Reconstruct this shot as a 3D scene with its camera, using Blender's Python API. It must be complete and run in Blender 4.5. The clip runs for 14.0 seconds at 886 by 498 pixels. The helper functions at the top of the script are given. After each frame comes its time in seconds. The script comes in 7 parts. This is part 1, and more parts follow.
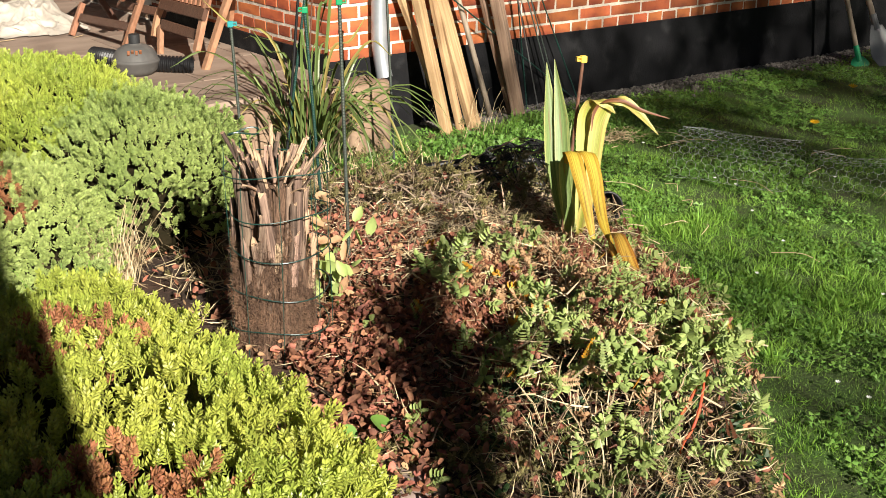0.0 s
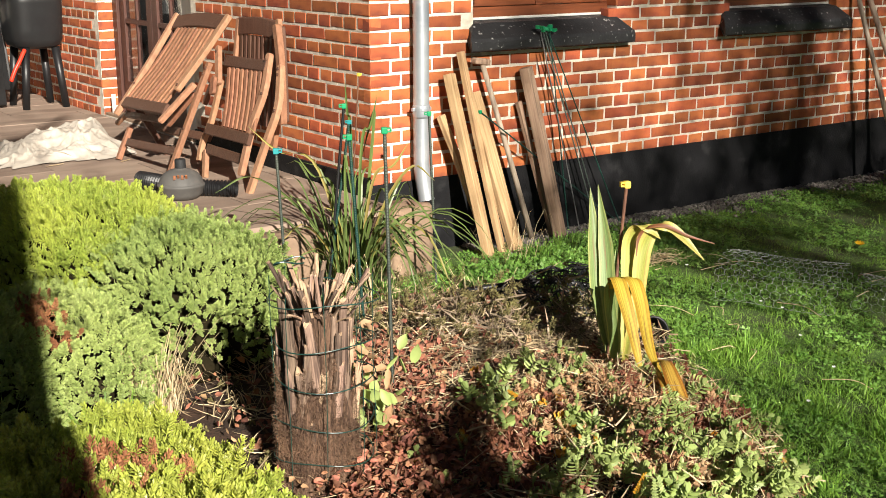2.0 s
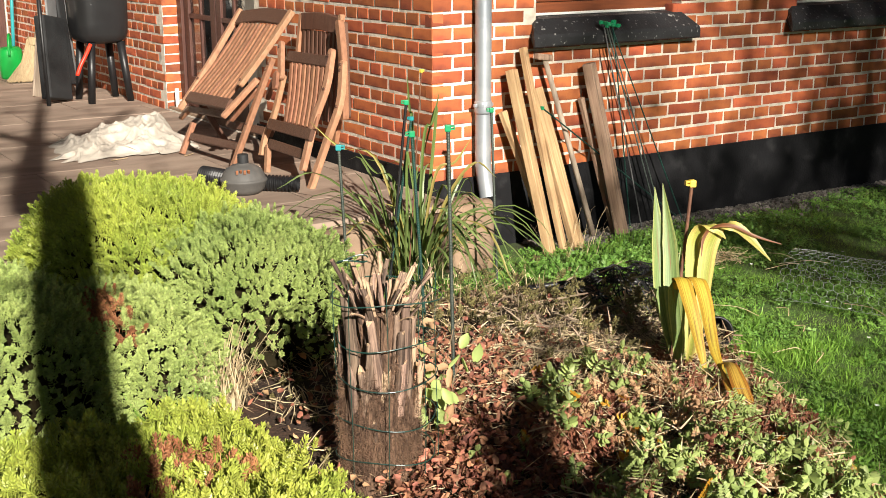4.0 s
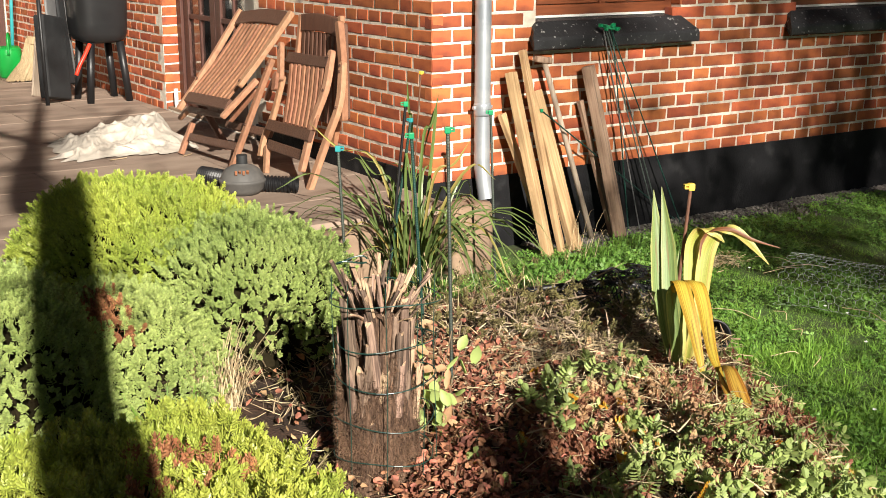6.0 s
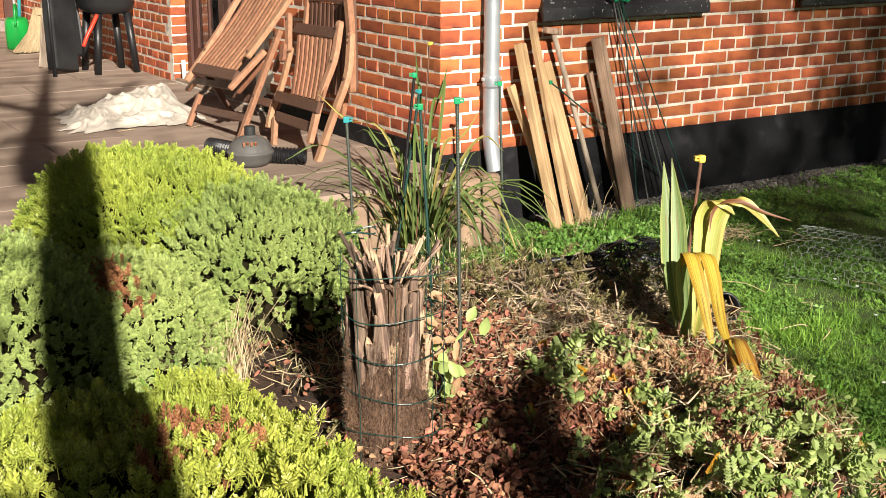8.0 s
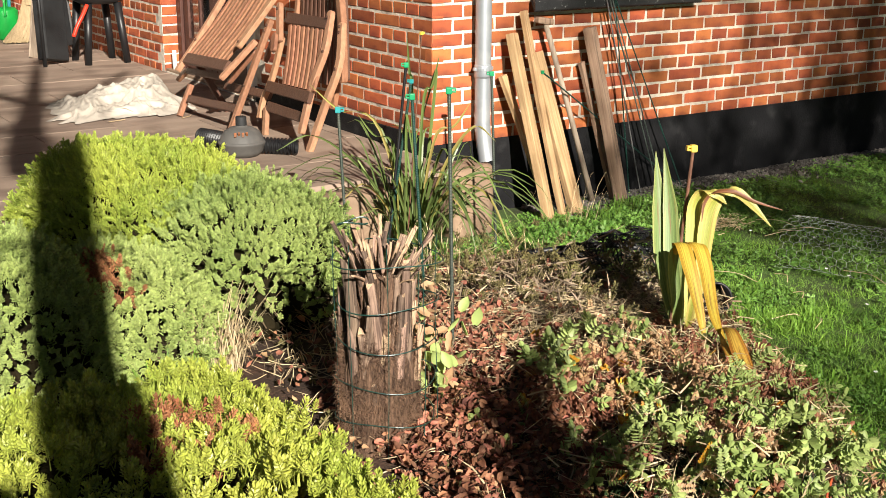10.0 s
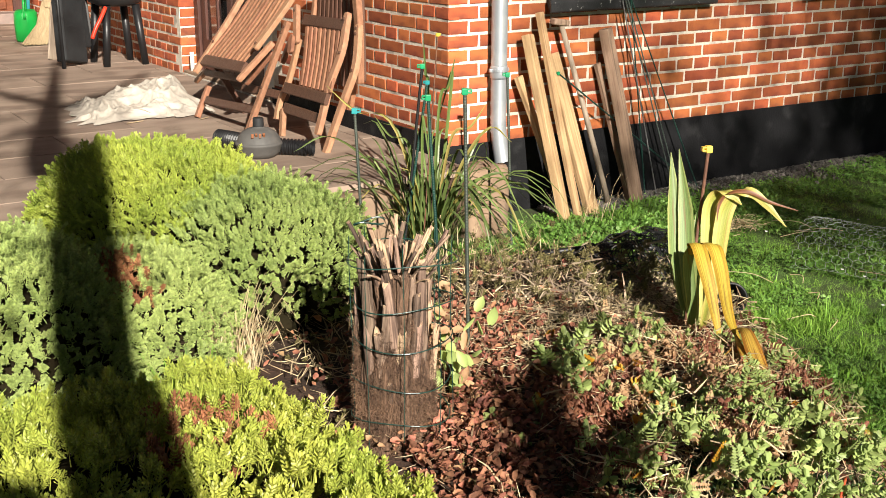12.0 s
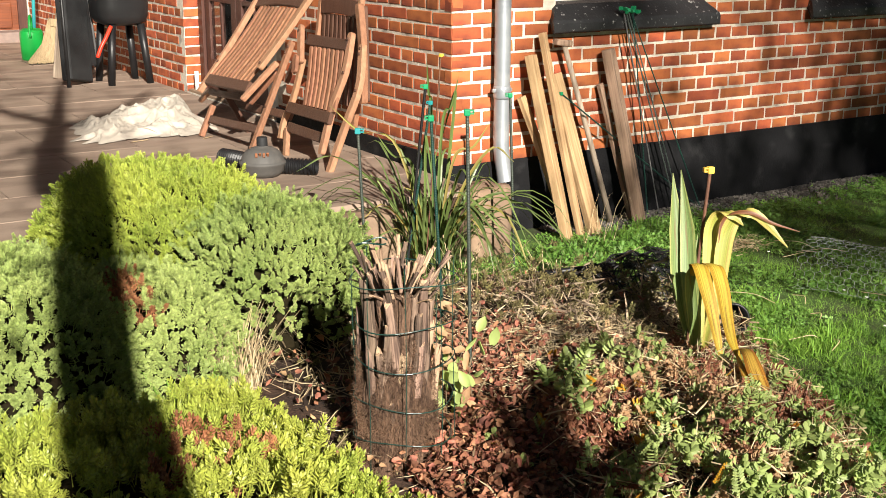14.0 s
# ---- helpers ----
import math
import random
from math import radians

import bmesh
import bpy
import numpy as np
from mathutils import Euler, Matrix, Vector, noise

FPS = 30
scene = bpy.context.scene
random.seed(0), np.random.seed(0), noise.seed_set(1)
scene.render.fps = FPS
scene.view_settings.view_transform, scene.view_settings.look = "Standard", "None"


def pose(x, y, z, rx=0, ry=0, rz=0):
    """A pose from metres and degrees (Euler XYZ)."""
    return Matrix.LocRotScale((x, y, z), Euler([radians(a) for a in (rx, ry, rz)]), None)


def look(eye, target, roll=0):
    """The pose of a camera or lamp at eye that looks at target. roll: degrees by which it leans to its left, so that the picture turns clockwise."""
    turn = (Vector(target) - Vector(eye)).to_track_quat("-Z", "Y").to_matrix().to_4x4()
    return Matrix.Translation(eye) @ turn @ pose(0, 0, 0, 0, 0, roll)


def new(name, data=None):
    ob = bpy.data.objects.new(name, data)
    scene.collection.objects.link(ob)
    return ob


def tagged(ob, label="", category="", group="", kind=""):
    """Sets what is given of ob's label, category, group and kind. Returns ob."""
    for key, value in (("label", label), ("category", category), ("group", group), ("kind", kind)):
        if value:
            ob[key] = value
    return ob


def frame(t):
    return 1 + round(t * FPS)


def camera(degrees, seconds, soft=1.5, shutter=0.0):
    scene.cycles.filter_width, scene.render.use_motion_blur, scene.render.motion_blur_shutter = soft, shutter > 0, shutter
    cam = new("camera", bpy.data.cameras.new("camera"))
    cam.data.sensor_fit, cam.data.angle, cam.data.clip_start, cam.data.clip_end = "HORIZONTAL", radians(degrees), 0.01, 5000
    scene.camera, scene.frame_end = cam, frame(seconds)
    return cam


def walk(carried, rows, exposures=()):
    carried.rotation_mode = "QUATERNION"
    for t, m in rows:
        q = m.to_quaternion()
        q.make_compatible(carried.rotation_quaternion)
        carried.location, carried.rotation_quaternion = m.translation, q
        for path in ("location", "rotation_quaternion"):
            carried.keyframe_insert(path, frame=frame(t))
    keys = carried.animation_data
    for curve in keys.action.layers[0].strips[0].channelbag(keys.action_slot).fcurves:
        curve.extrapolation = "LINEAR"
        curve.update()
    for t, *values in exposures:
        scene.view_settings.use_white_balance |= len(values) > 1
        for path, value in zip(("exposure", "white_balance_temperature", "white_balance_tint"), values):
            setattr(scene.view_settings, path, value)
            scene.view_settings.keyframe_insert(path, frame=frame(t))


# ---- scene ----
cam = camera(40.0, 14.0, soft=0.5)
# seconds, place, turn
PATH = [
    (0.0, -3.044, -4.872, 1.450, 70.36, -0.55, -37.26),
    (0.5, -3.045, -4.871, 1.458, 72.53, -0.48, -37.46),
    (1.0, -3.044, -4.856, 1.478, 74.29, -0.28, -36.69),
    (1.5, -3.042, -4.842, 1.484, 75.76, -0.14, -36.12),
    (2.0, -3.042, -4.833, 1.480, 75.73, 0.01, -35.59),
    (2.5, -3.040, -4.827, 1.476, 75.26, 0.07, -35.23),
    (3.0, -3.042, -4.815, 1.478, 74.90, 0.14, -34.28),
    (3.5, -3.043, -4.807, 1.490, 75.39, 0.33, -32.94),
    (6.0, -3.050, -4.808, 1.491, 75.51, -0.16, -32.89),
    (6.5, -3.054, -4.807, 1.485, 75.30, -0.12, -32.62),
    (7.0, -3.047, -4.802, 1.480, 74.16, -0.15, -32.52),
    (7.5, -3.049, -4.800, 1.484, 74.20, -0.12, -32.39),
    (8.0, -3.049, -4.796, 1.481, 74.27, -0.22, -32.53),
    (10.5, -3.048, -4.792, 1.479, 73.77, -0.23, -32.96),
    (11.0, -3.052, -4.800, 1.480, 73.86, -0.14, -32.69),
    (11.5, -3.056, -4.804, 1.481, 73.77, -0.13, -32.48),
    (12.0, -3.058, -4.811, 1.481, 73.89, -0.07, -32.18),
    (12.5, -3.062, -4.815, 1.484, 74.29, -0.02, -31.70),
    (13.0, -3.061, -4.818, 1.485, 74.38, -0.12, -31.71),
    (13.5, -3.062, -4.819, 1.485, 74.48, -0.18, -31.76),
    (14.0, -3.059, -4.821, 1.490, 74.74, -0.16, -31.97),
]
walk(cam, [(t, pose(*p)) for t, *p in PATH])

# ---- daylight ----
SUN_EL, SUN_AZ = 25.0, 14.8            # degrees above the horizon; way the light goes, from +y towards +x
sun_way = Vector((math.sin(radians(SUN_AZ)) * math.cos(radians(SUN_EL)),
                  math.cos(radians(SUN_AZ)) * math.cos(radians(SUN_EL)), -math.sin(radians(SUN_EL))))
world = bpy.data.worlds.new("sky")
scene.world = world
world.use_nodes = True
wn = world.node_tree
wn.nodes.clear()
sky = wn.nodes.new("ShaderNodeTexSky")
sky.sky_type, sky.sun_disc = "NISHITA", False
sky.sun_elevation, sky.sun_rotation = radians(SUN_EL), radians(180 + SUN_AZ)
back = wn.nodes.new("ShaderNodeBackground")
back.inputs["Strength"].default_value = 0.010
wout = wn.nodes.new("ShaderNodeOutputWorld")
wn.links.new(sky.outputs[0], back.inputs[0])
wn.links.new(back.outputs[0], wout.inputs[0])
sun_data = bpy.data.lights.new("sun", "SUN")
sun_data.energy, sun_data.angle, sun_data.color = 5.0, radians(0.53), (1.0, 0.93, 0.82)
sun = new("sun", sun_data)
sun.matrix_world = look((-4, -10, 8), Vector((-4, -10, 8)) + sun_way)
scene.view_settings.exposure = 1.06


# ---- materials ----
def mat(name, c1, c2=None, rough=0.7, scale=8.0, bump=0.15, bump_scale=60.0, metal=0.0, spread=0.0, island=False,
        stretch=(1, 1, 1), spec=0.4, dark=None, dark_scale=3.0, dark_amount=0.5, through_leaf=0.0, detail=5.0, coords="Object", bump_dist=0.01):
    """A surface in two colours mixed by coarse and fine noise, with stains, a spread of value from piece to piece and relief."""
    m = bpy.data.materials.new(name)
    m.use_nodes = True
    nt = m.node_tree
    p = nt.nodes["Principled BSDF"]
    out = nt.nodes["Material Output"]
    p.inputs["Roughness"].default_value, p.inputs["Metallic"].default_value = rough, metal
    p.inputs["Specular IOR Level"].default_value = spec
    tc = nt.nodes.new("ShaderNodeTexCoord")
    mp = nt.nodes.new("ShaderNodeMapping")
    mp.inputs["Scale"].default_value = stretch
    nt.links.new(tc.outputs[coords], mp.inputs[0])

    def noise_at(s, d=detail):
        n = nt.nodes.new("ShaderNodeTexNoise")
        n.inputs["Scale"].default_value, n.inputs["Detail"].default_value = s, d
        nt.links.new(mp.outputs[0], n.inputs["Vector"])
        return n

    def ramp(sock, a, b):
        r = nt.nodes.new("ShaderNodeMapRange")
        r.inputs["From Min"].default_value, r.inputs["From Max"].default_value = a, b
        nt.links.new(sock, r.inputs["Value"])
        return r.outputs[0]

    def mix(f, a, b):
        n = nt.nodes.new("ShaderNodeMix")
        n.data_type = "RGBA"
        nt.links.new(f, n.inputs["Factor"])
        for v, k in ((a, 6), (b, 7)):
            if isinstance(v, tuple):
                n.inputs[k].default_value = (*v, 1)
            else:
                nt.links.new(v, n.inputs[k])
        return n.outputs[2]

    c2 = c2 or tuple(v * 0.7 for v in c1)
    col = mix(ramp(noise_at(scale).outputs[0], 0.35, 0.65), c1, c2)
    if dark:
        col = mix(ramp(noise_at(dark_scale).outputs[0], 0.62 - 0.3 * dark_amount, 0.75), col, dark)
    if spread:
        if island:
            rnd = nt.nodes.new("ShaderNodeNewGeometry").outputs["Random Per Island"]
        else:
            rnd = nt.nodes.new("ShaderNodeObjectInfo").outputs["Random"]
        h = nt.nodes.new("ShaderNodeHueSaturation")
        r = nt.nodes.new("ShaderNodeMapRange")
        r.inputs["To Min"].default_value, r.inputs["To Max"].default_value = 1 - spread, 1 + spread
        nt.links.new(rnd, r.inputs["Value"])
        nt.links.new(r.outputs[0], h.inputs["Value"])
        mul = nt.nodes.new("ShaderNodeMath")
        mul.operation = "MULTIPLY"
        mul.inputs[1].default_value = 7.31
        nt.links.new(rnd, mul.inputs[0])
        fr = nt.nodes.new("ShaderNodeMath")
        fr.operation = "FRACT"
        nt.links.new(mul.outputs[0], fr.inputs[0])
        r2 = nt.nodes.new("ShaderNodeMapRange")
        r2.inputs["To Min"].default_value, r2.inputs["To Max"].default_value = 0.5 - 0.022 * spread, 0.5 + 0.022 * spread
        nt.links.new(fr.outputs[0], r2.inputs["Value"])
        nt.links.new(r2.outputs[0], h.inputs["Hue"])
        nt.links.new(col, h.inputs["Color"])
        col = h.outputs[0]
    nt.links.new(col, p.inputs["Base Color"])
    if bump:
        b = nt.nodes.new("ShaderNodeBump")
        b.inputs["Strength"].default_value, b.inputs["Distance"].default_value = bump, bump_dist
        nt.links.new(noise_at(bump_scale, 4.0).outputs[0], b.inputs["Height"])
        nt.links.new(b.outputs[0], p.inputs["Normal"])
    if through_leaf:
        tr = nt.nodes.new("ShaderNodeBsdfTranslucent")
        nt.links.new(col, tr.inputs["Color"])
        ms = nt.nodes.new("ShaderNodeMixShader")
        ms.inputs[0].default_value = through_leaf
        nt.links.new(p.outputs[0], ms.inputs[1])
        nt.links.new(tr.outputs[0], ms.inputs[2])
        nt.links.new(ms.outputs[0], out.inputs["Surface"])
    return m


def striped(name, green, yellow, brown, margin=0.3):
    """A blade with long stripes across its width (u) and a browned tip and edge (v)."""
    m = bpy.data.materials.new(name)
    m.use_nodes = True
    nt = m.node_tree
    p = nt.nodes["Principled BSDF"]
    p.inputs["Roughness"].default_value = 0.52
    uv = nt.nodes.new("ShaderNodeTexCoord")
    sep = nt.nodes.new("ShaderNodeSeparateXYZ")
    nt.links.new(uv.outputs["UV"], sep.inputs[0])
    w = nt.nodes.new("ShaderNodeTexNoise")
    w.inputs["Scale"].default_value, w.inputs["Detail"].default_value = 1.0, 3.0
    mp = nt.nodes.new("ShaderNodeMapping")
    mp.inputs["Scale"].default_value = (22.0, 0.6, 1.0)
    nt.links.new(uv.outputs["UV"], mp.inputs[0])
    nt.links.new(mp.outputs[0], w.inputs["Vector"])
    away = nt.nodes.new("ShaderNodeMath")
    away.operation = "SUBTRACT"
    away.inputs[1].default_value = 0.5
    nt.links.new(sep.outputs[0], away.inputs[0])
    ab = nt.nodes.new("ShaderNodeMath")
    ab.operation = "ABSOLUTE"
    nt.links.new(away.outputs[0], ab.inputs[0])
    add = nt.nodes.new("ShaderNodeMath")
    add.operation = "MULTIPLY_ADD"
    add.inputs[1].default_value, add.inputs[2].default_value = 0.9, -0.45
    nt.links.new(w.outputs[0], add.inputs[0])
    tot = nt.nodes.new("ShaderNodeMath")
    tot.operation = "ADD"
    nt.links.new(ab.outputs[0], tot.inputs[0])
    nt.links.new(add.outputs[0], tot.inputs[1])
    r = nt.nodes.new("ShaderNodeMapRange")
    r.inputs["From Min"].default_value, r.inputs["From Max"].default_value = margin - 0.06, margin + 0.06
    nt.links.new(tot.outputs[0], r.inputs["Value"])
    mix = nt.nodes.new("ShaderNodeMix")
    mix.data_type = "RGBA"
    nt.links.new(r.outputs[0], mix.inputs["Factor"])
    mix.inputs[6].default_value, mix.inputs[7].default_value = (*green, 1), (*yellow, 1)
    w2 = nt.nodes.new("ShaderNodeTexNoise")
    w2.inputs["Scale"].default_value = 1.0
    mp2 = nt.nodes.new("ShaderNodeMapping")
    mp2.inputs["Scale"].default_value = (5.0, 2.2, 1.0)
    nt.links.new(uv.outputs["UV"], mp2.inputs[0])
    nt.links.new(mp2.outputs[0], w2.inputs["Vector"])
    vr = nt.nodes.new("ShaderNodeMath")
    vr.operation = "MULTIPLY_ADD"
    vr.inputs[1].default_value = 0.30
    nt.links.new(sep.outputs[1], vr.inputs[0])
    nt.links.new(w2.outputs[0], vr.inputs[2])
    r3 = nt.nodes.new("ShaderNodeMapRange")
    r3.inputs["From Min"].default_value, r3.inputs["From Max"].default_value = 0.80, 0.92
    nt.links.new(vr.outputs[0], r3.inputs["Value"])
    mix2 = nt.nodes.new("ShaderNodeMix")
    mix2.data_type = "RGBA"
    nt.links.new(r3.outputs[0], mix2.inputs["Factor"])
    nt.links.new(mix.outputs[2], mix2.inputs[6])
    mix2.inputs[7].default_value = (*brown, 1)
    w3 = nt.nodes.new("ShaderNodeTexNoise")
    w3.inputs["Scale"].default_value, w3.inputs["Detail"].default_value = 1.0, 2.0
    mp3 = nt.nodes.new("ShaderNodeMapping")
    mp3.inputs["Scale"].default_value = (48.0, 0.9, 1.0)
    nt.links.new(uv.outputs["UV"], mp3.inputs[0])
    nt.links.new(mp3.outputs[0], w3.inputs["Vector"])
    r4 = nt.nodes.new("ShaderNodeMapRange")
    r4.inputs["From Min"].default_value, r4.inputs["From Max"].default_value = 0.42, 0.62
    r4.inputs["To Min"].default_value, r4.inputs["To Max"].default_value = 1.0, 0.55
    nt.links.new(w3.outputs[0], r4.inputs["Value"])
    lines = nt.nodes.new("ShaderNodeHueSaturation")
    nt.links.new(r4.outputs[0], lines.inputs["Value"])
    nt.links.new(mix2.outputs[2], lines.inputs["Color"])
    nt.links.new(lines.outputs[0], p.inputs["Base Color"])
    tr = nt.nodes.new("ShaderNodeBsdfTranslucent")
    nt.links.new(lines.outputs[0], tr.inputs["Color"])
    ms = nt.nodes.new("ShaderNodeMixShader")
    ms.inputs[0].default_value = 0.2
    nt.links.new(p.outputs[0], ms.inputs[1])
    nt.links.new(tr.outputs[0], ms.inputs[2])
    nt.links.new(ms.outputs[0], nt.nodes["Material Output"].inputs["Surface"])
    return m


M_BRICK = mat("red_brick", (0.450, 0.128, 0.043), (0.310, 0.075, 0.030), 0.85, 11, 0.28, 160, spread=0.36,
              dark=(0.170, 0.050, 0.035), dark_scale=7, dark_amount=0.40)
M_BRICKS = mat("red_brick_rest", (0.450, 0.128, 0.043), (0.310, 0.075, 0.030), 0.85, 11, 0.28, 160, spread=0.36, island=True,
              dark=(0.170, 0.050, 0.035), dark_scale=7, dark_amount=0.40)
M_MORTAR = mat("lime_mortar", (0.72, 0.655, 0.555), (0.58, 0.520, 0.430), 0.95, 30, 0.4, 180, dark=(0.25, 0.21, 0.18), dark_scale=9, dark_amount=0.35)
M_PLINTH = mat("tarred_plinth", (0.0065, 0.0065, 0.0075), (0.011, 0.011, 0.0125), 0.74, 6, 0.3, 90, dark=(0.026, 0.026, 0.027), dark_scale=9, dark_amount=0.2, spec=0.2)
M_SILL = mat("black_sill_paint", (0.016, 0.016, 0.017), (0.026, 0.026, 0.028), 0.5, 7, 0.3, 70, dark=(0.40, 0.39, 0.37), dark_scale=42, dark_amount=0.0, spec=0.4)
M_ZINC = mat("zinc_pipe", (0.42, 0.45, 0.48), (0.33, 0.36, 0.40), 0.42, 5, 0.05, 40, metal=0.55, dark=(0.55, 0.56, 0.57), dark_scale=9)
M_TIMBER = mat("pale_sawn_timber", (0.50, 0.330, 0.175), (0.37, 0.230, 0.115), 0.7, 5, 0.3, 30, stretch=(18, 18, 0.8), spread=0.15,
               dark=(0.24, 0.140, 0.072), dark_scale=2.6, dark_amount=0.35)
M_OLDWOOD = mat("weathered_timber", (0.40, 0.270, 0.190), (0.255, 0.166, 0.114), 0.8, 8, 0.35, 40, stretch=(10, 10, 0.6), dark=(0.12, 0.08, 0.05), dark_scale=4, dark_amount=0.3)
# three tones of one teak; the darkest goes on rails and rear slats
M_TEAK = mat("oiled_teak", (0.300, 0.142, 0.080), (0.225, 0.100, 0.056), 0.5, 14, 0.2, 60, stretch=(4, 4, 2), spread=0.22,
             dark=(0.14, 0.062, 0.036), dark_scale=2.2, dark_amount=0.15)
M_TEAKPALE = mat("pale_teak", (0.400, 0.215, 0.125), (0.310, 0.158, 0.090), 0.55, 14, 0.2, 60, stretch=(4, 4, 2), spread=0.18, dark=(0.20, 0.098, 0.056), dark_scale=2.2, dark_amount=0.1)
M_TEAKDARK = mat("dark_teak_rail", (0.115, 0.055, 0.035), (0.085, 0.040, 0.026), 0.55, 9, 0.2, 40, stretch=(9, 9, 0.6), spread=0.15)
M_HANDLE = mat("grey_tool_handle", (0.36, 0.29, 0.22), (0.27, 0.21, 0.16), 0.7, 9, 0.15, 50, stretch=(8, 8, 0.6))
M_DOORWOOD = mat("brown_stained_wood", (0.085, 0.035, 0.025), (0.060, 0.026, 0.020), 0.45, 8, 0.15, 40, stretch=(8, 8, 0.7))
M_WINWOOD = mat("reddish_window_wood", (0.22, 0.065, 0.025), (0.15, 0.045, 0.02), 0.45, 8, 0.15, 40, stretch=(0.7, 8, 8))
M_WHITE = mat("white_paint", (0.72, 0.70, 0.66), (0.60, 0.58, 0.54), 0.55, 8, 0.1, 60)
M_SLAB = mat("brown_paving", (0.320, 0.240, 0.185), (0.245, 0.178, 0.135), 0.8, 4, 0.3, 60, stretch=(0.6, 1.6, 1), spread=0.10, dark=(0.140, 0.095, 0.070), dark_scale=2.2, dark_amount=0.3)
M_STONE = mat("pale_sandstone", (0.30, 0.205, 0.135), (0.22, 0.145, 0.095), 0.9, 6, 0.7, 40, dark=(0.20, 0.14, 0.10), dark_scale=7, dark_amount=0.3)
M_GREYSTONE = mat("pinkish_field_stone", (0.30, 0.22, 0.19), (0.22, 0.17, 0.15), 0.85, 12, 0.6, 50, spread=0.15)
M_SOIL = mat("garden_soil", (0.050, 0.030, 0.020), (0.085, 0.045, 0.028), 0.95, 14, 1.0, 90, dark=(0.025, 0.017, 0.012), dark_scale=7)
M_TURF = mat("lawn_ground", (0.070, 0.140, 0.026), (0.070, 0.105, 0.028), 0.95, 10, 0.8, 80, dark=(0.040, 0.040, 0.020), dark_scale=3)
M_GRASS = mat("grass_blades", (0.215, 0.385, 0.056), (0.145, 0.288, 0.039), 0.5, 2.5, 0, spread=0.35, island=True, through_leaf=0.3)
M_CLOVER = mat("clover_leaves", (0.190, 0.350, 0.066), (0.125, 0.260, 0.046), 0.5, 4, 0, spread=0.3, island=True, through_leaf=0.25)
M_STRAW = mat("dry_straw", (0.66, 0.54, 0.34), (0.50, 0.38, 0.22), 0.8, 10, 0, spread=0.35, island=True, through_leaf=0.15)
M_TWIG = mat("dry_twigs", (0.230, 0.165, 0.100), (0.120, 0.082, 0.050), 0.9, 10, 0, spread=0.4, island=True)
M_PALETWIG = mat("pale_bare_twigs", (0.42, 0.33, 0.23), (0.22, 0.16, 0.11), 0.85, 10, 0, spread=0.4, island=True)
M_LITTER = mat("brown_fallen_leaves", (0.390, 0.165, 0.098), (0.190, 0.076, 0.046), 0.75, 40, 0.3, 80, spread=0.65, island=True, through_leaf=0.12)
M_PALELITTER = mat("pale_fallen_leaves", (0.48, 0.31, 0.17), (0.38, 0.22, 0.11), 0.75, 20, 0.2, 80, spread=0.3, island=True, through_leaf=0.12)
M_MOSS = mat("dull_moss_sprigs", (0.200, 0.178, 0.064), (0.120, 0.098, 0.040), 0.8, 8, 0, spread=0.4, island=True, through_leaf=0.15)
M_HEDGE_Y = mat("yellow_green_leaves", (0.500, 0.520, 0.100), (0.365, 0.435, 0.076), 0.36, 3, 0, spread=0.28, island=True, through_leaf=0.28)
M_HEDGE_F = mat("lime_leaves", (0.470, 0.530, 0.095), (0.330, 0.420, 0.075), 0.38, 3, 0, spread=0.28, island=True, through_leaf=0.28)
M_HEDGE_G = mat("grey_green_leaves", (0.420, 0.500, 0.165), (0.280, 0.365, 0.108), 0.45, 3, 0, spread=0.28, island=True, through_leaf=0.22)
M_DEAD = mat("rusty_dead_leaves", (0.440, 0.205, 0.092), (0.260, 0.100, 0.045), 0.7, 6, 0, spread=0.35, island=True, through_leaf=0.15)
# twig core in near-black: shade between the shoots is put into its colour
M_CORE = mat("shrub_core_shade", (0.014, 0.013, 0.007), (0.024, 0.018, 0.010), 1.0, 20, 1.0, 60, spec=0.0)
M_LEAFGREEN = mat("soft_green_leaves", (0.380, 0.455, 0.158), (0.245, 0.325, 0.096), 0.45, 5, 0, spread=0.3, island=True, through_leaf=0.25)
M_LEAFRED = mat("wine_red_leaves", (0.190, 0.070, 0.042), (0.290, 0.120, 0.066), 0.6, 5, 0, spread=0.35, island=True, through_leaf=0.2)
M_LEAFYEL = mat("amber_leaves", (0.55, 0.30, 0.03), (0.48, 0.20, 0.02), 0.5, 5, 0, spread=0.25, island=True, through_leaf=0.25)
# darker copy of the shrub's green, with the shade low down painted in
M_LEAFSHADE = mat("shade_green_leaves", (0.045, 0.090, 0.030), (0.030, 0.065, 0.022), 0.5, 5, 0, spread=0.3, island=True, through_leaf=0.2)
M_PALEGREEN = mat("pale_new_leaves", (0.45, 0.55, 0.20), (0.35, 0.48, 0.14), 0.5, 5, 0, spread=0.25, island=True, through_leaf=0.35)
M_SEDGE = mat("sedge_blades", (0.150, 0.205, 0.058), (0.090, 0.135, 0.038), 0.4, 3, 0, spread=0.35, through_leaf=0.2)
M_SEDGEDRY = mat("yellowed_sedge_blades", (0.40, 0.36, 0.10), (0.30, 0.24, 0.07), 0.5, 3, 0, spread=0.25, through_leaf=0.25)
M_FIBRE = mat("fibrous_trunk", (0.230, 0.135, 0.085), (0.060, 0.034, 0.022), 0.95, 22, 1.0, 60, stretch=(6, 6, 1), dark=(0.16, 0.095, 0.06), dark_scale=14, dark_amount=0.1)
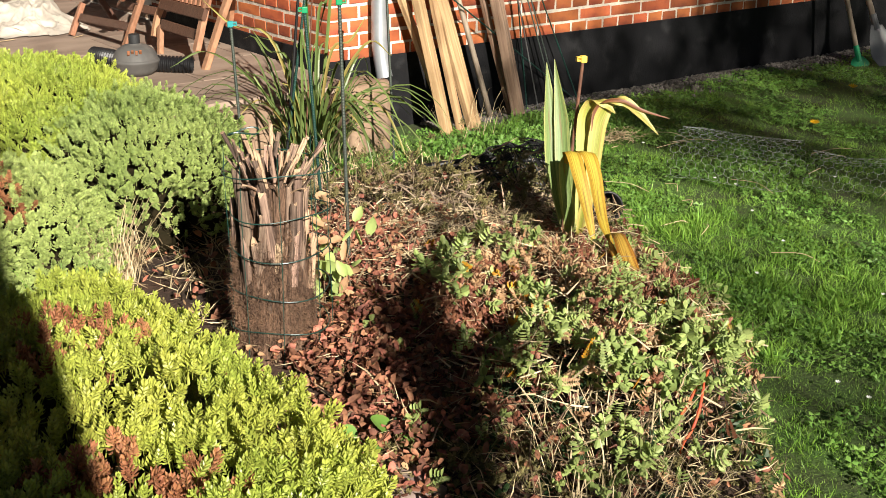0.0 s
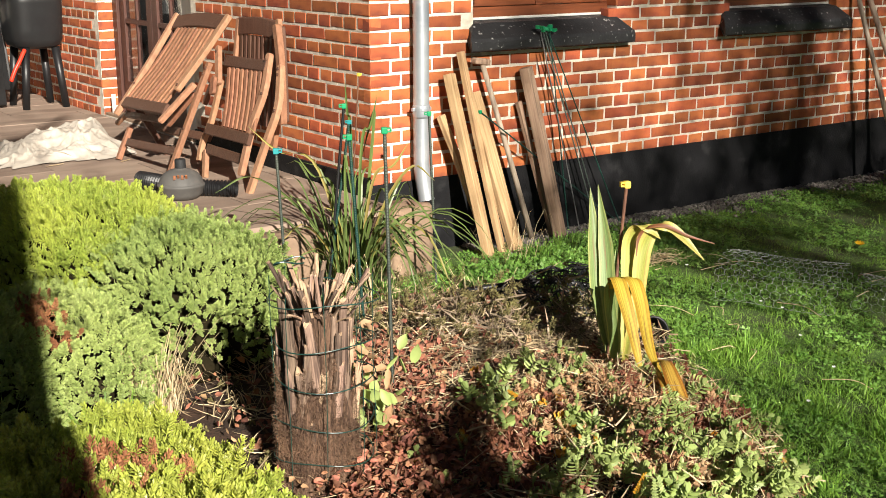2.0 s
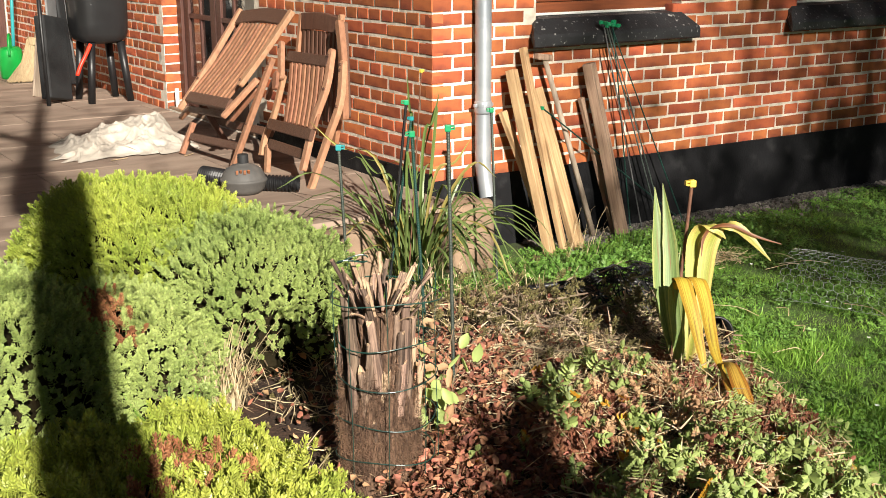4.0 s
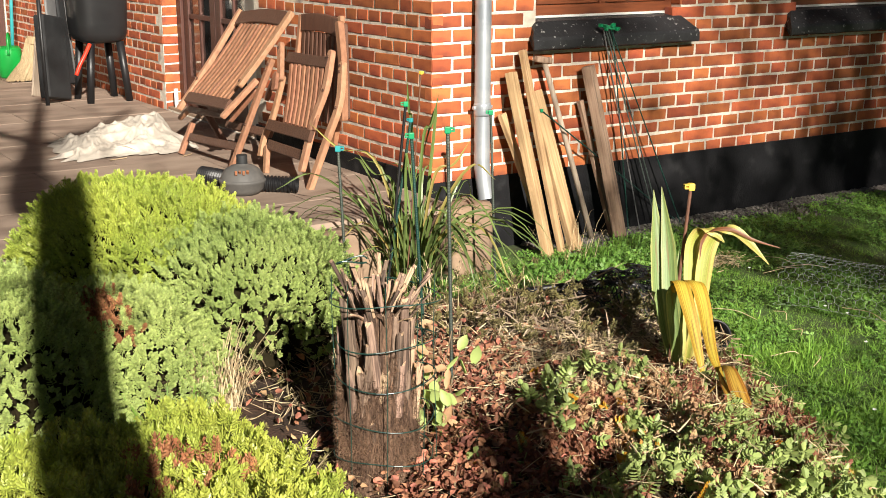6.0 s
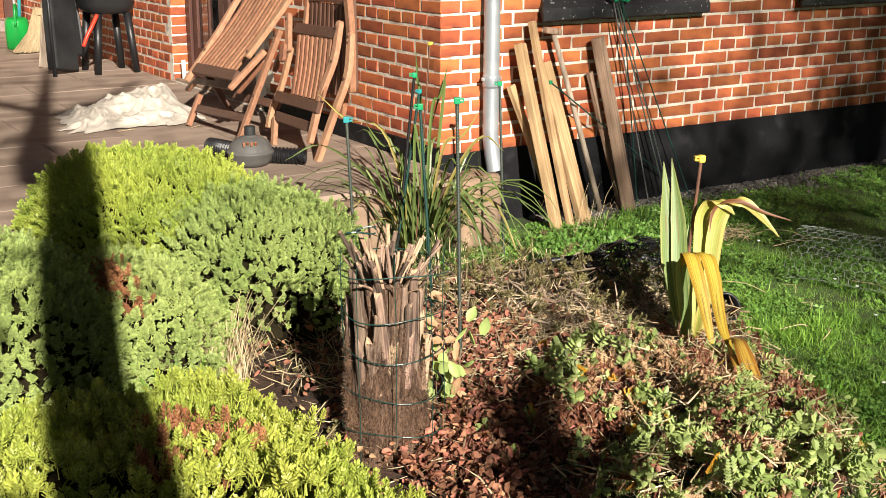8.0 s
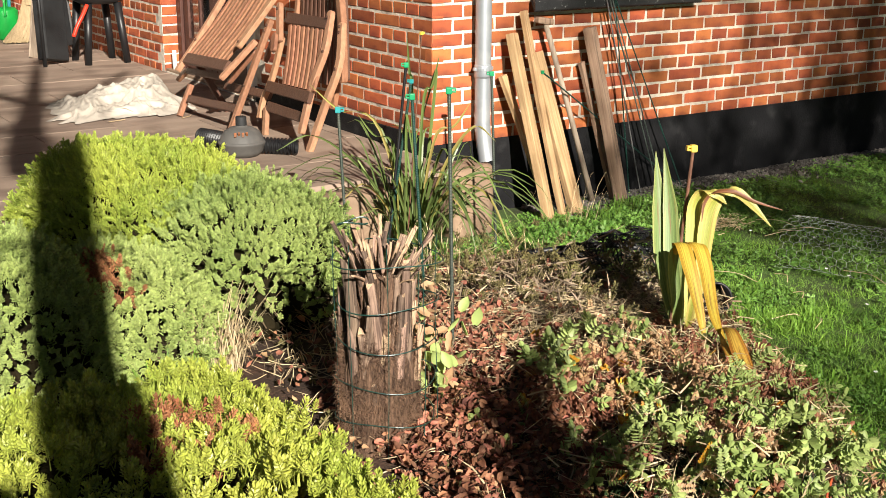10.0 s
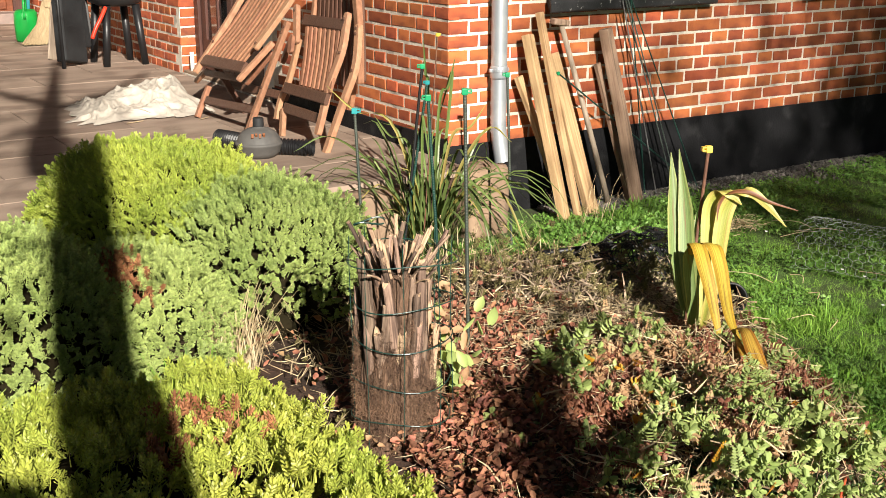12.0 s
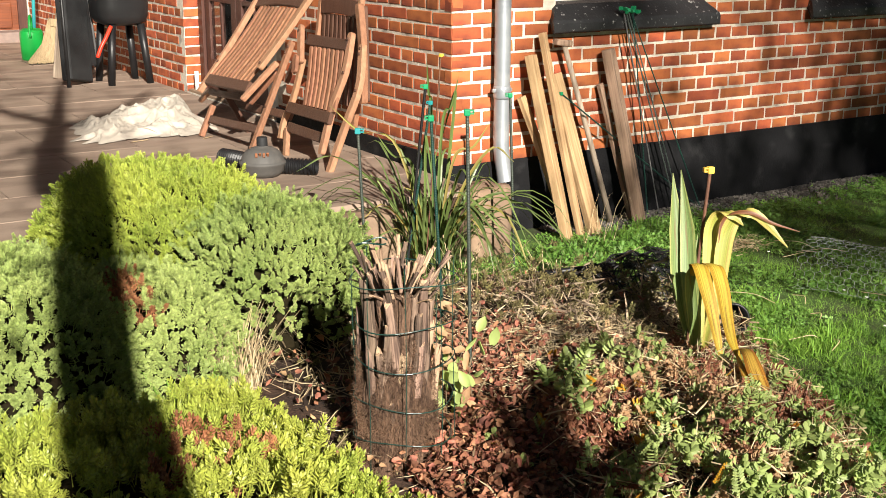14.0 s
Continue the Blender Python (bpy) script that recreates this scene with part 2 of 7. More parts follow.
M_STALK = mat("dried_stalk", (0.310, 0.208, 0.150), (0.115, 0.074, 0.055), 0.8, 6, 0.5, 22, stretch=(26, 26, 0.8), spread=0.50, dark=(0.075, 0.046, 0.034), dark_scale=3.0, dark_amount=0.3)
M_CUT = mat("cut_stalk_end", (0.58, 0.410, 0.260), (0.33, 0.210, 0.135), 0.8, 8, 0.4, 30, stretch=(22, 22, 0.8), spread=0.22, dark=(0.17, 0.10, 0.065), dark_scale=3.0, dark_amount=0.3)
M_HAIR = mat("fibre_hairs", (0.230, 0.135, 0.082), (0.085, 0.048, 0.030), 0.9, 9, 0, spread=0.35, island=True)
M_WIREGREEN = mat("green_coated_wire", (0.012, 0.055, 0.042), (0.010, 0.040, 0.032), 0.35, 9, 0, spec=0.5)
M_REBAR = mat("ribbed_steel_stake", (0.075, 0.085, 0.070), (0.045, 0.060, 0.050), 0.5, 30, 0.1, 90, metal=0.4, dark=(0.13, 0.075, 0.04), dark_scale=9, dark_amount=0.1)
M_GREENSTAKE = mat("green_plastic_stake", (0.012, 0.050, 0.038), (0.010, 0.036, 0.028), 0.35, 12, 0.1, 90)
M_RUSTSTAKE = mat("rusty_stake", (0.17, 0.075, 0.040), (0.10, 0.045, 0.028), 0.75, 30, 0.3, 90)
M_CAPGREEN = mat("green_plastic", (0.010, 0.300, 0.120), (0.008, 0.240, 0.095), 0.4, 9, 0.05, 60)
M_CAPTEAL = mat("teal_plastic", (0.030, 0.290, 0.300), (0.025, 0.230, 0.250), 0.45, 9, 0.05, 60)
M_CAPYELLOW = mat("yellow_plastic", (0.80, 0.58, 0.09), (0.70, 0.46, 0.06), 0.5, 20, 0.1, 60, dark=(0.45, 0.30, 0.08), dark_scale=40, dark_amount=0.1)
M_CAN = mat("bright_green_plastic", (0.010, 0.330, 0.055), (0.009, 0.280, 0.045), 0.32, 5, 0.02, 30)
M_BLACKPL = mat("black_plastic", (0.008, 0.008, 0.009), (0.013, 0.013, 0.014), 0.42, 9, 0.1, 60)
M_GREYBLACK = mat("dull_black_fabric", (0.017, 0.018, 0.019), (0.012, 0.012, 0.013), 0.7, 12, 0.2, 120)
M_GREYMETAL = mat("grey_metal", (0.23, 0.23, 0.23), (0.17, 0.17, 0.175), 0.4, 9, 0.05, 60, metal=0.5)
M_RODGREY = mat("grey_green_rod", (0.085, 0.105, 0.095), (0.055, 0.075, 0.065), 0.4, 9, 0, spec=0.5)
M_RED = mat("red_plastic", (0.62, 0.045, 0.020), (0.52, 0.035, 0.016), 0.4, 9, 0, 60)
M_GREYPL = mat("dusty_grey_plastic", (0.098, 0.093, 0.086), (0.070, 0.067, 0.064), 0.65, 9, 0.1, 60, dark=(0.17, 0.155, 0.14), dark_scale=6)
M_TUB = mat("smooth_black_plastic", (0.016, 0.017, 0.018), (0.011, 0.011, 0.012), 0.38, 5, 0.03, 40)
M_ORANGE = mat("orange_print", (0.28, 0.095, 0.035), (0.16, 0.07, 0.035), 0.6, 30, 0)
M_CLOTH = mat("crumpled_cloth", (0.53, 0.475, 0.405), (0.40, 0.355, 0.300), 0.9, 7, 0.9, 60, dark=(0.29, 0.255, 0.22), dark_scale=9, dark_amount=0.2, bump_dist=0.004)
M_BRISTLE = mat("straw_bristles", (0.42, 0.32, 0.19), (0.31, 0.225, 0.125), 0.85, 9, 0.3, 60, stretch=(14, 14, 1), spread=0.1)
M_CHICKEN = mat("galvanised_wire", (0.40, 0.43, 0.41), (0.28, 0.31, 0.29), 0.45, 9, 0, metal=0.4)
M_GRAVEL = mat("grey_gravel", (0.175, 0.155, 0.135), (0.095, 0.085, 0.078), 0.9, 9, 0.2, 60, spread=0.5, island=True)
M_PETALY = mat("yellow_petals", (0.85, 0.55, 0.01), (0.75, 0.42, 0.01), 0.5, 9, 0, through_leaf=0.2)
M_PETALW = mat("white_petals", (0.80, 0.80, 0.78), (0.72, 0.72, 0.70), 0.5, 9, 0, through_leaf=0.2)
M_CORD = mat("red_orange_stem", (0.58, 0.075, 0.045), (0.50, 0.12, 0.03), 0.6, 60, 0.2, 120)
M_BARK = mat("tree_bark", (0.12, 0.09, 0.065), (0.08, 0.06, 0.045), 0.95, 9, 0.8, 30, stretch=(4, 4, 1))
M_TREELEAF = mat("tree_leaves", (0.060, 0.110, 0.025), (0.045, 0.085, 0.02), 0.5, 3, 0, spread=0.3, island=True, through_leaf=0.25)
# near-black surface: the dimness of the rooms is put into its colour
M_ROOMSHADE = mat("room_shade", (0.030, 0.026, 0.022), (0.022, 0.019, 0.017), 0.9, 2, 0)
M_ROOFTILE = mat("clay_roof", (0.30, 0.10, 0.05), (0.22, 0.075, 0.04), 0.85, 6, 0.3, 40)
M_CURTAIN = mat("pale_curtain", (0.32, 0.30, 0.28), (0.24, 0.225, 0.21), 0.9, 9, 0.2, 60, stretch=(6, 6, 0.4))
M_PHOR_UP = striped("cream_edged_blade", (0.205, 0.295, 0.095), (0.50, 0.51, 0.17), (0.22, 0.12, 0.04), 0.40)
M_PHOR_YEL = striped("yellowing_blade", (0.64, 0.475, 0.060), (0.52, 0.310, 0.030), (0.24, 0.10, 0.03), 0.27)
M_PHOR_BROWN = striped("brown_withered_streak", (0.20, 0.075, 0.03), (0.30, 0.13, 0.05), (0.12, 0.05, 0.02), 0.25)
M_PHOR_AMBER = striped("amber_dying_blade", (0.60, 0.37, 0.06), (0.38, 0.15, 0.02), (0.20, 0.07, 0.02), 0.30)
M_PHOR_CREAM = striped("cream_striped_blade", (0.38, 0.40, 0.07), (0.64, 0.54, 0.15), (0.33, 0.13, 0.05), 0.20)


def glass(name, tint=(0.9, 0.93, 0.92)):
    m = bpy.data.materials.new(name)
    m.use_nodes = True
    p = m.node_tree.nodes["Principled BSDF"]
    p.inputs["Base Color"].default_value = (*tint, 1)
    p.inputs["Roughness"].default_value, p.inputs["Transmission Weight"].default_value, p.inputs["IOR"].default_value = 0.03, 1.0, 1.45
    return m


M_GLASS = glass("window_glass")


# ---- mesh helpers ----
rng = np.random.default_rng(7)


def to_mesh(name, verts, faces, material, smooth=False, uvs=None):
    me = bpy.data.meshes.new(name)
    me.from_pydata([tuple(v) for v in np.asarray(verts, float)], [], [tuple(int(i) for i in f) for f in faces])
    if smooth:
        me.polygons.foreach_set("use_smooth", [True] * len(me.polygons))
    if uvs is not None:
        layer = me.uv_layers.new(name="UVMap")
        idx = np.empty(len(me.loops), dtype=np.int32)
        me.loops.foreach_get("vertex_index", idx)
        layer.data.foreach_set("uv", np.asarray(uvs, np.float32)[idx].ravel())
    me.materials.append(material)
    me.update()
    return me


class Build:
    """Collects vertices and faces of one part."""

    def __init__(self):
        self.v, self.f, self.uv = [], [], []

    def add(self, verts, faces, uvs=None):
        n = len(self.v)
        self.v += [tuple(p) for p in verts]
        self.uv += [tuple(u) for u in uvs] if uvs is not None else [(0, 0)] * len(verts)
        self.f += [tuple(i + n for i in f) for f in faces]
        return self

    def box(self, lo, hi, bevel=0.0, m=None):
        lo, hi = Vector(lo), Vector(hi)
        b = bmesh.new()
        bmesh.ops.create_cube(b, size=1.0)
        for v in b.verts:
            v.co = Vector((lo[i] + (v.co[i] + 0.5) * (hi[i] - lo[i]) for i in range(3)))
        if bevel:
            bmesh.ops.bevel(b, geom=list(b.edges), offset=bevel, segments=2, affect="EDGES", profile=0.5)
        if m is not None:
            bmesh.ops.transform(b, matrix=m, verts=b.verts)
        b.verts.index_update()
        self.add([v.co[:] for v in b.verts], [[v.index for v in f.verts] for f in b.faces])
        b.free()
        return self

    def board(self, a, b, width, thick, side, bevel=0.004):
        """A board from a to b; its width lies along side."""
        a, b = Vector(a), Vector(b)
        z = (b - a).normalized()
        x = Vector(side)
        x = (x - z * x.dot(z)).normalized()
        y = z.cross(x)
        m = Matrix((( x.x, y.x, z.x, a.x), (x.y, y.y, z.y, a.y), (x.z, y.z, z.z, a.z), (0, 0, 0, 1)))
        return self.box((-width / 2, -thick / 2, 0), (width / 2, thick / 2, (b - a).length), bevel, m)

    def tube(self, pts, radii, n=8, caps=True):
        pts = [Vector(p) for p in pts]
        if not hasattr(radii, "__len__"):
            radii = [radii] * len(pts)
        rings, up = [], None
        for i, p in enumerate(pts):
            d = (pts[min(i + 1, len(pts) - 1)] - pts[max(i - 1, 0)])
            d = d.normalized() if d.length > 1e-9 else Vector((0, 0, 1))
            if up is None:
                up = d.orthogonal().normalized()
            up = (up - d * up.dot(d))
            up = up.normalized() if up.length > 1e-6 else d.orthogonal().normalized()
            w = d.cross(up)
            rings.append([p + (up * math.cos(2 * math.pi * k / n) + w * math.sin(2 * math.pi * k / n)) * radii[i] for k in range(n)])
        verts = [v for r in rings for v in r]
        faces = [[i * n + k, i * n + (k + 1) % n, (i + 1) * n + (k + 1) % n, (i + 1) * n + k] for i in range(len(pts) - 1) for k in range(n)]
        if caps:
            faces += [list(range(n))[::-1], [(len(pts) - 1) * n + k for k in range(n)]]
        return self.add(verts, faces)

    def lathe(self, profile, centre, n=24, m=None):
        """A turned body from (radius, height) pairs."""
        c = Vector(centre)
        verts = [Vector((r * math.cos(2 * math.pi * k / n), r * math.sin(2 * math.pi * k / n), h)) for r, h in profile for k in range(n)]
        if m is not None:
            verts = [m @ v for v in verts]
        verts = [v + c for v in verts]
        faces = [[i * n + k, i * n + (k + 1) % n, (i + 1) * n + (k + 1) % n, (i + 1) * n + k] for i in range(len(profile) - 1) for k in range(n)]
        return self.add(verts, faces)

    def strip(self, pts, widths, sides, fold=0.12):
        """A blade along pts, folded along its middle, with u across and v along it."""
        pts = [Vector(p) for p in pts]
        verts, uvs, faces = [], [], []
        for i, p in enumerate(pts):
            d = (pts[min(i + 1, len(pts) - 1)] - pts[max(i - 1, 0)]).normalized()
            s = Vector(sides[i] if isinstance(sides, list) else sides)
            s = (s - d * s.dot(d)).normalized()
            nrm = s.cross(d)
            w = widths[i]
            for u in (0.0, 0.25, 0.5, 0.75, 1.0):
                verts.append(p + s * (u - 0.5) * w - nrm * fold * w * (1 - abs(u - 0.5) * 2))
                uvs.append((u, i / (len(pts) - 1)))
        for i in range(len(pts) - 1):
            for k in range(4):
                a = i * 5 + k
                faces.append((a, a + 1, a + 6, a + 5))
        return self.add(verts, faces, uvs)

    def mesh(self, name, material, smooth=False):
        return to_mesh(name, self.v, self.f, material, smooth, self.uv)


def world_of(ob):
    if ob.parent is None:
        return Matrix.Translation(ob.location) if ob.type == "EMPTY" else ob.matrix_basis.copy()
    return world_of(ob.parent) @ ob.matrix_parent_inverse @ ob.matrix_basis


def part(name, build, material, parent, label="", smooth=False, kind=""):
    """One mesh, given in world coordinates, under a thing or a part."""
    me = build if isinstance(build, bpy.types.Mesh) else build.mesh(name, material, smooth)
    ob = new(name, me)
    if parent is not None:
        ob.parent = parent
        ob.matrix_parent_inverse = world_of(parent).inverted()
    return tagged(ob, label, kind=kind)


def placed(name, me, m, parent, label=""):
    """A mesh of its own coordinates, placed by m in the world, under a thing."""
    ob = part(name, me, None, parent, label)
    ob.matrix_basis = m
    return ob


def thing(name, base, label, category, group="", kind=""):
    e = new(name)
    e.empty_display_size = 0.05
    e.location = base
    return tagged(e, label, category, group, kind)


def solo(name, build, material, label, category, smooth=False, group="", kind=""):
    ob = part(name, build, material, None, smooth=smooth)
    return tagged(ob, label, category, group, kind)


def frames_of(dirs, spin):
    """Turning matrices whose z axes are dirs, turned by spin about them."""
    z = dirs / np.linalg.norm(dirs, axis=1, keepdims=True)
    ref = np.where(np.abs(z[:, 2:3]) < 0.9, np.array([[0, 0, 1.0]]), np.array([[1.0, 0, 0]]))
    x = np.cross(ref, z)
    x /= np.linalg.norm(x, axis=1, keepdims=True)
    y = np.cross(z, x)
    c, s = np.cos(spin)[:, None], np.sin(spin)[:, None]
    return np.stack([x * c + y * s, y * c - x * s, z], axis=2)


def spread_mesh(name, templates, places, dirs, sizes, material):
    """Many small shapes in one mesh: each place takes one of the templates (verts, faces)."""
    n = len(places)
    spin = rng.uniform(0, 2 * np.pi, n)
    turns = frames_of(np.asarray(dirs, float), spin)
    pick = rng.integers(0, len(templates), n)
    vs, fs, off = [], [], 0
    for k, (tv, tf) in enumerate(templates):
        sel = np.where(pick == k)[0]
        if not len(sel):
            continue
        tv = np.asarray(tv, float)
        v = np.einsum("nij,vj->nvi", turns[sel], tv) * sizes[sel][:, None, None] + places[sel][:, None, :]
        vs.append(v.reshape(-1, 3))
        base = off + np.arange(len(sel)) * len(tv)
        for tface in tf:
            fs.append(base[:, None] + np.asarray(tface)[None, :])
        off += len(sel) * len(tv)
    faces = [f for block in fs for f in block.tolist()]
    return to_mesh(name, np.concatenate(vs), faces, material)


def leaf(base, way, side, length, width, cup=0.15, wide=0.62, full=False):
    """A small leaf folded along the middle; wide: where it is broadest; full: with a rounder outline."""
    base, way, side = (np.asarray(a, float) for a in (base, way, side))
    way, side = way / np.linalg.norm(way), side / np.linalg.norm(side)
    nrm = np.cross(side, way)
    mid = base + way * length * wide + nrm * cup * width
    if full:
        lo, hi = base + way * length * 0.32 + nrm * cup * width * 0.7, base + way * length * 0.78 + nrm * cup * width
        return ([base, lo + side * width * 0.40, hi + side * width * 0.46, base + way * length, hi - side * width * 0.46, lo - side * width * 0.40, base + way * length * 0.55],
                [(0, 1, 6), (1, 2, 6), (2, 3, 6), (3, 4, 6), (4, 5, 6), (5, 0, 6)])
    return [base, mid + side * width / 2, base + way * length, mid - side * width / 2], [(0, 1, 2), (0, 2, 3)]


def sprig(length, whorls, per, leaf_len, leaf_w, open_deg, seed, tip_close=0.5, stem=True, full=False):
    """A shoot along z with whorls of leaves, open at the bottom and closing to the tip."""
    r = np.random.default_rng(seed)
    verts, faces = [], []
    for i in range(whorls):
        h = length * (i + 0.6) / whorls
        for j in range(per):
            a = 2 * math.pi * (j / per + 0.5 * (i % 2) / per * 2) + r.uniform(-0.25, 0.25)
            o = math.radians(open_deg * (1 - tip_close * (i / max(1, whorls - 1))) + r.uniform(-9, 9))
            way = (math.cos(a) * math.sin(o), math.sin(a) * math.sin(o), math.cos(o))
            side = (-math.sin(a), math.cos(a), 0)
            v, f = leaf((0, 0, h), way, side, leaf_len * r.uniform(0.8, 1.15) * (1 - 0.25 * i / whorls), leaf_w, 0.2, 0.66, full)
            n = len(verts)
            verts += [tuple(p) for p in v]
            faces += [tuple(k + n for k in t) for t in f]
    if stem:
        n = len(verts)
        w = 0.0012
        verts += [(w, 0, -0.02), (-w, w, -0.02), (-w, -w, -0.02), (0, 0, length)]
        faces += [(n, n + 1, n + 3), (n + 1, n + 2, n + 3), (n + 2, n, n + 3)]
    return verts, faces


# ---- ground ----
def smooth01(a, b, x):
    t = min(1.0, max(0.0, (x - a) / (b - a)))
    return t * t * (3 - 2 * t)


BED = [(-2.2, -3.75), (-1.15, -3.62), (-0.82, -3.2), (-0.42, -2.72), (-0.12, -2.2), (0.16, -1.72), (0.16, -1.35), (-0.12, -1.0),
       (-0.62, -0.72), (-1.3, -0.6), (-2.3, -0.8), (-2.5, -2.0)]


def in_poly(x, y, poly=BED):
    c = False
    for i in range(len(poly)):
        (x1, y1), (x2, y2) = poly[i], poly[i - 1]
        if (y1 > y) != (y2 > y) and x < (x2 - x1) * (y - y1) / (y2 - y1) + x1:
            c = not c
    return c


def gz(x, y):
    """Height of the ground."""
    wall = -0.03 * smooth01(-0.7, 0.0, y)
    mound = 0.05 * math.exp(-(((x + 1.0) / 1.0) ** 2 + ((y + 2.3) / 1.1) ** 2))
    return wall + mound + 0.012 * noise.noise(Vector((x * 1.3, y * 1.3, 0))) * (1 if abs(x) < 9 and abs(y) < 9 else 0)


xs = sorted(set(np.concatenate([np.linspace(-5, 5.5, 120), [-900, -300, -100, -40, -20, -12, -8, 8, 12, 20, 40, 100, 300, 900]]).round(3)))
ys = sorted(set(np.concatenate([np.linspace(-6, 1.0, 90), [-900, -300, -100, -40, -20, -12, -8, 8, 12, 20, 40, 100, 300, 900]]).round(3)))
gv = [(x, y, gz(x, y)) for x in xs for y in ys]
ny = len(ys)
gf = [(i * ny + j, (i + 1) * ny + j, (i + 1) * ny + j + 1, i * ny + j + 1) for i in range(len(xs) - 1) for j in range(ny - 1)]
ground = new("ground", to_mesh("ground", gv, gf, M_TURF, True))
tagged(ground, "green turf ground reaching away round the house", "lawn", kind="structure")

# bed soil, a few centimetres proud of the turf and tucked under its rim
cx, cy = -1.1, -2.2
bv, bf = [(cx, cy, gz(cx, cy) + 0.035)], []
edge = []
for i in range(len(BED)):
    (x1, y1), (x2, y2) = BED[i], BED[(i + 1) % len(BED)]
    edge += [(x1 + (x2 - x1) * k / 8, y1 + (y2 - y1) * k / 8) for k in range(8)]
rings = 14
for r in range(1, rings + 1):
    for ex, ey in edge:
        s = r / rings
        x, y = cx + (ex - cx) * s, cy + (ey - cy) * s
        bv.append((x, y, gz(x, y) + (0.035 + 0.018 * noise.noise(Vector((x * 6, y * 6, 3)))) * (1 - smooth01(0.9, 1.0, s)) - 0.01 * smooth01(0.95, 1, s)))
ne = len(edge)
bf += [(0, 1 + k, 1 + (k + 1) % ne) for k in range(ne)]
for r in range(rings - 1):
    for k in range(ne):
        a, b = 1 + r * ne + k, 1 + r * ne + (k + 1) % ne
        bf.append((a, a + ne, b + ne, b))
bed = new("flower_bed", to_mesh("flower_bed", bv, bf, M_SOIL, True))
tagged(bed, "dark brown soil of a curved garden bed", "flower bed", kind="structure")


def bz(x, y):
    return gz(x, y) + 0.035


# ---- house ----
COURSE, ROW0 = 0.0667, 1.03
TOP_K, LOW_K = -26, 11
PLINTH = 0.342
TERRACE = 0.28
WIN = [(0.60, 1.56, 1.078, 2.34), (2.40, 3.42, 1.078, 2.34)]     # x from, to, z from, to
DOOR = (1.98, 3.54, TERRACE, 2.36)                              # y from, to, z from, to
FAR = 7.95                                                      # the yard's far end
RIGHT_END = 7.4


def wall_with_holes(axis, start, end, low, high, at, thick, holes):
    """A wall slab along x or y with real openings."""
    b = Build()
    cuts = sorted({start, end, *[v for h in holes for v in h[:2]]})
    for a, c in zip(cuts[:-1], cuts[1:]):
        spans = [(low, high)]
        for h in holes:
            if h[0] <= a and c <= h[1]:
                spans = [s for s in ((low, h[2]), (h[3], high)) if s[1] - s[0] > 1e-4]
        for z1, z2 in spans:
            if axis == "x":
                b.box((a, at, z1), (c, at + thick, z2))
            else:
                b.box((at, a, z1), (at + thick, c, z2))
    return b


wall_south = solo("wall_south", wall_with_holes("x", 0.0027, RIGHT_END, -0.2, 2.86, 0.0042, 0.30, WIN), M_MORTAR,
                  "red brick house wall with pale lime mortar joints", "wall", kind="structure")
wall_west = solo("wall_west", wall_with_holes("y", 0.306, FAR + 0.3, -0.2, 2.86, 0.0026, 0.30, [DOOR]), M_MORTAR,
                 "red brick house wall with rough pale mortar joints", "wall", kind="structure")
wall_end = solo("wall_end", wall_with_holes("x", -4.6, 0.0, -0.2, 2.86, FAR, 0.3, [(-1.34, -0.01, TERRACE + 0.1, 2.4)]), M_MORTAR,
                "red brick wall closing the far end of the terrace", "wall", kind="structure")
inside = Build().box((0.31, 0.6, 0.2), (RIGHT_END, 0.62, 2.8)).box((0.9, 0.62, 0.2), (0.92, FAR, 2.8))
solo("room_partition", inside, M_ROOMSHADE, "near-black partition with the dimness of the rooms painted in", "wall", kind="structure")
solo("ceiling", Build().box((0.3, 0.3, 2.6), (RIGHT_END, FAR, 2.65)), M_ROOMSHADE, "ceiling of the rooms, dimness painted in near-black", "ceiling", kind="structure")
solo("roof", Build().add([(-0.35, -0.35, 2.84), (RIGHT_END, -0.35, 2.84), (RIGHT_END, 4.2, 5.6), (3.8, 4.2, 5.6), (-0.35, FAR + 0.3, 2.84), (3.8, FAR + 0.3, 5.6),
                          (-0.35, -0.35, 2.90), (RIGHT_END, -0.35, 2.90), (RIGHT_END, 4.2, 5.66), (3.8, 4.2, 5.66), (-0.35, FAR + 0.3, 2.90), (3.8, FAR + 0.3, 5.66)],
                         [(0, 3, 2, 1), (0, 4, 5, 3), (6, 7, 8, 9), (6, 9, 11, 10), (0, 1, 7, 6), (0, 6, 10, 4)]),
     M_ROOFTILE, "red clay roof over the brick house", "roof", kind="structure")

# tarred plinth, a little proud of the bricks
plinth = Build().box((-0.012, -0.012, -0.2), (RIGHT_END, 0.003, PLINTH), 0.003)
solo("plinth_south", plinth, M_PLINTH, "black tarred plinth along the foot of the brick wall", "plinth", kind="structure")
plinth = Build().box((-0.012, 0.004, 0.0), (0.003, 1.98, PLINTH + 0.03), 0.003)
solo("plinth_west", plinth, M_PLINTH, "black tarred plinth above the terrace paving", "plinth", kind="structure")


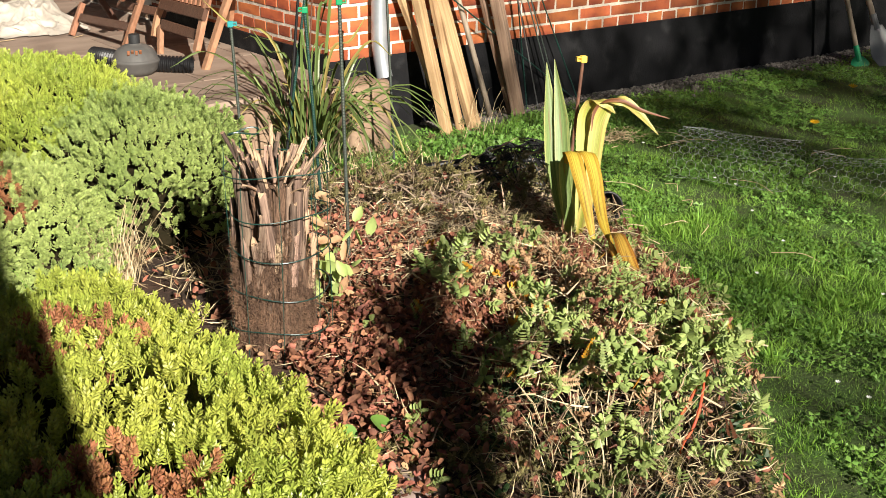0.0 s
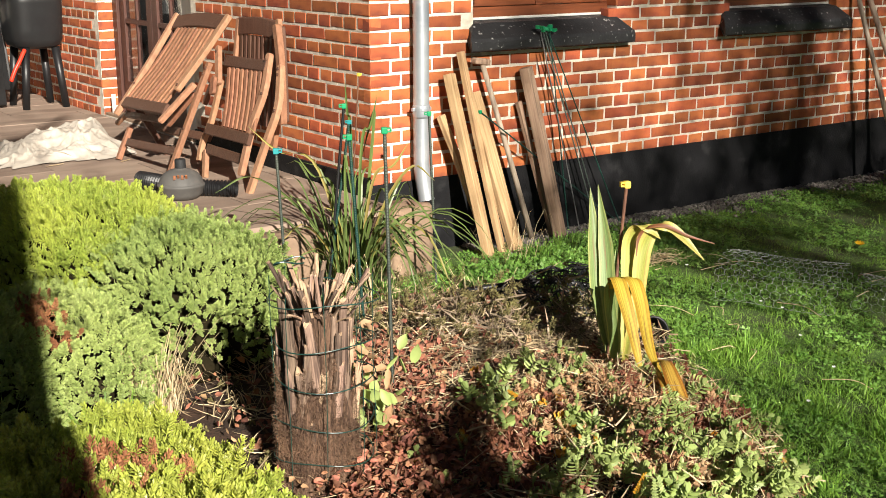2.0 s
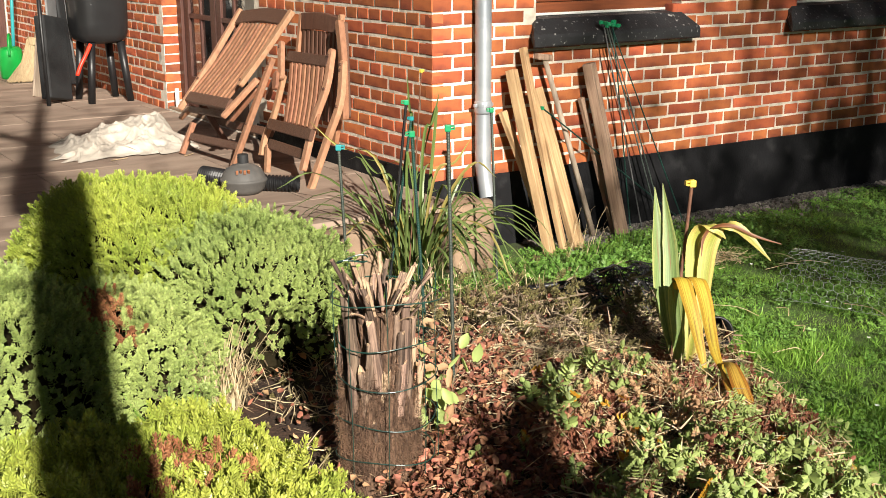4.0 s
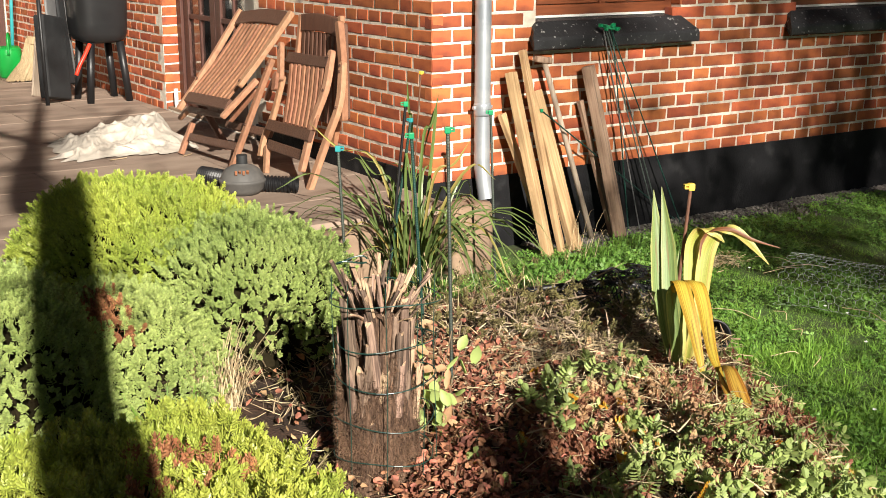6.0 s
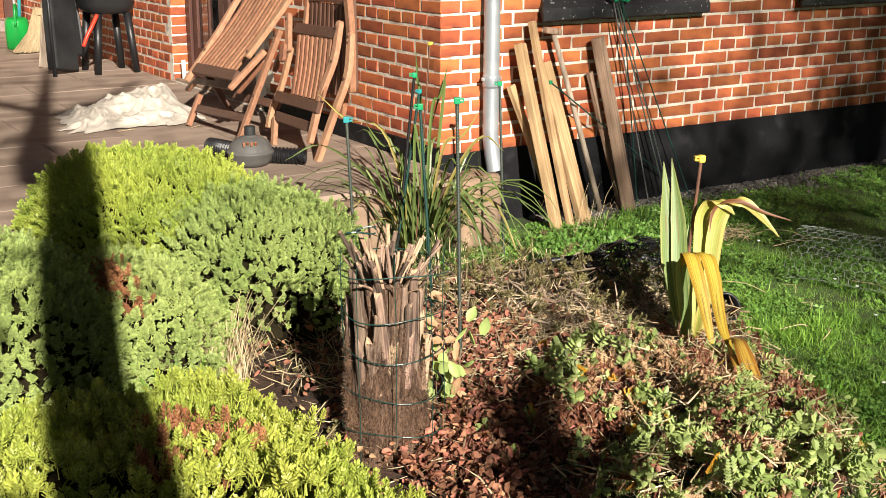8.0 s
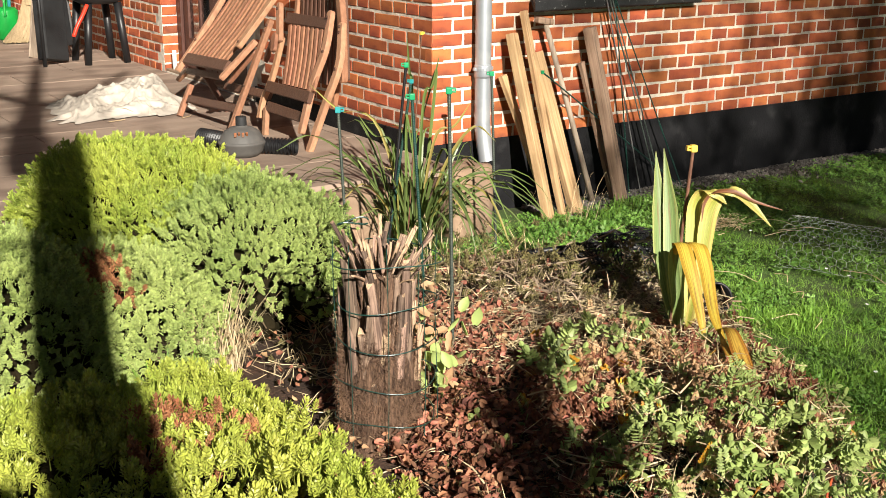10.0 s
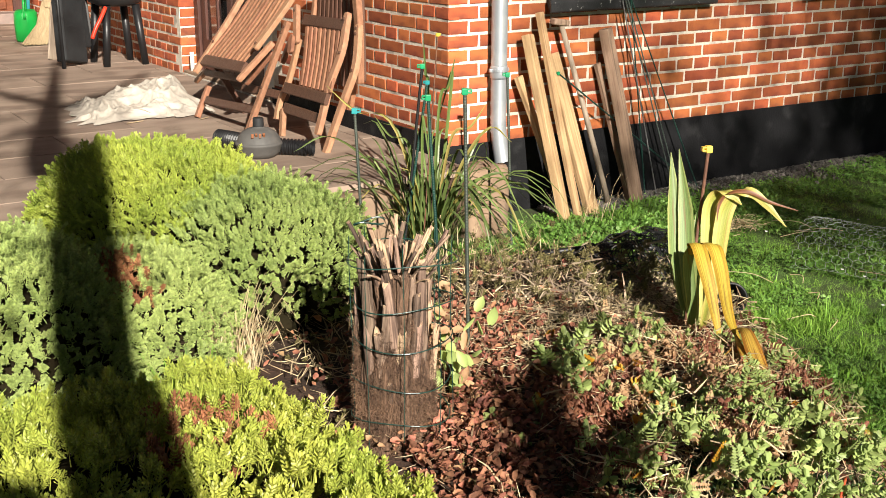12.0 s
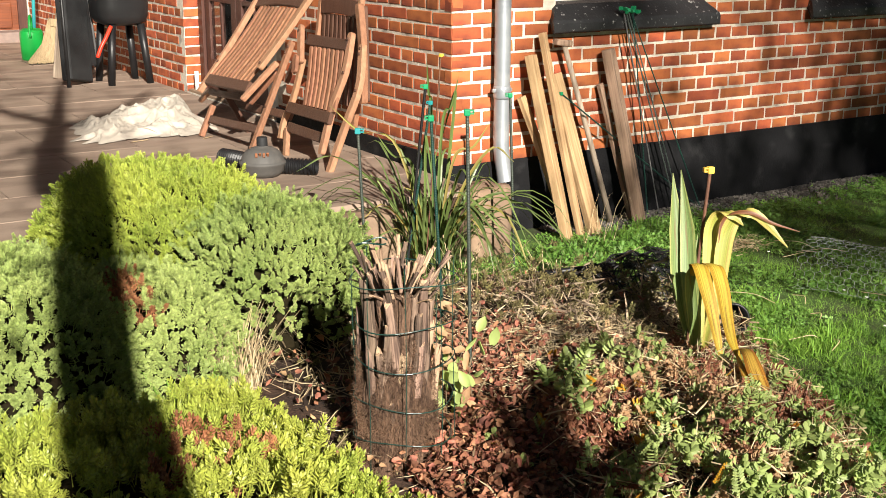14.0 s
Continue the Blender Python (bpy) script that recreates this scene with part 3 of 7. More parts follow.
def brick_mesh(name, length, seed, deep=0.06):
    """Front in the plane y = 0, chamfered and a little crooked."""
    r = random.Random(seed)
    w, h, c = length / 2, 0.0272, 0.0035
    j = lambda a: r.uniform(-1.8 * a, 1.8 * a)
    outer = [(-w + j(.0015), 0.005, -h + j(.0015)), (w + j(.0015), 0.005, -h + j(.0015)), (w + j(.0015), 0.005, h + j(.0015)), (-w + j(.0015), 0.005, h + j(.0015))]
    inner = [(x - math.copysign(c, x), j(.0003), z - math.copysign(c, z)) for x, _, z in outer]
    behind = [(x, deep, z) for x, _, z in outer]
    mid = (0, -0.0003, 0)
    v = outer + inner + behind + [mid]
    f = [(4, 5, 12), (5, 6, 12), (6, 7, 12), (7, 4, 12)]
    for a, b in ((0, 1), (1, 2), (2, 3), (3, 0)):
        f += [(a, b, b + 4, a + 4), (a + 8, b + 8, b, a)]
    return v, f


BRICKS = {(ln, s): brick_mesh("brick", ln, s * 7 + int(ln * 1000)) for ln in (0.228, 0.168, 0.108) for s in range(4)}
BRICK_ME = {k: to_mesh("brick", *v, M_BRICK) for k, v in BRICKS.items()}


def course(k, length, even_header):
    """(start, brick length) along one course, from the corner; header and stretcher courses take turns."""
    out, x = [], 0.0
    if (k % 2 == 0) == even_header:
        while x < length:
            out.append((x, 0.108))
            x += 0.12
    else:
        out.append((0.0, 0.168))
        x = 0.18
        if (k % 4) in ((3, 2) if even_header else (2, 3)):
            out.append((x, 0.108))
            x += 0.12
        while x < length:
            out.append((x, 0.228))
            x += 0.24
    return out


def lay(wall, turn, length, even_header, holes, near, low_z, first=0.0):
    """Bricks of a wall: those in the near stretch as parts, the rest joined. turn maps along, height to a matrix."""
    v, f, count = [], [], 0
    r = random.Random(5)
    for k in range(TOP_K, LOW_K + 1):
        z = ROW0 - k * COURSE
        for x, ln in course(k, length, even_header):
            if x < first or z - 0.027 < (low_z if x < 3.4 or turn(0, 0).to_euler().z == 0 else TERRACE + 0.02) - 0.05:
                continue
            if any(h[0] - 0.02 < x + ln / 2 < h[1] + 0.02 and h[2] - 0.03 < z < h[3] + 0.03 for h in holes):
                continue
            m = turn(x + ln / 2, z) @ pose(0, r.uniform(-0.0015, 0.0015), 0, 0, r.uniform(-0.4, 0.4), r.uniform(-0.3, 0.3))
            key = (ln, r.randrange(4))
            if near(x, z) and count < 300:
                ob = new("brick", BRICK_ME[key])
                ob.parent = wall
                ob.matrix_basis = m
                count += 1
            else:
                n = len(v)
                tv, tf = BRICKS[key]
                v += [tuple(m @ Vector(p)) for p in tv]
                f += [tuple(i + n for i in t) for t in tf]
    rest = new("brickwork", to_mesh("brickwork", v, f, M_BRICKS))
    rest.parent = wall
    tagged(rest, kind="stuff")


def bricks_of_house():
    lay(wall_south, lambda a, z: pose(a, 0, z), 5.2, True, WIN, lambda x, z: x < 3.0 and 0.3 < z < 1.24, PLINTH)
    lay(wall_west, lambda a, z: pose(0, a, z, 0, 0, -90), 7.9, False, [DOOR], lambda x, z: (x < 2.0 or 3.4 < x < 5.2) and 0.3 < z < 1.24, PLINTH, 0.0)
    # the bright end of the recess beside the glazed door
    v, f = [], []
    for k in range(TOP_K, LOW_K + 1):
        z = ROW0 - k * COURSE
        if z < TERRACE:
            continue
        tv, tf = BRICKS[(0.108, k % 4)]
        m = pose(0.058, 3.534, z)
        n = len(v)
        v += [tuple(m @ Vector(p)) for p in tv]
        f += [tuple(i + n for i in t) for t in tf]
    ob = new("brickwork", to_mesh("brickwork", v, f, M_BRICKS))
    ob.parent = wall_west
    v, f = [], []
    for x1, x2, z1, z2 in WIN:
        for k in range(TOP_K, LOW_K + 1):
            z = ROW0 - k * COURSE
            if z < z1 + 0.02 or z > z2:
                continue
            tv, tf = BRICKS[(0.108, k % 4)]
            m = pose(x2 - 0.006, 0.056, z, 0, 0, -90)
            n = len(v)
            v += [tuple(m @ Vector(p)) for p in tv]
            f += [tuple(i + n for i in t) for t in tf]
    rv = new("brickwork", to_mesh("brickwork", v, f, M_BRICKS))
    rv.parent = wall_south
    tagged(rv, kind="stuff")
    tagged(ob, kind="stuff")


# windows
def window(name, x1, x2, z1, z2):
    w = thing(name, ((x1 + x2) / 2, 0.1, z1), "reddish brown wooden casement window above a black sill", "window", kind="structure")
    yf, t = 0.075, 0.055
    fr = Build().box((x1, yf, z1 + 0.012), (x2, yf + 0.06, z1 + 0.075), 0.004).box((x1, yf, z2 - 0.06), (x2, yf + 0.06, z2), 0.004)
    fr.box((x1, yf, z1 + 0.075), (x1 + t, yf + 0.06, z2 - 0.06), 0.004).box((x2 - t, yf, z1 + 0.075), (x2, yf + 0.06, z2 - 0.06), 0.004)
    part("window_frame", fr, M_WINWOOD, w)
    mid = (x1 + x2) / 2
    for a, b in ((x1 + t, mid - 0.02), (mid + 0.02, x2 - t)):
        ca = Build()
        y0 = yf + 0.008
        ca.box((a + 0.003, y0, z1 + 0.078), (b, y0 + 0.04, z1 + 0.135), 0.004).box((a + 0.003, y0, z2 - 0.12), (b, y0 + 0.04, z2 - 0.063), 0.004)
        ca.box((a + 0.003, y0, z1 + 0.135), (a + 0.045, y0 + 0.04, z2 - 0.12), 0.004).box((b - 0.042, y0, z1 + 0.135), (b, y0 + 0.04, z2 - 0.12), 0.004)
        c = part("casement", ca, M_WINWOOD, w)
        part("pane", Build().box((a + 0.045, y0 + 0.018, z1 + 0.135), (b - 0.042, y0 + 0.022, z2 - 0.12)), M_GLASS, c)
    part("mullion", Build().box((mid - 0.02, yf, z1 + 0.075), (mid + 0.02, yf + 0.06, z2 - 0.06), 0.004), M_WINWOOD, w)
    part("putty_strip", Build().box((x1 + 0.002, yf - 0.014, z1 + 0.013), (x2 - 0.002, yf - 0.002, z1 + 0.026), 0.003), M_WHITE, w, "weathered white strip")
    # the sloping sill, thick at its front, its ends flaring outwards
    f1, f2, zb = x1 - 0.065, x2 + 0.07, 1.005
    prof = [(0.10, z1 + 0.014), (0.055, z1 + 0.010), (0.0, z1 + 0.003), (-0.045, zb + 0.026), (-0.066, zb + 0.004), (-0.074, zb - 0.012), (-0.074, zb - 0.050), (-0.066, zb - 0.058), (0.003, zb - 0.058)]
    sb = Build()
    nseg = 28
    vv, ff = [], []
    for i in range(nseg + 1):
        s = i / nseg
        for y, z in prof:
            flare = smooth01(0.0, -0.07, y) if y < 0 else 0.0
            a1, a2 = x1 + 0.002 + (f1 - x1 - 0.002) * flare, x2 - 0.002 + (f2 - x2 + 0.002) * flare
            if y < -0.02:
                flare = 1
            x = a1 + (a2 - a1) * s
            n3 = noise.noise(Vector((x * 14, y * 20, z * 20))) * 0.0025
            vv.append((x, y + n3, z + n3))
    npf = len(prof)
    for i in range(nseg):
        for j in range(npf - 1):
            ff.append((i * npf + j, i * npf + j + 1, (i + 1) * npf + j + 1, (i + 1) * npf + j))
    ff += [tuple(range(npf))[::-1], tuple(nseg * npf + j for j in range(npf))]
    sb.add(vv, ff)
    part("window_sill", sb, M_SILL, w, "black painted sill with chipped white spots")
    part("curtain", Build().box((x1, 0.32, z1), (x2, 0.33, z2)), M_CURTAIN, w)


window("window_1", *WIN[0])
window("window_2", *WIN[1])


# glazed door in the west wall
def glazed_door():
    d = thing("door_1", (0.11, 2.75, TERRACE), "dark brown glazed double door in a brick recess", "door", kind="structure")
    y1, y2, z1, z2 = DOOR
    xf = 0.11
    fr = Build().box((xf, y2 - 0.08, z1), (xf + 0.09, y2 - 0.003, z2), 0.004).box((xf, y1 + 0.003, z2 - 0.07), (xf + 0.09, y2 - 0.085, z2 - 0.003), 0.004)
    part("door_frame", fr, M_DOORWOOD, d)
    part("white_post", Build().box((xf - 0.02, y1 + 0.003, z1), (xf + 0.09, y1 + 0.34, z2 - 0.08), 0.006), M_WHITE, d, "white painted post beside the door")
    ya, yb = y1 + 0.345, y2 - 0.085
    mid = (ya + yb) / 2
    for a, b in ((ya, mid - 0.004), (mid + 0.004, yb)):
        lf = Build()
        x0 = xf + 0.02
        st = 0.085
        lf.box((x0, a, z1 + 0.02), (x0 + 0.045, a + st, z2 - 0.08), 0.004).box((x0, b - st, z1 + 0.02), (x0 + 0.045, b, z2 - 0.08), 0.004)
        lf.box((x0, a + st, z1 + 0.02), (x0 + 0.045, b - st, z1 + 0.24), 0.004).box((x0, a + st, z2 - 0.17), (x0 + 0.045, b - st, z2 - 0.08), 0.004)
        leafp = part("door_leaf", lf, M_DOORWOOD, d)
        rows, lo, hi = 4, z1 + 0.24, z2 - 0.17
        for i in range(1, rows):
            z = lo + (hi - lo) * i / rows
            part("glazing_bar", Build().box((x0 + 0.004, a + st, z - 0.016), (x0 + 0.04, b - st, z + 0.016), 0.003), M_DOORWOOD, leafp)
        ym = (a + b) / 2
        part("glazing_bar", Build().box((x0 + 0.006, ym - 0.014, lo), (x0 + 0.038, ym + 0.014, hi), 0.003), M_DOORWOOD, leafp)
        part("pane", Build().box((x0 + 0.02, a + st, lo), (x0 + 0.024, b - st, hi)), M_GLASS, leafp)
    part("threshold", Build().box((0.01, y1 + 0.003, z1 - 0.02), (xf + 0.1, y2 - 0.003, z1 + 0.018), 0.005), M_STONE, d)
    # added near-black sheet in place of the unlit room behind the door
    part("curtain", Build().box((0.42, ya, z1), (0.43, yb, z2)), M_ROOMSHADE, d, "near-black sheet standing in for the dim room behind the glass")


glazed_door()


def end_door():
    d = thing("door_2", (-0.8, FAR, TERRACE), "reddish brown panelled wooden door with a grey stone step", "door", kind="structure")
    z1 = TERRACE + 0.10
    fr = Build().box((-1.338, FAR + 0.02, z1), (-1.26, FAR + 0.12, 2.397), 0.005).box((-0.10, FAR + 0.02, z1), (-0.012, FAR + 0.12, 2.397), 0.005)
    part("door_frame", fr, M_DOORWOOD, d)
    lf = Build().box((-1.26, FAR + 0.05, z1), (-0.10, FAR + 0.09, 2.397))
    leafp = part("door_leaf", lf, M_WINWOOD, d)
    for zz in (z1 + 0.02, z1 + 0.30, z1 + 0.58, z1 + 0.86, z1 + 1.14, z1 + 1.42, z1 + 1.70):
        part("panel", Build().box((-1.20, FAR + 0.03, zz), (-0.16, FAR + 0.05, zz + 0.25), 0.01), M_WINWOOD, leafp)
    part("step", Build().box((-1.5, FAR - 0.22, TERRACE - 0.05), (-0.02, FAR + 0.02, z1), 0.012), M_GREYSTONE, d, "grey stone step")


end_door()


# downpipe
def downpipe():
    d = thing("downpipe", (0.245, -0.07, 0.25), "grey zinc rain downpipe strapped to the brick corner", "downpipe")
    x, y, r = 0.245, -0.062, 0.0385
    pts = [(x, y, 2.84), (x, y, 0.70), (x, y, 0.44), (x, y - 0.004, 0.40), (x + 0.003, y - 0.012, 0.34), (x + 0.006, y - 0.022, 0.29), (x + 0.008, y - 0.030, 0.255)]
    b = Build().tube(pts, [r, r, r, r, r, r, r + 0.001], 24, False)
    b.tube([(p[0], p[1], p[2]) for p in pts[::-1]], r - 0.0025, 24, False)
    part("pipe", b, M_ZINC, d, smooth=True)
    part("sleeve_joint", Build().tube([(x, y, 0.718), (x, y, 0.708), (x, y, 0.665), (x, y, 0.655)], [r + 0.001, r + 0.0035, r + 0.0035, r + 0.001], 24), M_ZINC, d, smooth=True)
    st = Build().tube([(x, y, 0.690), (x, y, 0.702)], r + 0.006, 24)
    st.box((x + r - 0.002, y - 0.008, 0.688), (x + r + 0.016, y + 0.008, 0.704), 0.002).box((x - r - 0.016, y - 0.008, 0.688), (x - r + 0.002, y + 0.008, 0.704), 0.002)
    st.box((x - 0.006, y + r, 0.690), (x + 0.006, 0.0, 0.702))
    part("strap", st, M_ZINC, d)


downpipe()

# ---- terrace ----
terrace = solo("terrace", Build().box((-4.6, -0.22, -0.1), (-0.0125, FAR, TERRACE - 0.02)), M_SOIL,
               "raised terrace beside the house paved with worn brown slabs", "terrace", kind="structure")
r = random.Random(3)
slab_me = {}
yy, row = -0.24, 0
while yy < FAR - 0.3:
    xx = -4.6 - (0.45 if row % 2 else 0)
    while xx < -0.05:
        x2 = min(xx + 0.9, -0.014)
        x1 = max(xx, -4.6)
        if x2 - x1 > 0.05:
            key = (round(x2 - x1, 3))
            if key not in slab_me:
                w, dd = (x2 - x1) / 2 - 0.003, 0.2225
                slab_me[key] = Build().box((-w, -dd, -0.03), (w, dd, 0)).mesh("slab", M_SLAB)
            ob = new("slab", slab_me[key])
            ob.parent = terrace
            ob.matrix_basis = pose((x1 + x2) / 2, yy + 0.227, TERRACE + r.uniform(-0.0015, 0.0015), r.uniform(-0.1, 0.1), r.uniform(-0.08, 0.08), 0)
        xx += 0.9
    yy += 0.454
    row += 1


def rough_stone(name, lo, hi, seed, material, amount=0.025, rounded=0.16):
    b = bmesh.new()
    bmesh.ops.create_cube(b, size=1.0)
    bmesh.ops.subdivide_edges(b, edges=list(b.edges), cuts=6, use_grid_fill=True)
    lo, hi = Vector(lo), Vector(hi)
    c, h = (lo + hi) / 2, (hi - lo) / 2
    for v in b.verts:
        p = v.co * 2
        m = max(abs(p.x), abs(p.y), abs(p.z))
        q = p.normalized() * m
        p = p.lerp(q, rounded)
        n = noise.fractal(p * 1.6 + Vector((seed * 3.1, seed, 0)), 0.8, 2.0, 4)
        p = p * (1 + amount * 4 * n)
        v.co = Vector((c[i] + p[i] * h[i] for i in range(3)))
    me = bpy.data.meshes.new(name)
    b.to_mesh(me)
    b.free()
    me.materials.append(material)
    me.polygons.foreach_set("use_smooth", [True] * len(me.polygons))
    return me


x = -2.9
i = 0
while x < -0.42:
    w = r.uniform(0.30, 0.42)
    w = min(w, -0.40 - x)
    part("edging_stone", rough_stone("edging_stone", (x, -0.40, -0.05), (x + w - 0.012, -0.235, TERRACE + r.uniform(-0.03, 0.0)), i, M_STONE), None, terrace)
    x += w
    i += 1
solo("stone_block", rough_stone("stone_block", (-0.11, -0.36, -0.05), (0.10, -0.17, 0.30), 21, M_STONE, amount=0.022, rounded=0.05), None,
     "weathered beige sandstone block below the house corner", "stone", kind="")


# ---- clipped shrubs ----
def blob_grid(c, rad, p, nu=72, nv=36):
    """Points, normals and areas over the upper body of a rounded box."""
    u = (np.arange(nu) + 0.5) / nu * 2 * np.pi
    v = (np.arange(nv) + 0.5) / nv * np.pi * 0.62
    uu, vv = np.meshgrid(u, v)
    d = np.stack([np.sin(vv) * np.cos(uu), np.sin(vv) * np.sin(uu), np.cos(vv)], -1)
    r = (np.abs(d[..., 0]) ** p + np.abs(d[..., 1]) ** p + np.abs(d[..., 2]) ** p) ** (-1 / p)
    q = d * r[..., None]
    rad = np.asarray(rad)
    pts = q * rad
    nrm = np.sign(q) * np.abs(q) ** (p - 1) / rad
    nrm /= np.linalg.norm(nrm, axis=-1, keepdims=True)
    du = np.roll(pts, -1, 1) - pts
    dv = np.vstack([pts[1:] - pts[:-1], pts[-1:] - pts[-2:-1]])
    area = np.linalg.norm(np.cross(du, dv), axis=-1)
    return pts.reshape(-1, 3) + np.asarray(c), nrm.reshape(-1, 3), area.ravel(), du.reshape(-1, 3), dv.reshape(-1, 3)


def blob_inside(pts, c, rad, p, grow=1.0):
    q = np.abs((pts - np.asarray(c)) / (np.asarray(rad) * grow))
    return (q ** p).sum(1) < 1


def rough_blob(c, rad, p, shrink, n=40, bumps=0.06):
    """The inner body of a shrub: its twig mass, near-black to paint in the shade."""
    verts, faces = [], []
    rad = [a - shrink for a in rad]
    for j in range(n // 2 + 1):
        v = math.pi * 0.9 * j / (n // 2)
        for i in range(n):
            u = 2 * math.pi * i / n
            d = Vector((math.sin(v) * math.cos(u), math.sin(v) * math.sin(u), math.cos(v)))
            r = sum(abs(a) ** p for a in d) ** (-1 / p)
            q = Vector((d[k] * r * rad[k] + c[k] for k in range(3)))
            q += d * bumps * noise.noise(q * 9)
            q.z = max(q.z, 0.03)
            verts.append(q)
    for j in range(n // 2):
        for i in range(n):
            a, b = j * n + i, j * n + (i + 1) % n
            faces.append((a, b, b + n, a + n))
    return verts, faces


def spaced(q, apart):
    """Picks points that stand at least so far from one another."""
    cells, keep = {}, np.zeros(len(q), bool)
    for i, a in enumerate(q):
        k = tuple(int(math.floor(c / apart)) for c in a)
        near = [b for dx in (-1, 0, 1) for dy in (-1, 0, 1) for dz in (-1, 0, 1) for b in cells.get((k[0] + dx, k[1] + dy, k[2] + dz), ())]
        if all(((a - b) ** 2).sum() > apart * apart for b in near):
            cells.setdefault(k, []).append(a)
            keep[i] = True
    return keep


def shrub(name, label, blobs, others, density, templates, material, size, dead_spots=(), lean=0.58, low=0.10, bare=(), inner=0.14, per_head=5, head_r=0.014, relief=0.030, gaps=-0.45, apart=0.0, sink=0.040):
    """A clipped shrub: near-black core with shade painted in, woody stems, shoots over its surface and rusty patches.
    """
    c0 = blobs[0][0]
    sh = thing(name, (c0[0], c0[1], gz(c0[0], c0[1])), label, "shrub")
    places, ways = [], []
    for c, rad, p in blobs:
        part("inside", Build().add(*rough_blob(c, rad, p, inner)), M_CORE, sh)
        pts, nrm, area, du, dv = blob_grid(c, rad, p)
        heads = int(area.sum() * density / per_head * (0.5 if c[0] < -3.2 else 1.0))
        n = heads
        idx = rng.choice(len(pts), n, p=area / area.sum())
        q = pts[idx] + du[idx] * rng.uniform(-0.5, 0.5, (n, 1)) + dv[idx] * rng.uniform(-0.5, 0.5, (n, 1))
        m = nrm[idx]
        keep = np.ones(n, bool)
        for c2, rad2, p2 in [b for b in blobs if b[0] != c] + list(others):
            keep &= ~blob_inside(q, c2, rad2, p2, 0.96)
        keep &= q[:, 2] > low
        q, m = q[keep], m[keep]
        under_q, under_m, under = q, m, 0.070
        if apart:
            keep = spaced(q, apart)
            q, m = q[keep], m[keep]
            under = 0.052
        deep = rng.random(len(under_q)) < (0.45 if apart else 0.22) * len(q) / len(under_q)
        places.append(under_q[deep] - under_m[deep] * under + rng.normal(0, 0.012, (int(deep.sum()), 3)))
        ways.append(under_m[deep] + rng.normal(0, 0.5, (int(deep.sum()), 3)))
        bump = np.array([0.034 * noise.noise(Vector(a) * 6.0) + relief * noise.noise(Vector(a) * 17.0) for a in q])
        gap = np.array([noise.noise(Vector(a) * 11.0 + Vector((9, 4, 2))) for a in q])
        keep = gap > gaps
        for bx, by, bzz, br in bare:
            keep &= ~((np.linalg.norm(q - np.array([bx, by, bzz]), axis=1) < br) & (rng.random(len(q)) < 0.85))
        q, m, bump = q[keep], m[keep], bump[keep]
        q = q + m * (bump - sink + rng.normal(0, 0.013 if apart else 0.019, len(q)))[:, None]
        # each head of the shrub is a round bunch of shoots
        q, m = np.repeat(q, per_head, 0), np.repeat(m, per_head, 0)
        off = rng.normal(0, head_r, q.shape)
        off -= m * (off * m).sum(1, keepdims=True)
        q = q + off - m * ((off ** 2).sum(1, keepdims=True) * 0.45 / head_r)
        m = m + off * (0.55 / head_r)
        places.append(q)
        ways.append(m)
    q, m = np.concatenate(places), np.concatenate(ways)
    d = m * (1 - lean) + np.array([0, 0, lean]) + rng.normal(0, 0.22, m.shape)
    s = size * rng.uniform(0.7, 1.3, len(q))
    dead = np.zeros(len(q), bool)
    for dx, dy, dz, dr in dead_spots:
        dist = np.linalg.norm(q - np.array([dx, dy, dz]), axis=1)
        wob = np.array([noise.noise(Vector(a) * 16.0) for a in q])
        dead |= (dist < dr * (1 + 0.9 * wob)) & (rng.random(len(q)) < 0.78)
    part("foliage", spread_mesh("foliage", templates, q[~dead], d[~dead], s[~dead], material), None, sh, kind="stuff")
    if dead.any():
        part("dead_foliage", spread_mesh("dead_foliage", templates, q[dead] - m[dead] * 0.008, d[dead], s[dead], M_DEAD), None, sh, "rusty brown dead shoots", kind="stuff")
    st = Build()
    for c, rad, p in blobs:
        for _ in range(44):
            a = rng.uniform(0, 2 * math.pi)
            b0 = Vector((c[0] + 0.25 * rad[0] * math.cos(a), c[1] + 0.25 * rad[1] * math.sin(a), 0.02))
            b1 = Vector((c[0] + 0.9 * rad[0] * math.cos(a), c[1] + 0.9 * rad[1] * math.sin(a), c[2] + rad[2] * rng.uniform(-0.1, 0.5)))
            mid = b0.lerp(b1, 0.5) + Vector((0, 0, 0.06))
            st.tube([b0, mid, b1], [0.006, 0.0045, 0.002], 5)
    part("brushwood", st, M_TWIG, sh, kind="stuff")
    return sh


near_t = [sprig(0.031, 5, 5, 0.0152, 0.0058, 60, s, 0.50) for s in range(6)]
fine_t = [sprig(0.040, 6, 5, 0.0165, 0.0060, 56, s + 20, 0.50) for s in range(8)]
club_t = [sprig(0.034, 6, 6, 0.0150, 0.0068, 70, s + 40, 0.62) for s in range(8)]

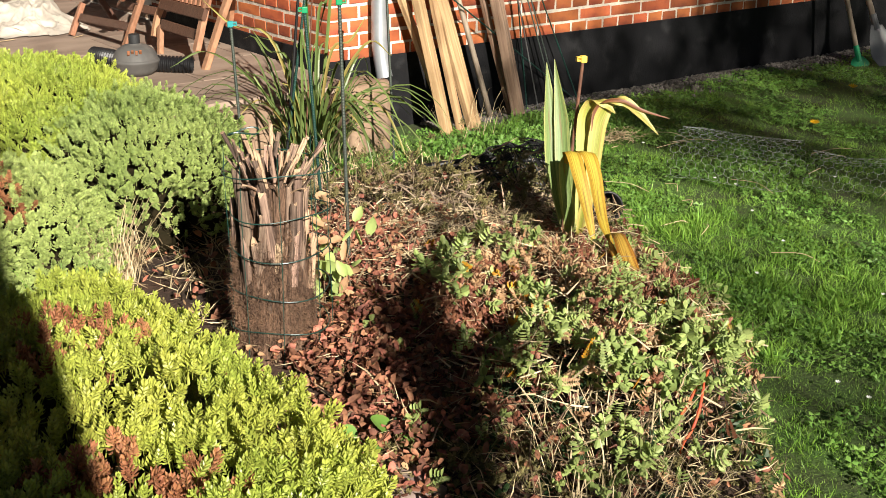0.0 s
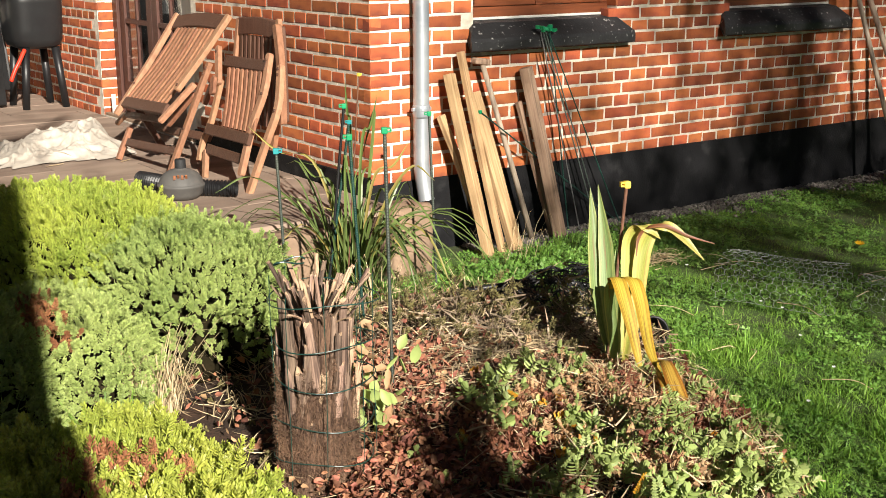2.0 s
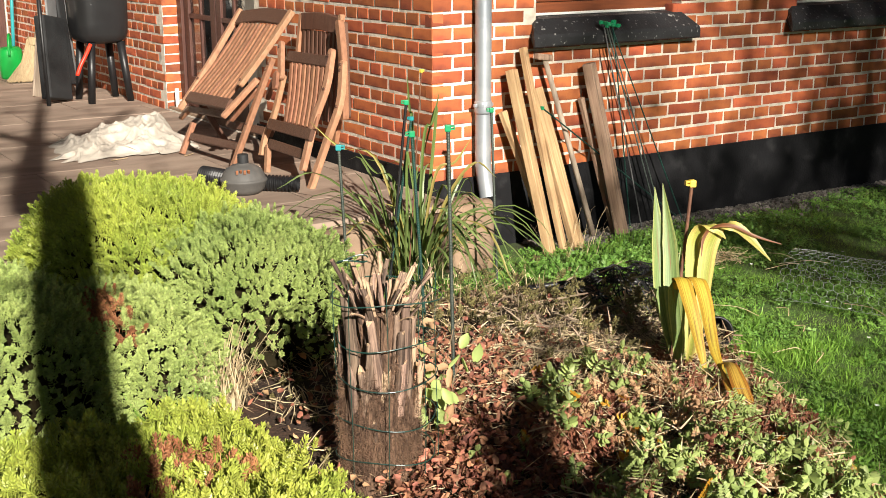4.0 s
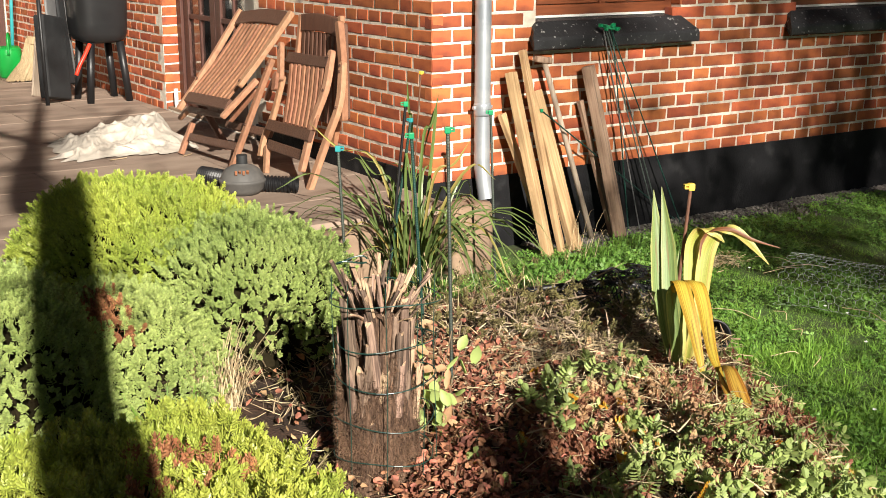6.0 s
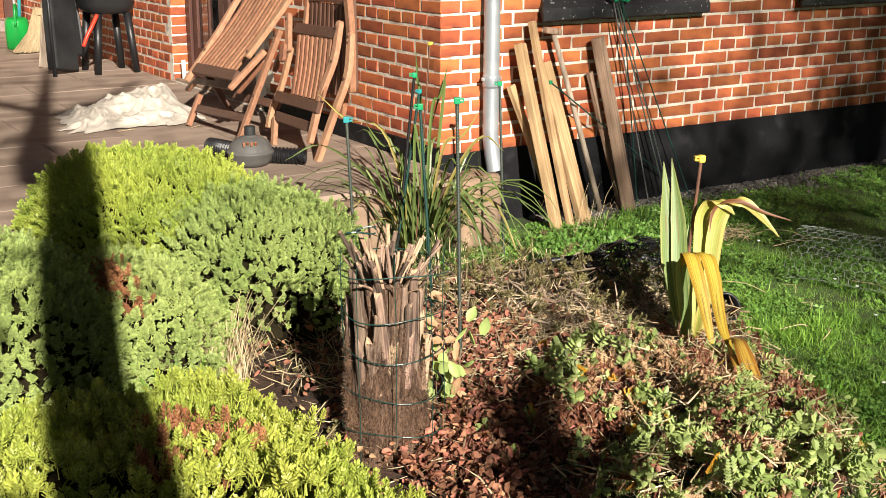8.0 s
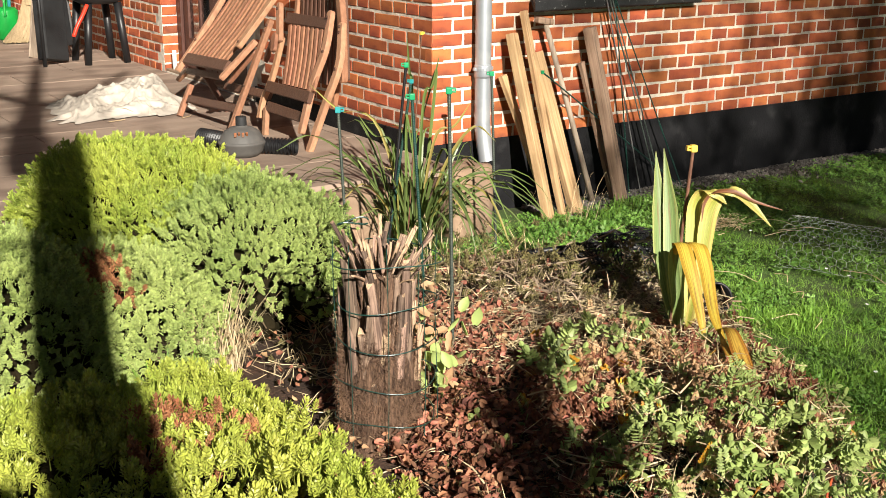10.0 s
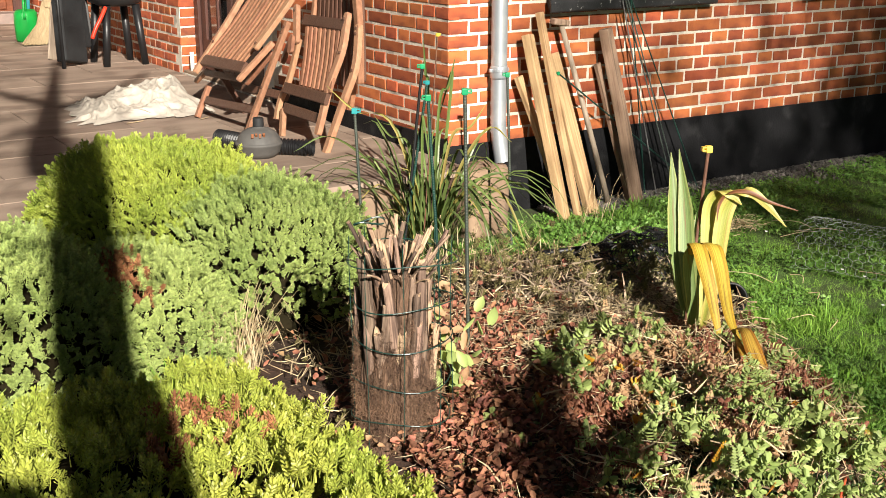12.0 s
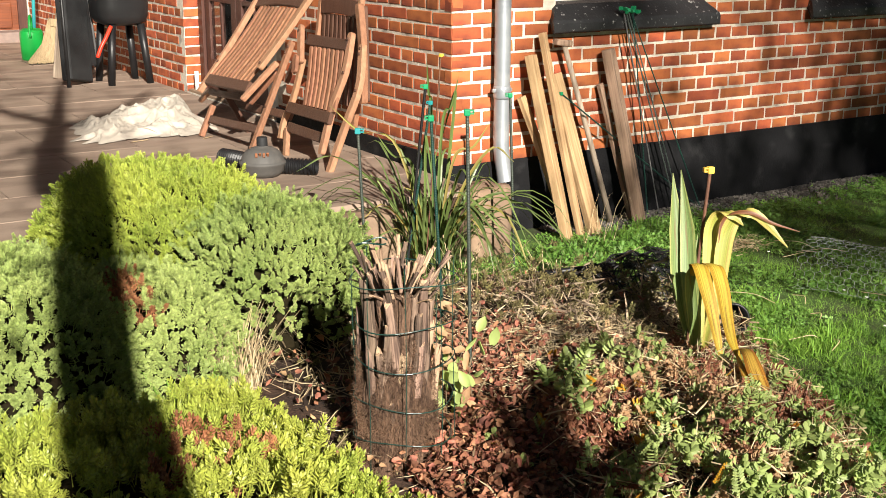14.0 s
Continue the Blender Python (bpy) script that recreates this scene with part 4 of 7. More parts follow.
H1 = [((-2.54, -2.91, 0.10), (0.580, 0.675, 0.428), 4.4), ((-2.76, -3.45, 0.10), (0.52, 0.46, 0.420), 4.0), ((-3.50, -2.95, 0.10), (0.56, 0.74, 0.415), 4.4)]
shrub("hedge", "low clipped lime-green hedge with rusty dead patches beside the path", H1, [], 2900, near_t, M_HEDGE_Y, 1.0,
      [(-2.325, -2.68, 0.5, 0.055), (-2.36, -2.81, 0.5, 0.06), (-2.235, -2.63, 0.5, 0.05), (-2.24, -2.74, 0.5, 0.06), (-2.19, -2.75, 0.49, 0.045), (-2.28, -2.80, 0.5, 0.06), (-2.08, -2.98, 0.48, 0.05),
       (-2.49, -3.28, 0.5, 0.08), (-2.42, -3.31, 0.5, 0.07), (-2.33, -3.36, 0.5, 0.06)], relief=0.018, gaps=-0.6)
HA = [((-1.57, -0.44, 0.12), (0.47, 0.68, 0.465), 2.6)]
HB = [((-1.40, -0.93, 0.10), (0.40, 0.48, 0.435), 2.7), ((-2.40, -1.30, 0.08), (0.42, 0.55, 0.475), 2.7), ((-1.95, -1.25, 0.06), (0.31, 0.39, 0.395), 2.4)]
shrub("shrub", "rounded yellow-green shrub growing against the terrace edge", HA, HB, 9000, fine_t, M_HEDGE_F, 0.92, [(-1.30, -0.05, 0.52, 0.06), (-1.6, 0.1, 0.55, 0.04)], lean=0.38, relief=0.024, per_head=1, head_r=0.004, gaps=-0.95, apart=0.0165, sink=0.040)
shrub("shrub", "grey-green evergreen shrub with bare brown stems near the ground", HB, HA, 9000, club_t, M_HEDGE_G, 0.88, [(-1.99, -1.24, 0.43, 0.07), (-2.03, -1.35, 0.42, 0.08), (-1.98, -1.38, 0.41, 0.07), (-2.02, -1.47, 0.40, 0.06)], 0.36, 0.12,
      [(-1.50, -1.38, 0.12, 0.15), (-1.32, -1.40, 0.10, 0.14), (-1.70, -1.42, 0.2, 0.08)], 0.13, 1, 0.004, 0.026, -1.00, 0.0182, 0.038)


def tuft(name, label, centre, n, height, spreadr, material, category="grass", arch=0.6, width=0.004, seed=1):
    """A clump of thin dry or green blades."""
    r = np.random.default_rng(seed)
    b = Build()
    for _ in range(n):
        a, rr = r.uniform(0, 2 * math.pi), spreadr * math.sqrt(r.random()) * 0.5
        x, y = centre[0] + rr * math.cos(a), centre[1] + rr * math.sin(a)
        h = height * r.uniform(0.5, 1.1)
        out = arch * h * r.uniform(0.3, 1.2)
        a2 = a + r.uniform(-0.7, 0.7)
        z0 = bz(x, y) - 0.01
        a2 += r.uniform(-1.5, 1.5) * (r.random() < 0.4)
        p = [Vector((x, y, z0)), Vector((x + out * 0.3 * math.cos(a2), y + out * 0.3 * math.sin(a2), z0 + h * 0.6)),
             Vector((x + out * 0.7 * math.cos(a2), y + out * 0.7 * math.sin(a2), z0 + h * 0.9)), Vector((x + out * math.cos(a2), y + out * math.sin(a2), z0 + h * (0.95 - 0.5 * r.random())))]
        s = Vector((-math.sin(a2), math.cos(a2), 0))
        w = width * r.uniform(0.6, 1.3)
        k = len(b.v)
        vs = []
        for q, f in zip(p, (1, 1, 0.7, 0.1)):
            vs += [q - s * w * f / 2, q + s * w * f / 2]
        b.add(vs, [(0, 1, 3, 2), (2, 3, 5, 4), (4, 5, 7, 6)])
    return solo(name, b, material, label, category, kind="stuff")


tuft("dry_grass", "clump of bleached dry grass in front of the shrubs", (-1.70, -1.44), 80, 0.29, 0.15, M_STRAW, arch=0.7, width=0.0040, seed=3)
tuft("dry_grass", "flattened tangle of bleached straw below the shrubs", (-1.72, -1.46), 200, 0.18, 0.13, M_STRAW, arch=0.62, width=0.0042, seed=13)
tuft("dry_grass", "clump of bleached dry grass beside the trunk", (-1.30, -1.50), 90, 0.10, 0.45, M_STRAW, arch=1.6, seed=4)
tuft("grass_tuft", "green grass tuft beside the dry clump", (-1.95, -1.70), 60, 0.20, 0.16, M_GRASS, arch=0.5, seed=5)
tuft("dry_grass", "pale arching dry grass at the edge of the bed", (-1.33, -3.24), 120, 0.2, 0.4, M_STRAW, arch=1.0, width=0.003, seed=6)


# ---- cut-back trunk in its wire cage ----
TX, TY = -1.555, -2.185
TZ = bz(TX, TY) - 0.03


def trunk():
    t = thing("tree_stump", (TX, TY, TZ), "fibrous brown palm-like stump with cut-back stalks", "stump")
    b = Build()
    n, rows = 48, 30
    vs, fs = [], []
    for j in range(rows + 1):
        z = TZ + 0.50 * j / rows
        for i in range(n):
            a = 2 * math.pi * i / n
            p = Vector((math.cos(a) * 3, math.sin(a) * 3, z * 6))
            r = 0.096 - 0.032 * smooth01(0.25, 0.36, z - TZ) + 0.014 * noise.noise(p * 1.6) + 0.011 * noise.noise(Vector((p.x * 4, p.y * 4, p.z * 0.8))) + 0.006 * smooth01(0.12, 0.0, z - TZ)
            vs.append((TX + r * math.cos(a), TY + r * math.sin(a), z))
    for j in range(rows):
        for i in range(n):
            fs.append((j * n + i, j * n + (i + 1) % n, (j + 1) * n + (i + 1) % n, (j + 1) * n + i))
    fs.append(tuple(rows * n + i for i in range(n)))
    b.add(vs, fs)
    part("fibre_body", b, M_FIBRE, t, smooth=True)
    # stalk stubs: a few shapes, shared
    r = random.Random(11)

    def stalk_shape(L, w, th, bow, ragged, n=9, rows2=7):
        """A dry leaf base: grooved outside, hollow inside, torn off at the top."""
        v, f = [], []
        for j in range(rows2 + 1):
            s = j / rows2
            wob = 0.0025 * math.sin(4 * s + bow * 90)
            for i in range(n):
                a = 2 * math.pi * i / n
                k = (1.12 - 0.30 * s) * (1 + 0.16 * math.sin(3 * a + bow * 50 + 1.5 * s)) * (1 + 0.06 * r.uniform(-1, 1))
                x, y = w / 2 * k * math.cos(a), th * k * math.sin(a)
                y += 0.25 * th * (x / (w / 2)) ** 2
                z = L * s + (ragged * r.uniform(-1, 1) if j == rows2 else 0)
                v.append((x + wob, y + bow * s * s, z))
        for j in range(rows2):
            for i in range(n):
                a, c = j * n + i, j * n + (i + 1) % n
                f.append((a, c, c + n, a + n))
        f.append(tuple(rows2 * n + i for i in range(n)))
        return v, f

    def stalk_mesh(shape, material, n=9):
        """A stalk whose broken end shows paler wood."""
        me = to_mesh("stalk", *shape, material, True)
        me.materials.append(M_CUT)
        k = len(me.polygons)
        me.polygons[k - 1].material_index = 1
        me.polygons[k - 1].use_smooth = False
        return me

    me_stalk = [stalk_mesh(stalk_shape(r.uniform(0.18, 0.24), r.uniform(0.022, 0.031), r.uniform(0.008, 0.012), r.uniform(-0.004, 0.014), 0.010), M_STALK) for _ in range(10)]
    me_torn = [stalk_mesh(stalk_shape(r.uniform(0.10, 0.15), r.uniform(0.022, 0.032), r.uniform(0.006, 0.009), r.uniform(0, 0.008), 0.020), M_STALK if k % 5 else M_CUT) for k in range(8)]
    me_thin = [stalk_mesh(stalk_shape(r.uniform(0.17, 0.25), r.uniform(0.013, 0.022), r.uniform(0.005, 0.008), r.uniform(-0.055, 0.020), 0.005), M_STALK if k % 2 else M_CUT) for k in range(12)]

    def stub(a, rad, z, out, me, scale=1.0, twist=0.0):
        base = Vector((TX + rad * math.cos(a), TY + rad * math.sin(a), z))
        m = Matrix.Translation(base) @ pose(0, 0, 0, 0, 0, math.degrees(a) + 90) @ pose(0, 0, 0, out, twist, r.uniform(-15, 15)) @ Matrix.Scale(scale, 4)
        placed("stalk", me, m, t)

    for z, cnt, rad, out, kind, lo, hi in ((0.10, 5, 0.092, 4, me_torn, 0.30, 0.45), (0.165, 10, 0.090, 4, me_torn, 0.50, 0.80), (0.245, 14, 0.089, 3, me_torn, 0.85, 1.15),
                                           (0.295, 14, 0.087, 1, me_stalk, 0.82, 1.05), (0.34, 9, 0.064, 2, me_stalk, 0.80, 1.0)):
        for i in range(cnt):
            a = 2 * math.pi * (i + r.uniform(0.1, 0.9)) / cnt
            stub(a, rad + r.uniform(-0.012, 0.008), TZ + z + r.uniform(-0.04, 0.035), out + r.uniform(-3, 5), kind[r.randrange(len(kind))], r.uniform(lo, hi), r.uniform(-6, 6))
    for i in range(48):
        a = 2 * math.pi * (i + r.uniform(0, 1)) / 48
        rad = r.uniform(0.010, 0.056)
        stub(a, rad, TZ + 0.455 + r.uniform(-0.03, 0.02), min(44, 2 + rad * 560 + r.uniform(-10, 12)), me_thin[r.randrange(12)], r.uniform(0.58, 0.86), r.uniform(-18, 18))
    for i in range(12):
        stub(r.uniform(0, 2 * math.pi), 0.055, TZ + 0.49 + r.uniform(-0.02, 0.02), r.uniform(44, 60), me_thin[r.randrange(12)], r.uniform(0.32, 0.50), r.uniform(-20, 20))
    # hairs of loose fibre
    m_n = 22000
    ang = rng.uniform(0, 2 * np.pi, m_n)
    zz = TZ + 0.01 + (0.27 + 0.06 * np.sin(3 * ang + 1) + 0.05 * np.sin(7 * ang)) * rng.random(m_n) ** 1.5 * 1.15
    rr = 0.093 + rng.uniform(-0.004, 0.013, m_n)
    pl = np.stack([TX + rr * np.cos(ang), TY + rr * np.sin(ang), zz], 1)
    dr = np.stack([np.cos(ang) * 0.35, np.sin(ang) * 0.35, rng.uniform(-0.6, 1.0, m_n)], 1) + rng.normal(0, 0.35, (m_n, 3))
    hair = ([(0.0006, 0, 0), (-0.0006, 0, 0), (0.0045, 0.002, 0.010), (0.0055, 0.003, 0.010), (0.001, -0.003, 0.024)], [(0, 1, 2), (0, 2, 3), (2, 4, 3)])
    part("fibre_hairs", spread_mesh("fibre_hairs", [hair], pl, dr, rng.uniform(0.4, 1.1, m_n), M_HAIR), None, t, kind="stuff")


trunk()


def cage():
    c = thing("wire_cage", (TX + 0.015, TY - 0.005, TZ), "green plastic-coated wire mesh wrapped round the stump", "wire mesh")
    cx2, cy2, r0 = TX + 0.018, TY - 0.008, 0.132
    rr = random.Random(4)
    for k, z in enumerate((0.115, 0.215, 0.325, 0.430, 0.545)):
        pts = []
        for i in range(37):
            a = 2 * math.pi * i / 36
            rad = r0 + 0.006 * math.sin(3 * a + k) + (0.012 if k == 4 else 0) - 0.012 * math.exp(-((a - 4.2) / 0.7) ** 2)
            pts.append((cx2 + rad * math.cos(a), cy2 + rad * math.sin(a), TZ + z + 0.006 * math.sin(2 * a + 1.3 * k)))
        part("wire", Build().tube(pts, 0.0016, 6, False), M_WIREGREEN, c)
    for i in range(8):
        a = 2 * math.pi * (i + 0.35) / 8
        rad = r0
        pts = [(cx2 + (rad + 0.004 * math.sin(z * 9 + i)) * math.cos(a + 0.03 * math.sin(5 * z)), cy2 + (rad + 0.004 * math.sin(z * 9 + i)) * math.sin(a + 0.03 * math.sin(5 * z)), TZ + z) for z in np.linspace(0.0, 0.60, 9)]
        part("wire", Build().tube(pts, 0.0011, 5), M_WIREGREEN, c)
    pts = [(cx2 + 0.045 * math.cos(a) - 0.06, cy2 + 0.06 + 0.02 * math.sin(a), TZ + 0.63 + 0.006 * math.sin(2 * a)) for a in np.linspace(0, 5.6, 20)]
    part("wire", Build().tube(pts, 0.0022, 6), M_WIREGREEN, c)


cage()


# ---- stakes with plastic clips ----
def ribbed(b, p, q, r0=0.0055, pitch=0.009):
    p, q = Vector(p), Vector(q)
    n = int((q - p).length / pitch) * 2
    b.tube([p.lerp(q, i / n) for i in range(n + 1)], [r0 + (0.0006 if i % 2 else 0) for i in range(n + 1)], 8)
    return b


def clip(b, at, size, turn):
    """A clip: a hollow collar with a lug at its side."""
    m = Matrix.Translation(at) @ pose(0, 0, 0, 0, 0, turn)
    s = size
    b.box((-0.45 * s, -0.42 * s, -0.5 * s), (0.42 * s, 0.42 * s, 0.42 * s), 0.12 * s, m)
    b.box((0.40 * s, -0.32 * s, -0.30 * s), (0.95 * s, 0.32 * s, -0.08 * s), 0.06 * s, m)
    b.box((0.40 * s, -0.32 * s, 0.12 * s), (0.95 * s, 0.32 * s, 0.34 * s), 0.06 * s, m)
    b.box((0.78 * s, -0.32 * s, -0.10 * s), (0.97 * s, 0.32 * s, 0.14 * s), 0.05 * s, m)
    return b


def stake(foot, top, shaft, cap_mat, label, cap=0.022, turn=0.0, radius=0.0055, rib=True):
    e = thing("garden_stake", foot, label, "garden stake")
    b = Build()
    if rib:
        ribbed(b, foot, top, radius)
    else:
        b.tube([foot, top], radius, 8)
    sh = part("shaft", b, shaft, e)
    if cap_mat is not None:
        part("clip", clip(Build(), Vector(top), cap, turn), cap_mat, sh)
    return e


def down(x, y):
    return bz(x, y) - 0.05


stake((-0.938, -0.893, down(-0.938, -0.893)), (-0.966, -0.877, 0.727), M_REBAR, M_CAPTEAL, "ribbed steel garden stake with a faded teal clip", 0.024, -35)
stake((-0.795, -1.206, down(-0.795, -1.2)), (-0.836, -1.182, 0.806), M_GREENSTAKE, M_CAPGREEN, "ribbed green garden stake with a green clip", 0.024, 150)
stake((-1.068, -1.805, down(-1.07, -1.8)), (-1.083, -1.795, 0.928), M_REBAR, M_CAPGREEN, "tall ribbed garden stake with a green clip", 0.022, -30)
stake((-0.060, -0.617, down(-0.06, -0.617)), (-0.085, -0.599, 0.762), M_REBAR, M_CAPGREEN, "ribbed garden stake with a green clip near the downpipe", 0.022, 150)
stake((-0.590, -0.572, down(-0.59, -0.57)), (-0.516, -0.616, 0.830), M_BLACKPL, M_CAPGREEN, "leaning dark garden stake with a green clip", 0.022, 150, 0.006, False)
stake((-0.596, -0.568, down(-0.6, -0.568)), (-0.499, -0.627, 0.764), M_GREENSTAKE, M_CAPTEAL, "leaning green garden stake with a small teal clip", 0.018, 120)
stake((-0.520, -0.612, down(-0.52, -0.612)), (-0.463, -0.648, 0.955), M_RUSTSTAKE, M_CAPYELLOW, "thin rusty stake with a small yellow clip", 0.015, 20, 0.003, False)
stake((-0.380, -2.030, -0.06), (-0.183, -1.906, 0.677), M_RUSTSTAKE, M_CAPYELLOW, "rusty iron stake with a pale yellow clip", 0.026, 160, 0.0058, False)


# ---- striped flax with drooping blades ----
def curve(pts, n=24):
    """A smooth line through the points."""
    p = [Vector(a) for a in pts]
    p = [p[0] * 2 - p[1]] + p + [p[-1] * 2 - p[-2]]
    out = []
    seg = len(p) - 3
    for k in range(n + 1):
        t = seg * k / n
        i = min(int(t), seg - 1)
        u = t - i
        a, b, c, d = p[i:i + 4]
        out.append(0.5 * ((2 * b) + (c - a) * u + (2 * a - 5 * b + 4 * c - d) * u * u + (3 * b - a - 3 * c + d) * u ** 3))
    return out


ACROSS = Vector((0.73, -0.68, 0))      # across the line of sight from the path


def blade(parent, pts, widths, material, side=ACROSS, fold=0.12, label="", name="blade"):
    c = curve(pts)
    n = len(c)
    w = np.interp(np.linspace(0, 1, n), np.linspace(0, 1, len(widths)), widths)
    return part(name, Build().strip(c, w, side, fold), material, parent, label, smooth=True)


def flax():
    f = thing("flax_plant", (-0.30, -2.03, 0.05), "variegated flax with upright and drooping yellow blades", "flax plant")
    up, yel = M_PHOR_UP, M_PHOR_YEL
    blade(f, [(-0.305, -2.023, 0.050), (-0.314, -1.973, 0.194), (-0.314, -1.924, 0.339), (-0.299, -1.885, 0.484), (-0.283, -1.834, 0.664)], [0.026, 0.050, 0.061, 0.053, 0.002], up, (0.9, -0.4, 0), 0.16, "grey-green blade with cream edges")
    blade(f, [(-0.305, -2.033, 0.050), (-0.308, -1.993, 0.199), (-0.297, -1.952, 0.344), (-0.280, -1.914, 0.488), (-0.269, -1.857, 0.678)], [0.026, 0.048, 0.056, 0.049, 0.002], up, (0.66, -0.75, 0), 0.18, "grey-green blade with cream edges")
    blade(f, [(-0.295, -2.029, 0.050), (-0.273, -1.975, 0.267), (-0.260, -1.946, 0.376), (-0.241, -1.927, 0.470)], [0.02, 0.03, 0.026, 0.002], up, ACROSS, 0.2)
    blade(f, [(-0.302, -2.035, 0.050), (-0.256, -2.008, 0.273), (-0.238, -1.988, 0.402), (-0.225, -1.978, 0.495), (-0.210, -1.995, 0.546), (-0.191, -2.031, 0.547), (-0.168, -2.057, 0.515)], [0.024, 0.044, 0.054, 0.058, 0.050, 0.032, 0.003], M_PHOR_CREAM, (0.80, -0.55, 0.12), 0.14, "arching cream blade")
    blade(f, [(-0.296, -2.039, 0.050), (-0.238, -2.031, 0.276), (-0.219, -2.023, 0.407), (-0.200, -2.020, 0.491), (-0.175, -2.042, 0.545), (-0.151, -2.077, 0.559), (-0.116, -2.111, 0.524), (-0.070, -2.166, 0.450)], [0.024, 0.042, 0.054, 0.056, 0.046, 0.034, 0.028, 0.002], M_PHOR_CREAM, (0.72, -0.45, 0.5), 0.14, "arching cream blade with a yellow tip")
    blade(f, [(-0.237, -2.019, 0.457), (-0.226, -2.014, 0.514), (-0.205, -2.032, 0.553), (-0.165, -2.080, 0.563), (-0.108, -2.128, 0.530), (-0.038, -2.181, 0.504)], [0.002, 0.011, 0.014, 0.013, 0.009, 0.002], M_PHOR_BROWN, (0.72, -0.45, 0.5), 0.10, "brown withered streak")
    blade(f, [(-0.345, -2.050, 0.060), (-0.390, -2.088, 0.218), (-0.390, -2.070, 0.309), (-0.390, -2.060, 0.373), (-0.393, -2.070, 0.411)], [0.022, 0.042, 0.046, 0.040, 0.020], up, (0.73, -0.68, 0.0), 0.22, "grey-green lower half of a bent blade")
    blade(f, [(-0.393, -2.067, 0.381), (-0.389, -2.071, 0.415), (-0.409, -2.116, 0.425), (-0.430, -2.168, 0.378), (-0.446, -2.221, 0.303), (-0.465, -2.271, 0.229), (-0.486, -2.318, 0.161)], [0.010, 0.040, 0.047, 0.045, 0.036, 0.024, 0.003], yel, (0.73, -0.68, 0.0), 0.10, "bent-over yellow blade")
    blade(f, [(-0.320, -2.055, 0.060), (-0.345, -2.106, 0.215), (-0.338, -2.091, 0.306), (-0.341, -2.074, 0.387)], [0.016, 0.028, 0.032, 0.024], M_PHOR_CREAM, (0.73, -0.68, 0.0), 0.22, "cream lower half of a bent blade")
    blade(f, [(-0.352, -2.064, 0.396), (-0.348, -2.084, 0.416), (-0.360, -2.137, 0.419), (-0.380, -2.191, 0.367), (-0.409, -2.244, 0.303), (-0.442, -2.304, 0.244), (-0.472, -2.373, 0.204)], [0.012, 0.038, 0.046, 0.044, 0.038, 0.030, 0.014], yel, (0.73, -0.68, -0.05), 0.10, "bent-over yellow blade")
    blade(f, [(-0.455, -2.329, 0.219), (-0.474, -2.383, 0.243), (-0.505, -2.435, 0.251), (-0.531, -2.490, 0.221), (-0.549, -2.539, 0.188), (-0.570, -2.584, 0.163)], [0.006, 0.022, 0.038, 0.050, 0.042, 0.004], M_PHOR_AMBER, (0.85, -0.35, 0.2), 0.18, "amber dying blade")
    blade(f, [(-0.465, -2.349, 0.216), (-0.528, -2.432, 0.216), (-0.560, -2.494, 0.193), (-0.573, -2.527, 0.181)], [0.006, 0.018, 0.022, 0.003], M_PHOR_AMBER, (0.85, -0.25, 0.3), 0.2, "amber dying blade")
    blade(f, [(-0.459, -2.381, 0.207), (-0.510, -2.399, 0.201), (-0.554, -2.412, 0.193), (-0.586, -2.419, 0.184)], [0.005, 0.012, 0.014, 0.003], M_PHOR_AMBER, (0.5, -0.25, 0.8), 0.2, "amber dying blade")


flax()


